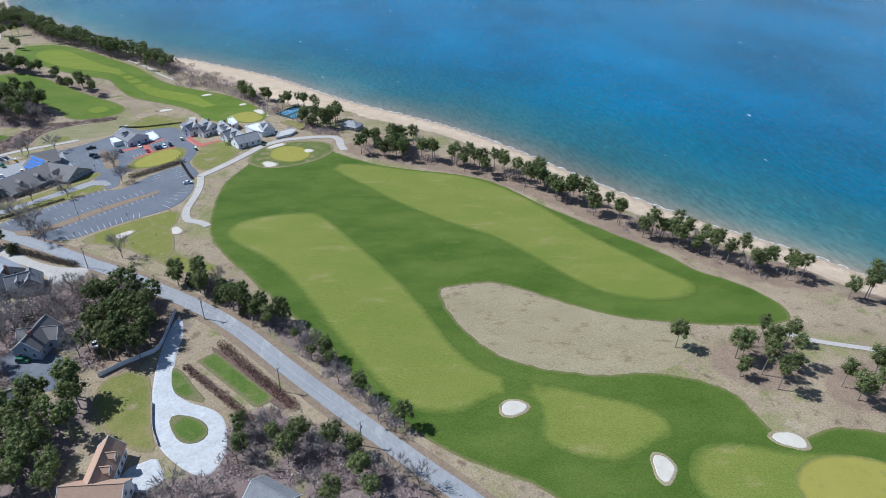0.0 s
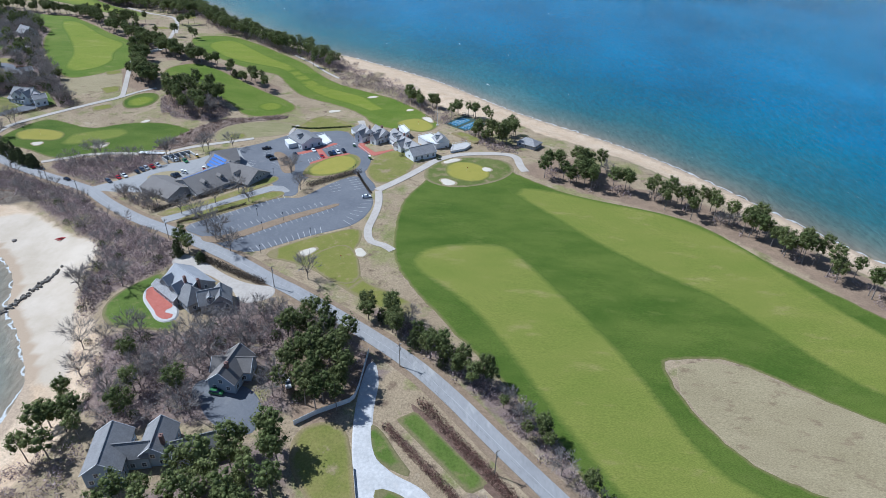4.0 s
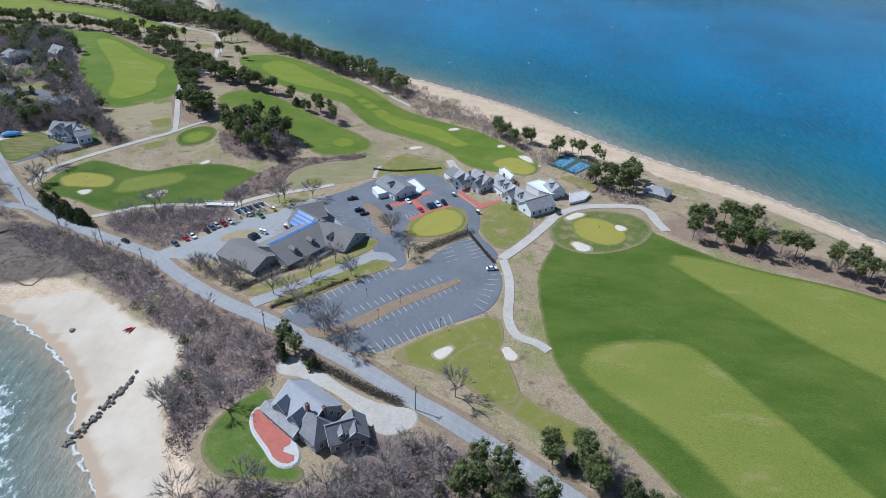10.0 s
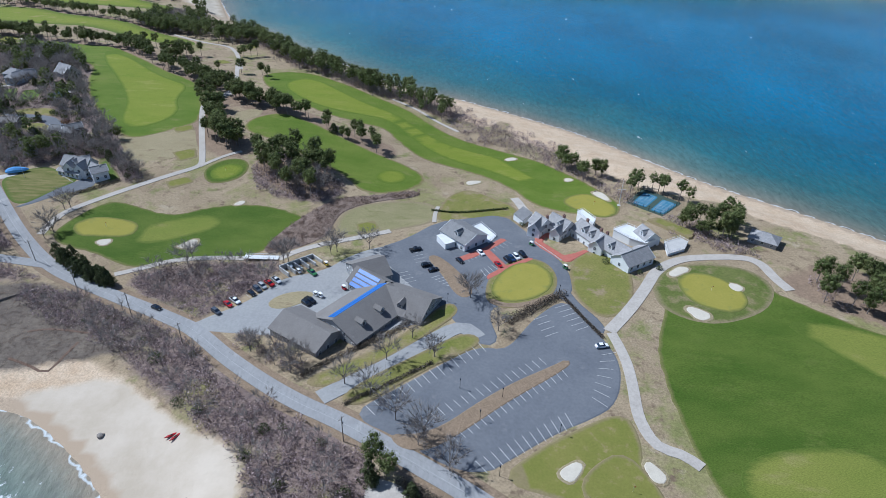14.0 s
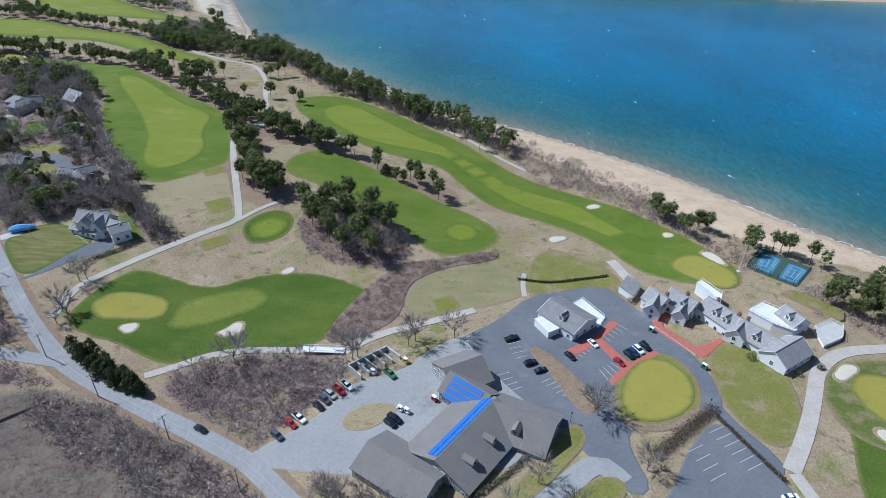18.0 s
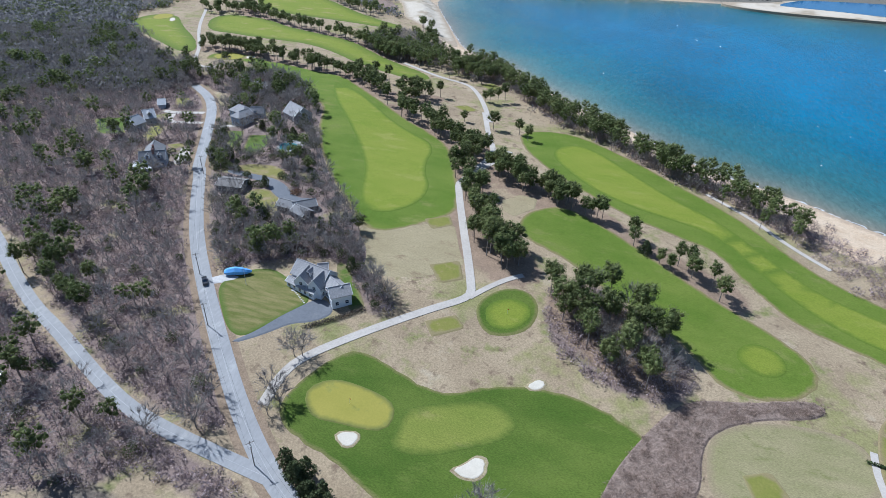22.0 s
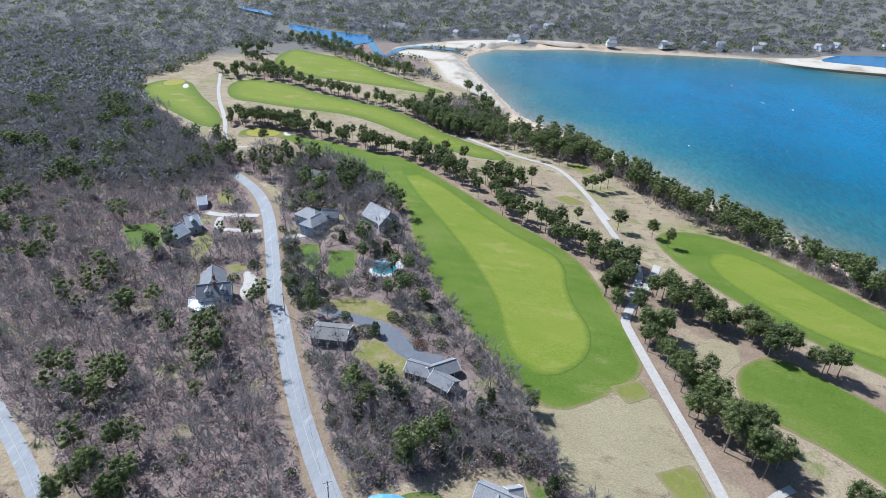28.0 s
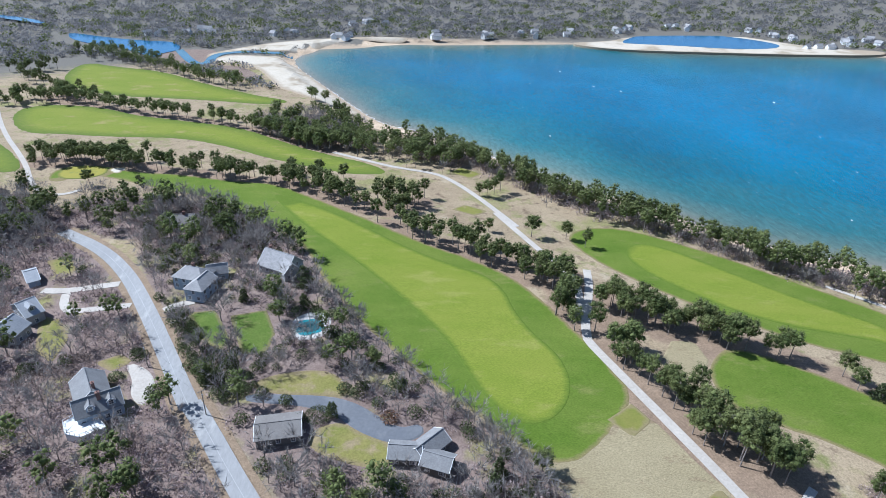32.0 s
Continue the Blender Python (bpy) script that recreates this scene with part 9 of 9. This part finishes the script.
for nm, poly, gap, seed in (("W", WOOD_W, 3.7, 41), ("W2", WOOD_W2, 3.8, 42), ("marsh", WOOD_MARSH, 3.2, 43), ("north", WOOD_NW, 4.5, 57), ("cove", WOOD_COVE, 3.2, 44), ("road", WOOD_ROAD_A, 3.2, 45),
                            ("south", WOOD_SOUTH, 5.5, 46), ("park", WOOD_PARK, 6.0, 47), ("mid", WOOD_MID, 3.5, 48), ("sw", WOOD_SW2, 4.5, 49), ("barn", THICKET_BARN, 3.4, 59), ("shore", WOOD_BARE_S, 5.0, 60), ("cove bank", WOOD_BARE_S2, 4.0, 58), ("house", THICKET_HOUSE, 3.2, 56), ("house north", THICKET_NORTH, 3.6, 55), ("hedge", HEDGE_ROAD, 3.4, 50)):
    stand("bramble_thicket", scatter_in(poly, gap, seed, 1.5), _bushes, [M["bramble"], M["bramble"]], "thicket of leafless purple-grey brambles", "brambles", seed, 0.7, 1.25)
for line, n, wide, seed in ((SCRUB_N, 300, 13, 76), (BLUFF_SCRUB, 90, 9, 71), (BLUFF_SCRUB2, 50, 6, 72), (BELT_BLUFF_W, 260, 10, 73), (BELT_BLUFF_N, 200, 9, 74), (BELT_SHORE, 60, 8, 75)):
    stand("bramble_thicket", along(line, n, wide, seed), _bushes, [M["bramble"], M["bramble"]], "leafless scrub along the edge of the bluff", "brambles", seed, 0.7, 1.2)
for poly, gap, seed in ((THICKET_HOUSE, 7, 53), (THICKET_NORTH, 6.5, 54), (WOOD_COVE, 9, 51), (WOOD_ROAD_A, 8, 52)):
    p = scatter_in(poly, gap, seed)
    stand("bare_wood", p, _thin_bare, wood_mats, "leafless grey trees among brambles by the road", "bare trees", seed, 0.6, 0.95)
for line, n, wide, seed in ((BELT_BLUFF_N, 200, 10, 61), (BELT_BLUFF_W, 250, 10, 62), (BELT_BLUFF_W2, 190, 18, 63), (BELT_FAR7, 150, 22, 69)):
    p, b = split(along(line, n, wide, seed), 0.55, seed)
    stand("pine_belt", p, _thin_pines, [M["bark"], M["needles"]], "belt of dark pines along the course", "pine trees", seed, 0.75, 1.1)
    stand("bare_belt", b, _thin_bare, wood_mats, "leafless scrub among the belt of pines", "bare trees", seed + 5, 0.5, 0.8)


# evergreen shrubs round the houses, reeds in the wet hollow
_evergreen = [shrub(120 + k, 3.2 + 0.6 * k, 2.0 + 0.3 * k, 260) for k in range(3)]
for poly, gap, seed in ((WOOD_PARK, 6.5, 81), (WOOD_W, 15, 82), (WOOD_COVE, 14, 83), (WOOD_W2, 15, 84), (WOOD_SOUTH, 13, 85), (THICKET_NORTH, 12, 92), (THICKET_HOUSE, 11, 93)):
    stand("evergreen_shrubs", scatter_in(poly, gap, seed), _evergreen, [M["cedar"], M["cedar"]], "dark evergreen shrubs between bare trees", "shrubs", seed, 0.6, 1.3)
stand("clubhouse_shrubs", np.array(CLUB_SHRUBS), _evergreen, [M["cedar"], M["cedar"]], "clipped dark shrubs before the clubhouse walls", "shrubs", 91, 0.5, 0.8)
stand("hedgerow_shrubs", along(PARK_HEDGE, 70, 5, 86), _evergreen, [M["cedar"], M["cedar"]], "dark evergreen hedgerow along the road", "shrubs", 86, 0.7, 1.2)
_round = [shrub(125 + k, 4.4 - 0.6 * k, 2.6 + 0.3 * k, 520) for k in range(3)]
_first = [None] * 3
for i, (x, y) in enumerate(ROUND_SHRUBS):
    k = i % 3
    if _first[k] is None:
        _first[k] = thing("round_shrub", (x, y, spot((x, y))), "dense round dark evergreen shrub on the lawn", "shrub", "round shrubs by the houses")
        child("foliage", _round[k], M["cedar"], _first[k])
    else:
        copy_thing(_first[k], pose(x, y, spot((x, y)), 0, 0, 40 * i)).scale = (rng.uniform(0.8, 1.2),) * 3
_reeds = [bush(130 + k, 1.5, 1.6, 90, 0.05) for k in range(2)]
M["reed_stems"] = surf("brown_reed_stems", (0.27, 0.195, 0.15), (0.36, 0.275, 0.215), 0.1, fine=1.0, grain=0.25, per_island=0.4)
_p = rounded(REEDS, 1)
_g = np.random.default_rng(87)
_q = _p.min(0) + _g.uniform(0, 1, (1900, 2)) * (_p.max(0) - _p.min(0))
stand("reeds", _q[inside(_q, _p)], _reeds, [M["reed_stems"]] * 2, "dead brown reeds filling a wet hollow", "reeds", 88, 0.7, 1.2)
_p = rounded(MARSH, 1)
_q = _p.min(0) + _g.uniform(0, 1, (2600, 2)) * (_p.max(0) - _p.min(0))
_q = _q[inside(_q, _p) & is_clear(_q)]
_q = _q[shore(_q) > 16]
stand("marsh_grass", _q, [bush(140, 0.6, 1.5, 50, 0.05)], [M["reed_stems"]] * 2, "flattened brown marsh grass", "marsh grass", 89, 0.6, 1.3)
for x, y in (RUSSET,):
    e = thing("russet_bush", (x, y, spot((x, y))), "round russet bush in the drive's turning circle", "bush")
    child("foliage", shrub(150, 2.2, 3.4, 420), M["russet"], e)
for x, y in (ROUND_BUSH,):
    e = thing("juniper_mound", (x, y, spot((x, y))), "wide low mound of dark green juniper", "bush")
    child("foliage", shrub(151, 1.9, 5.0, 900), M["cedar"], e)

# distant woods to the horizon
M["far_twigs"] = surf("distant_grey_twigs", (0.195, 0.188, 0.186), (0.240, 0.231, 0.229), 0.02, fine=0.5, grain=0.12, per_island=0.12, through_light=0.5)
def far_tuft(seed, high=7.0, wide=5.8, n=32):
    g = np.random.default_rng(seed)
    a, r = g.uniform(0, 6.283, n), wide * np.sqrt(g.uniform(0, 1, n))
    c = np.stack([np.cos(a) * r, np.sin(a) * r, high * (0.25 + 0.7 * g.uniform(0, 1, n) * (1 - 0.7 * (r / wide) ** 2))], 1)
    return cards(c, np.full(n, 0.6), 2.3, g, out=unit(c - (0, 0, high * 0.25)))


_g = np.random.default_rng(77)
_u = _g.uniform(0, 1, (24000, 2))
_ang = -0.75 + 2.1 * _u[:, 0]
_rad = 560 * (4.2 ** _u[:, 1])
_q = np.stack([-250 - np.sin(_ang) * _rad, 250 + np.cos(_ang) * _rad], 1)
_q = _q[(shore(_q) > 26) & is_clear(_q)]
for o in (HOLE_FAR1, HOLE_FAR2, HOLE_FAR3, HOLE_E, HOLE_N, SPIT, FAR_BEACH, SALT_FLAT):
    _q = _q[~inside(_q, rounded(o, 2)) & (gap_to(_q, rounded(o, 2)) > 9)]
_q = _q[~inside(_q, np.array(OPEN_NORTH, float))]
_q = _q[~inside(_q, np.array(POND_FRONT, float))]
_w = scatter_in(WOOD_FAR_W, 5.5, 34)
_q = np.vstack([_q, _w])
_q = _q[~inside(_q, rounded(SAND_BAR, 1)) & ~inside(_q, rounded(POND, 1)) & ~inside(_q, rounded(LAGOON, 1)) & ~inside(_q, rounded(FAR_POND, 1))]
_p, _b = split(_q, 0.28, 5)
stand("distant_pines", _p, [far_tuft(k) for k in (1, 2)], [M["needles"]] * 2, "distant dark pines scattered through the woods", "pine trees", 78, 0.7, 1.2)
stand("distant_woods", _b, [far_tuft(k) for k in (3, 4, 5)], [M["far_twigs"]] * 2, "distant leafless grey-brown woods", "bare trees", 79, 0.7, 1.2)

# far houses round the bay, small between the trees
_g = np.random.default_rng(12)
first = None
for x, y in [(x + _g.normal(0, 14), y + _g.normal(0, 14)) for x, y in FAR_HOUSES for _ in range(4)]:
    if shore([(x, y)])[0] < 30 or gap_to(np.array([(x, y)]), rounded(SPIT, 1))[0] < 60:
        continue
    if first is None:
        first = thing("distant_house", (x, y, float(height([(x, y)])[0])), "small distant white house among the woods", "house", "houses round the bay", 20)
        block(first, Matrix.Identity(4), 10, 7, 4, 7, "gg", M["white_wall"], M["roof_cedar"], False, False, 9)
    else:
        copy_thing(first, pose(x, y, float(height([(x, y)])[0]), 0, 0, _g.uniform(0, 180)))
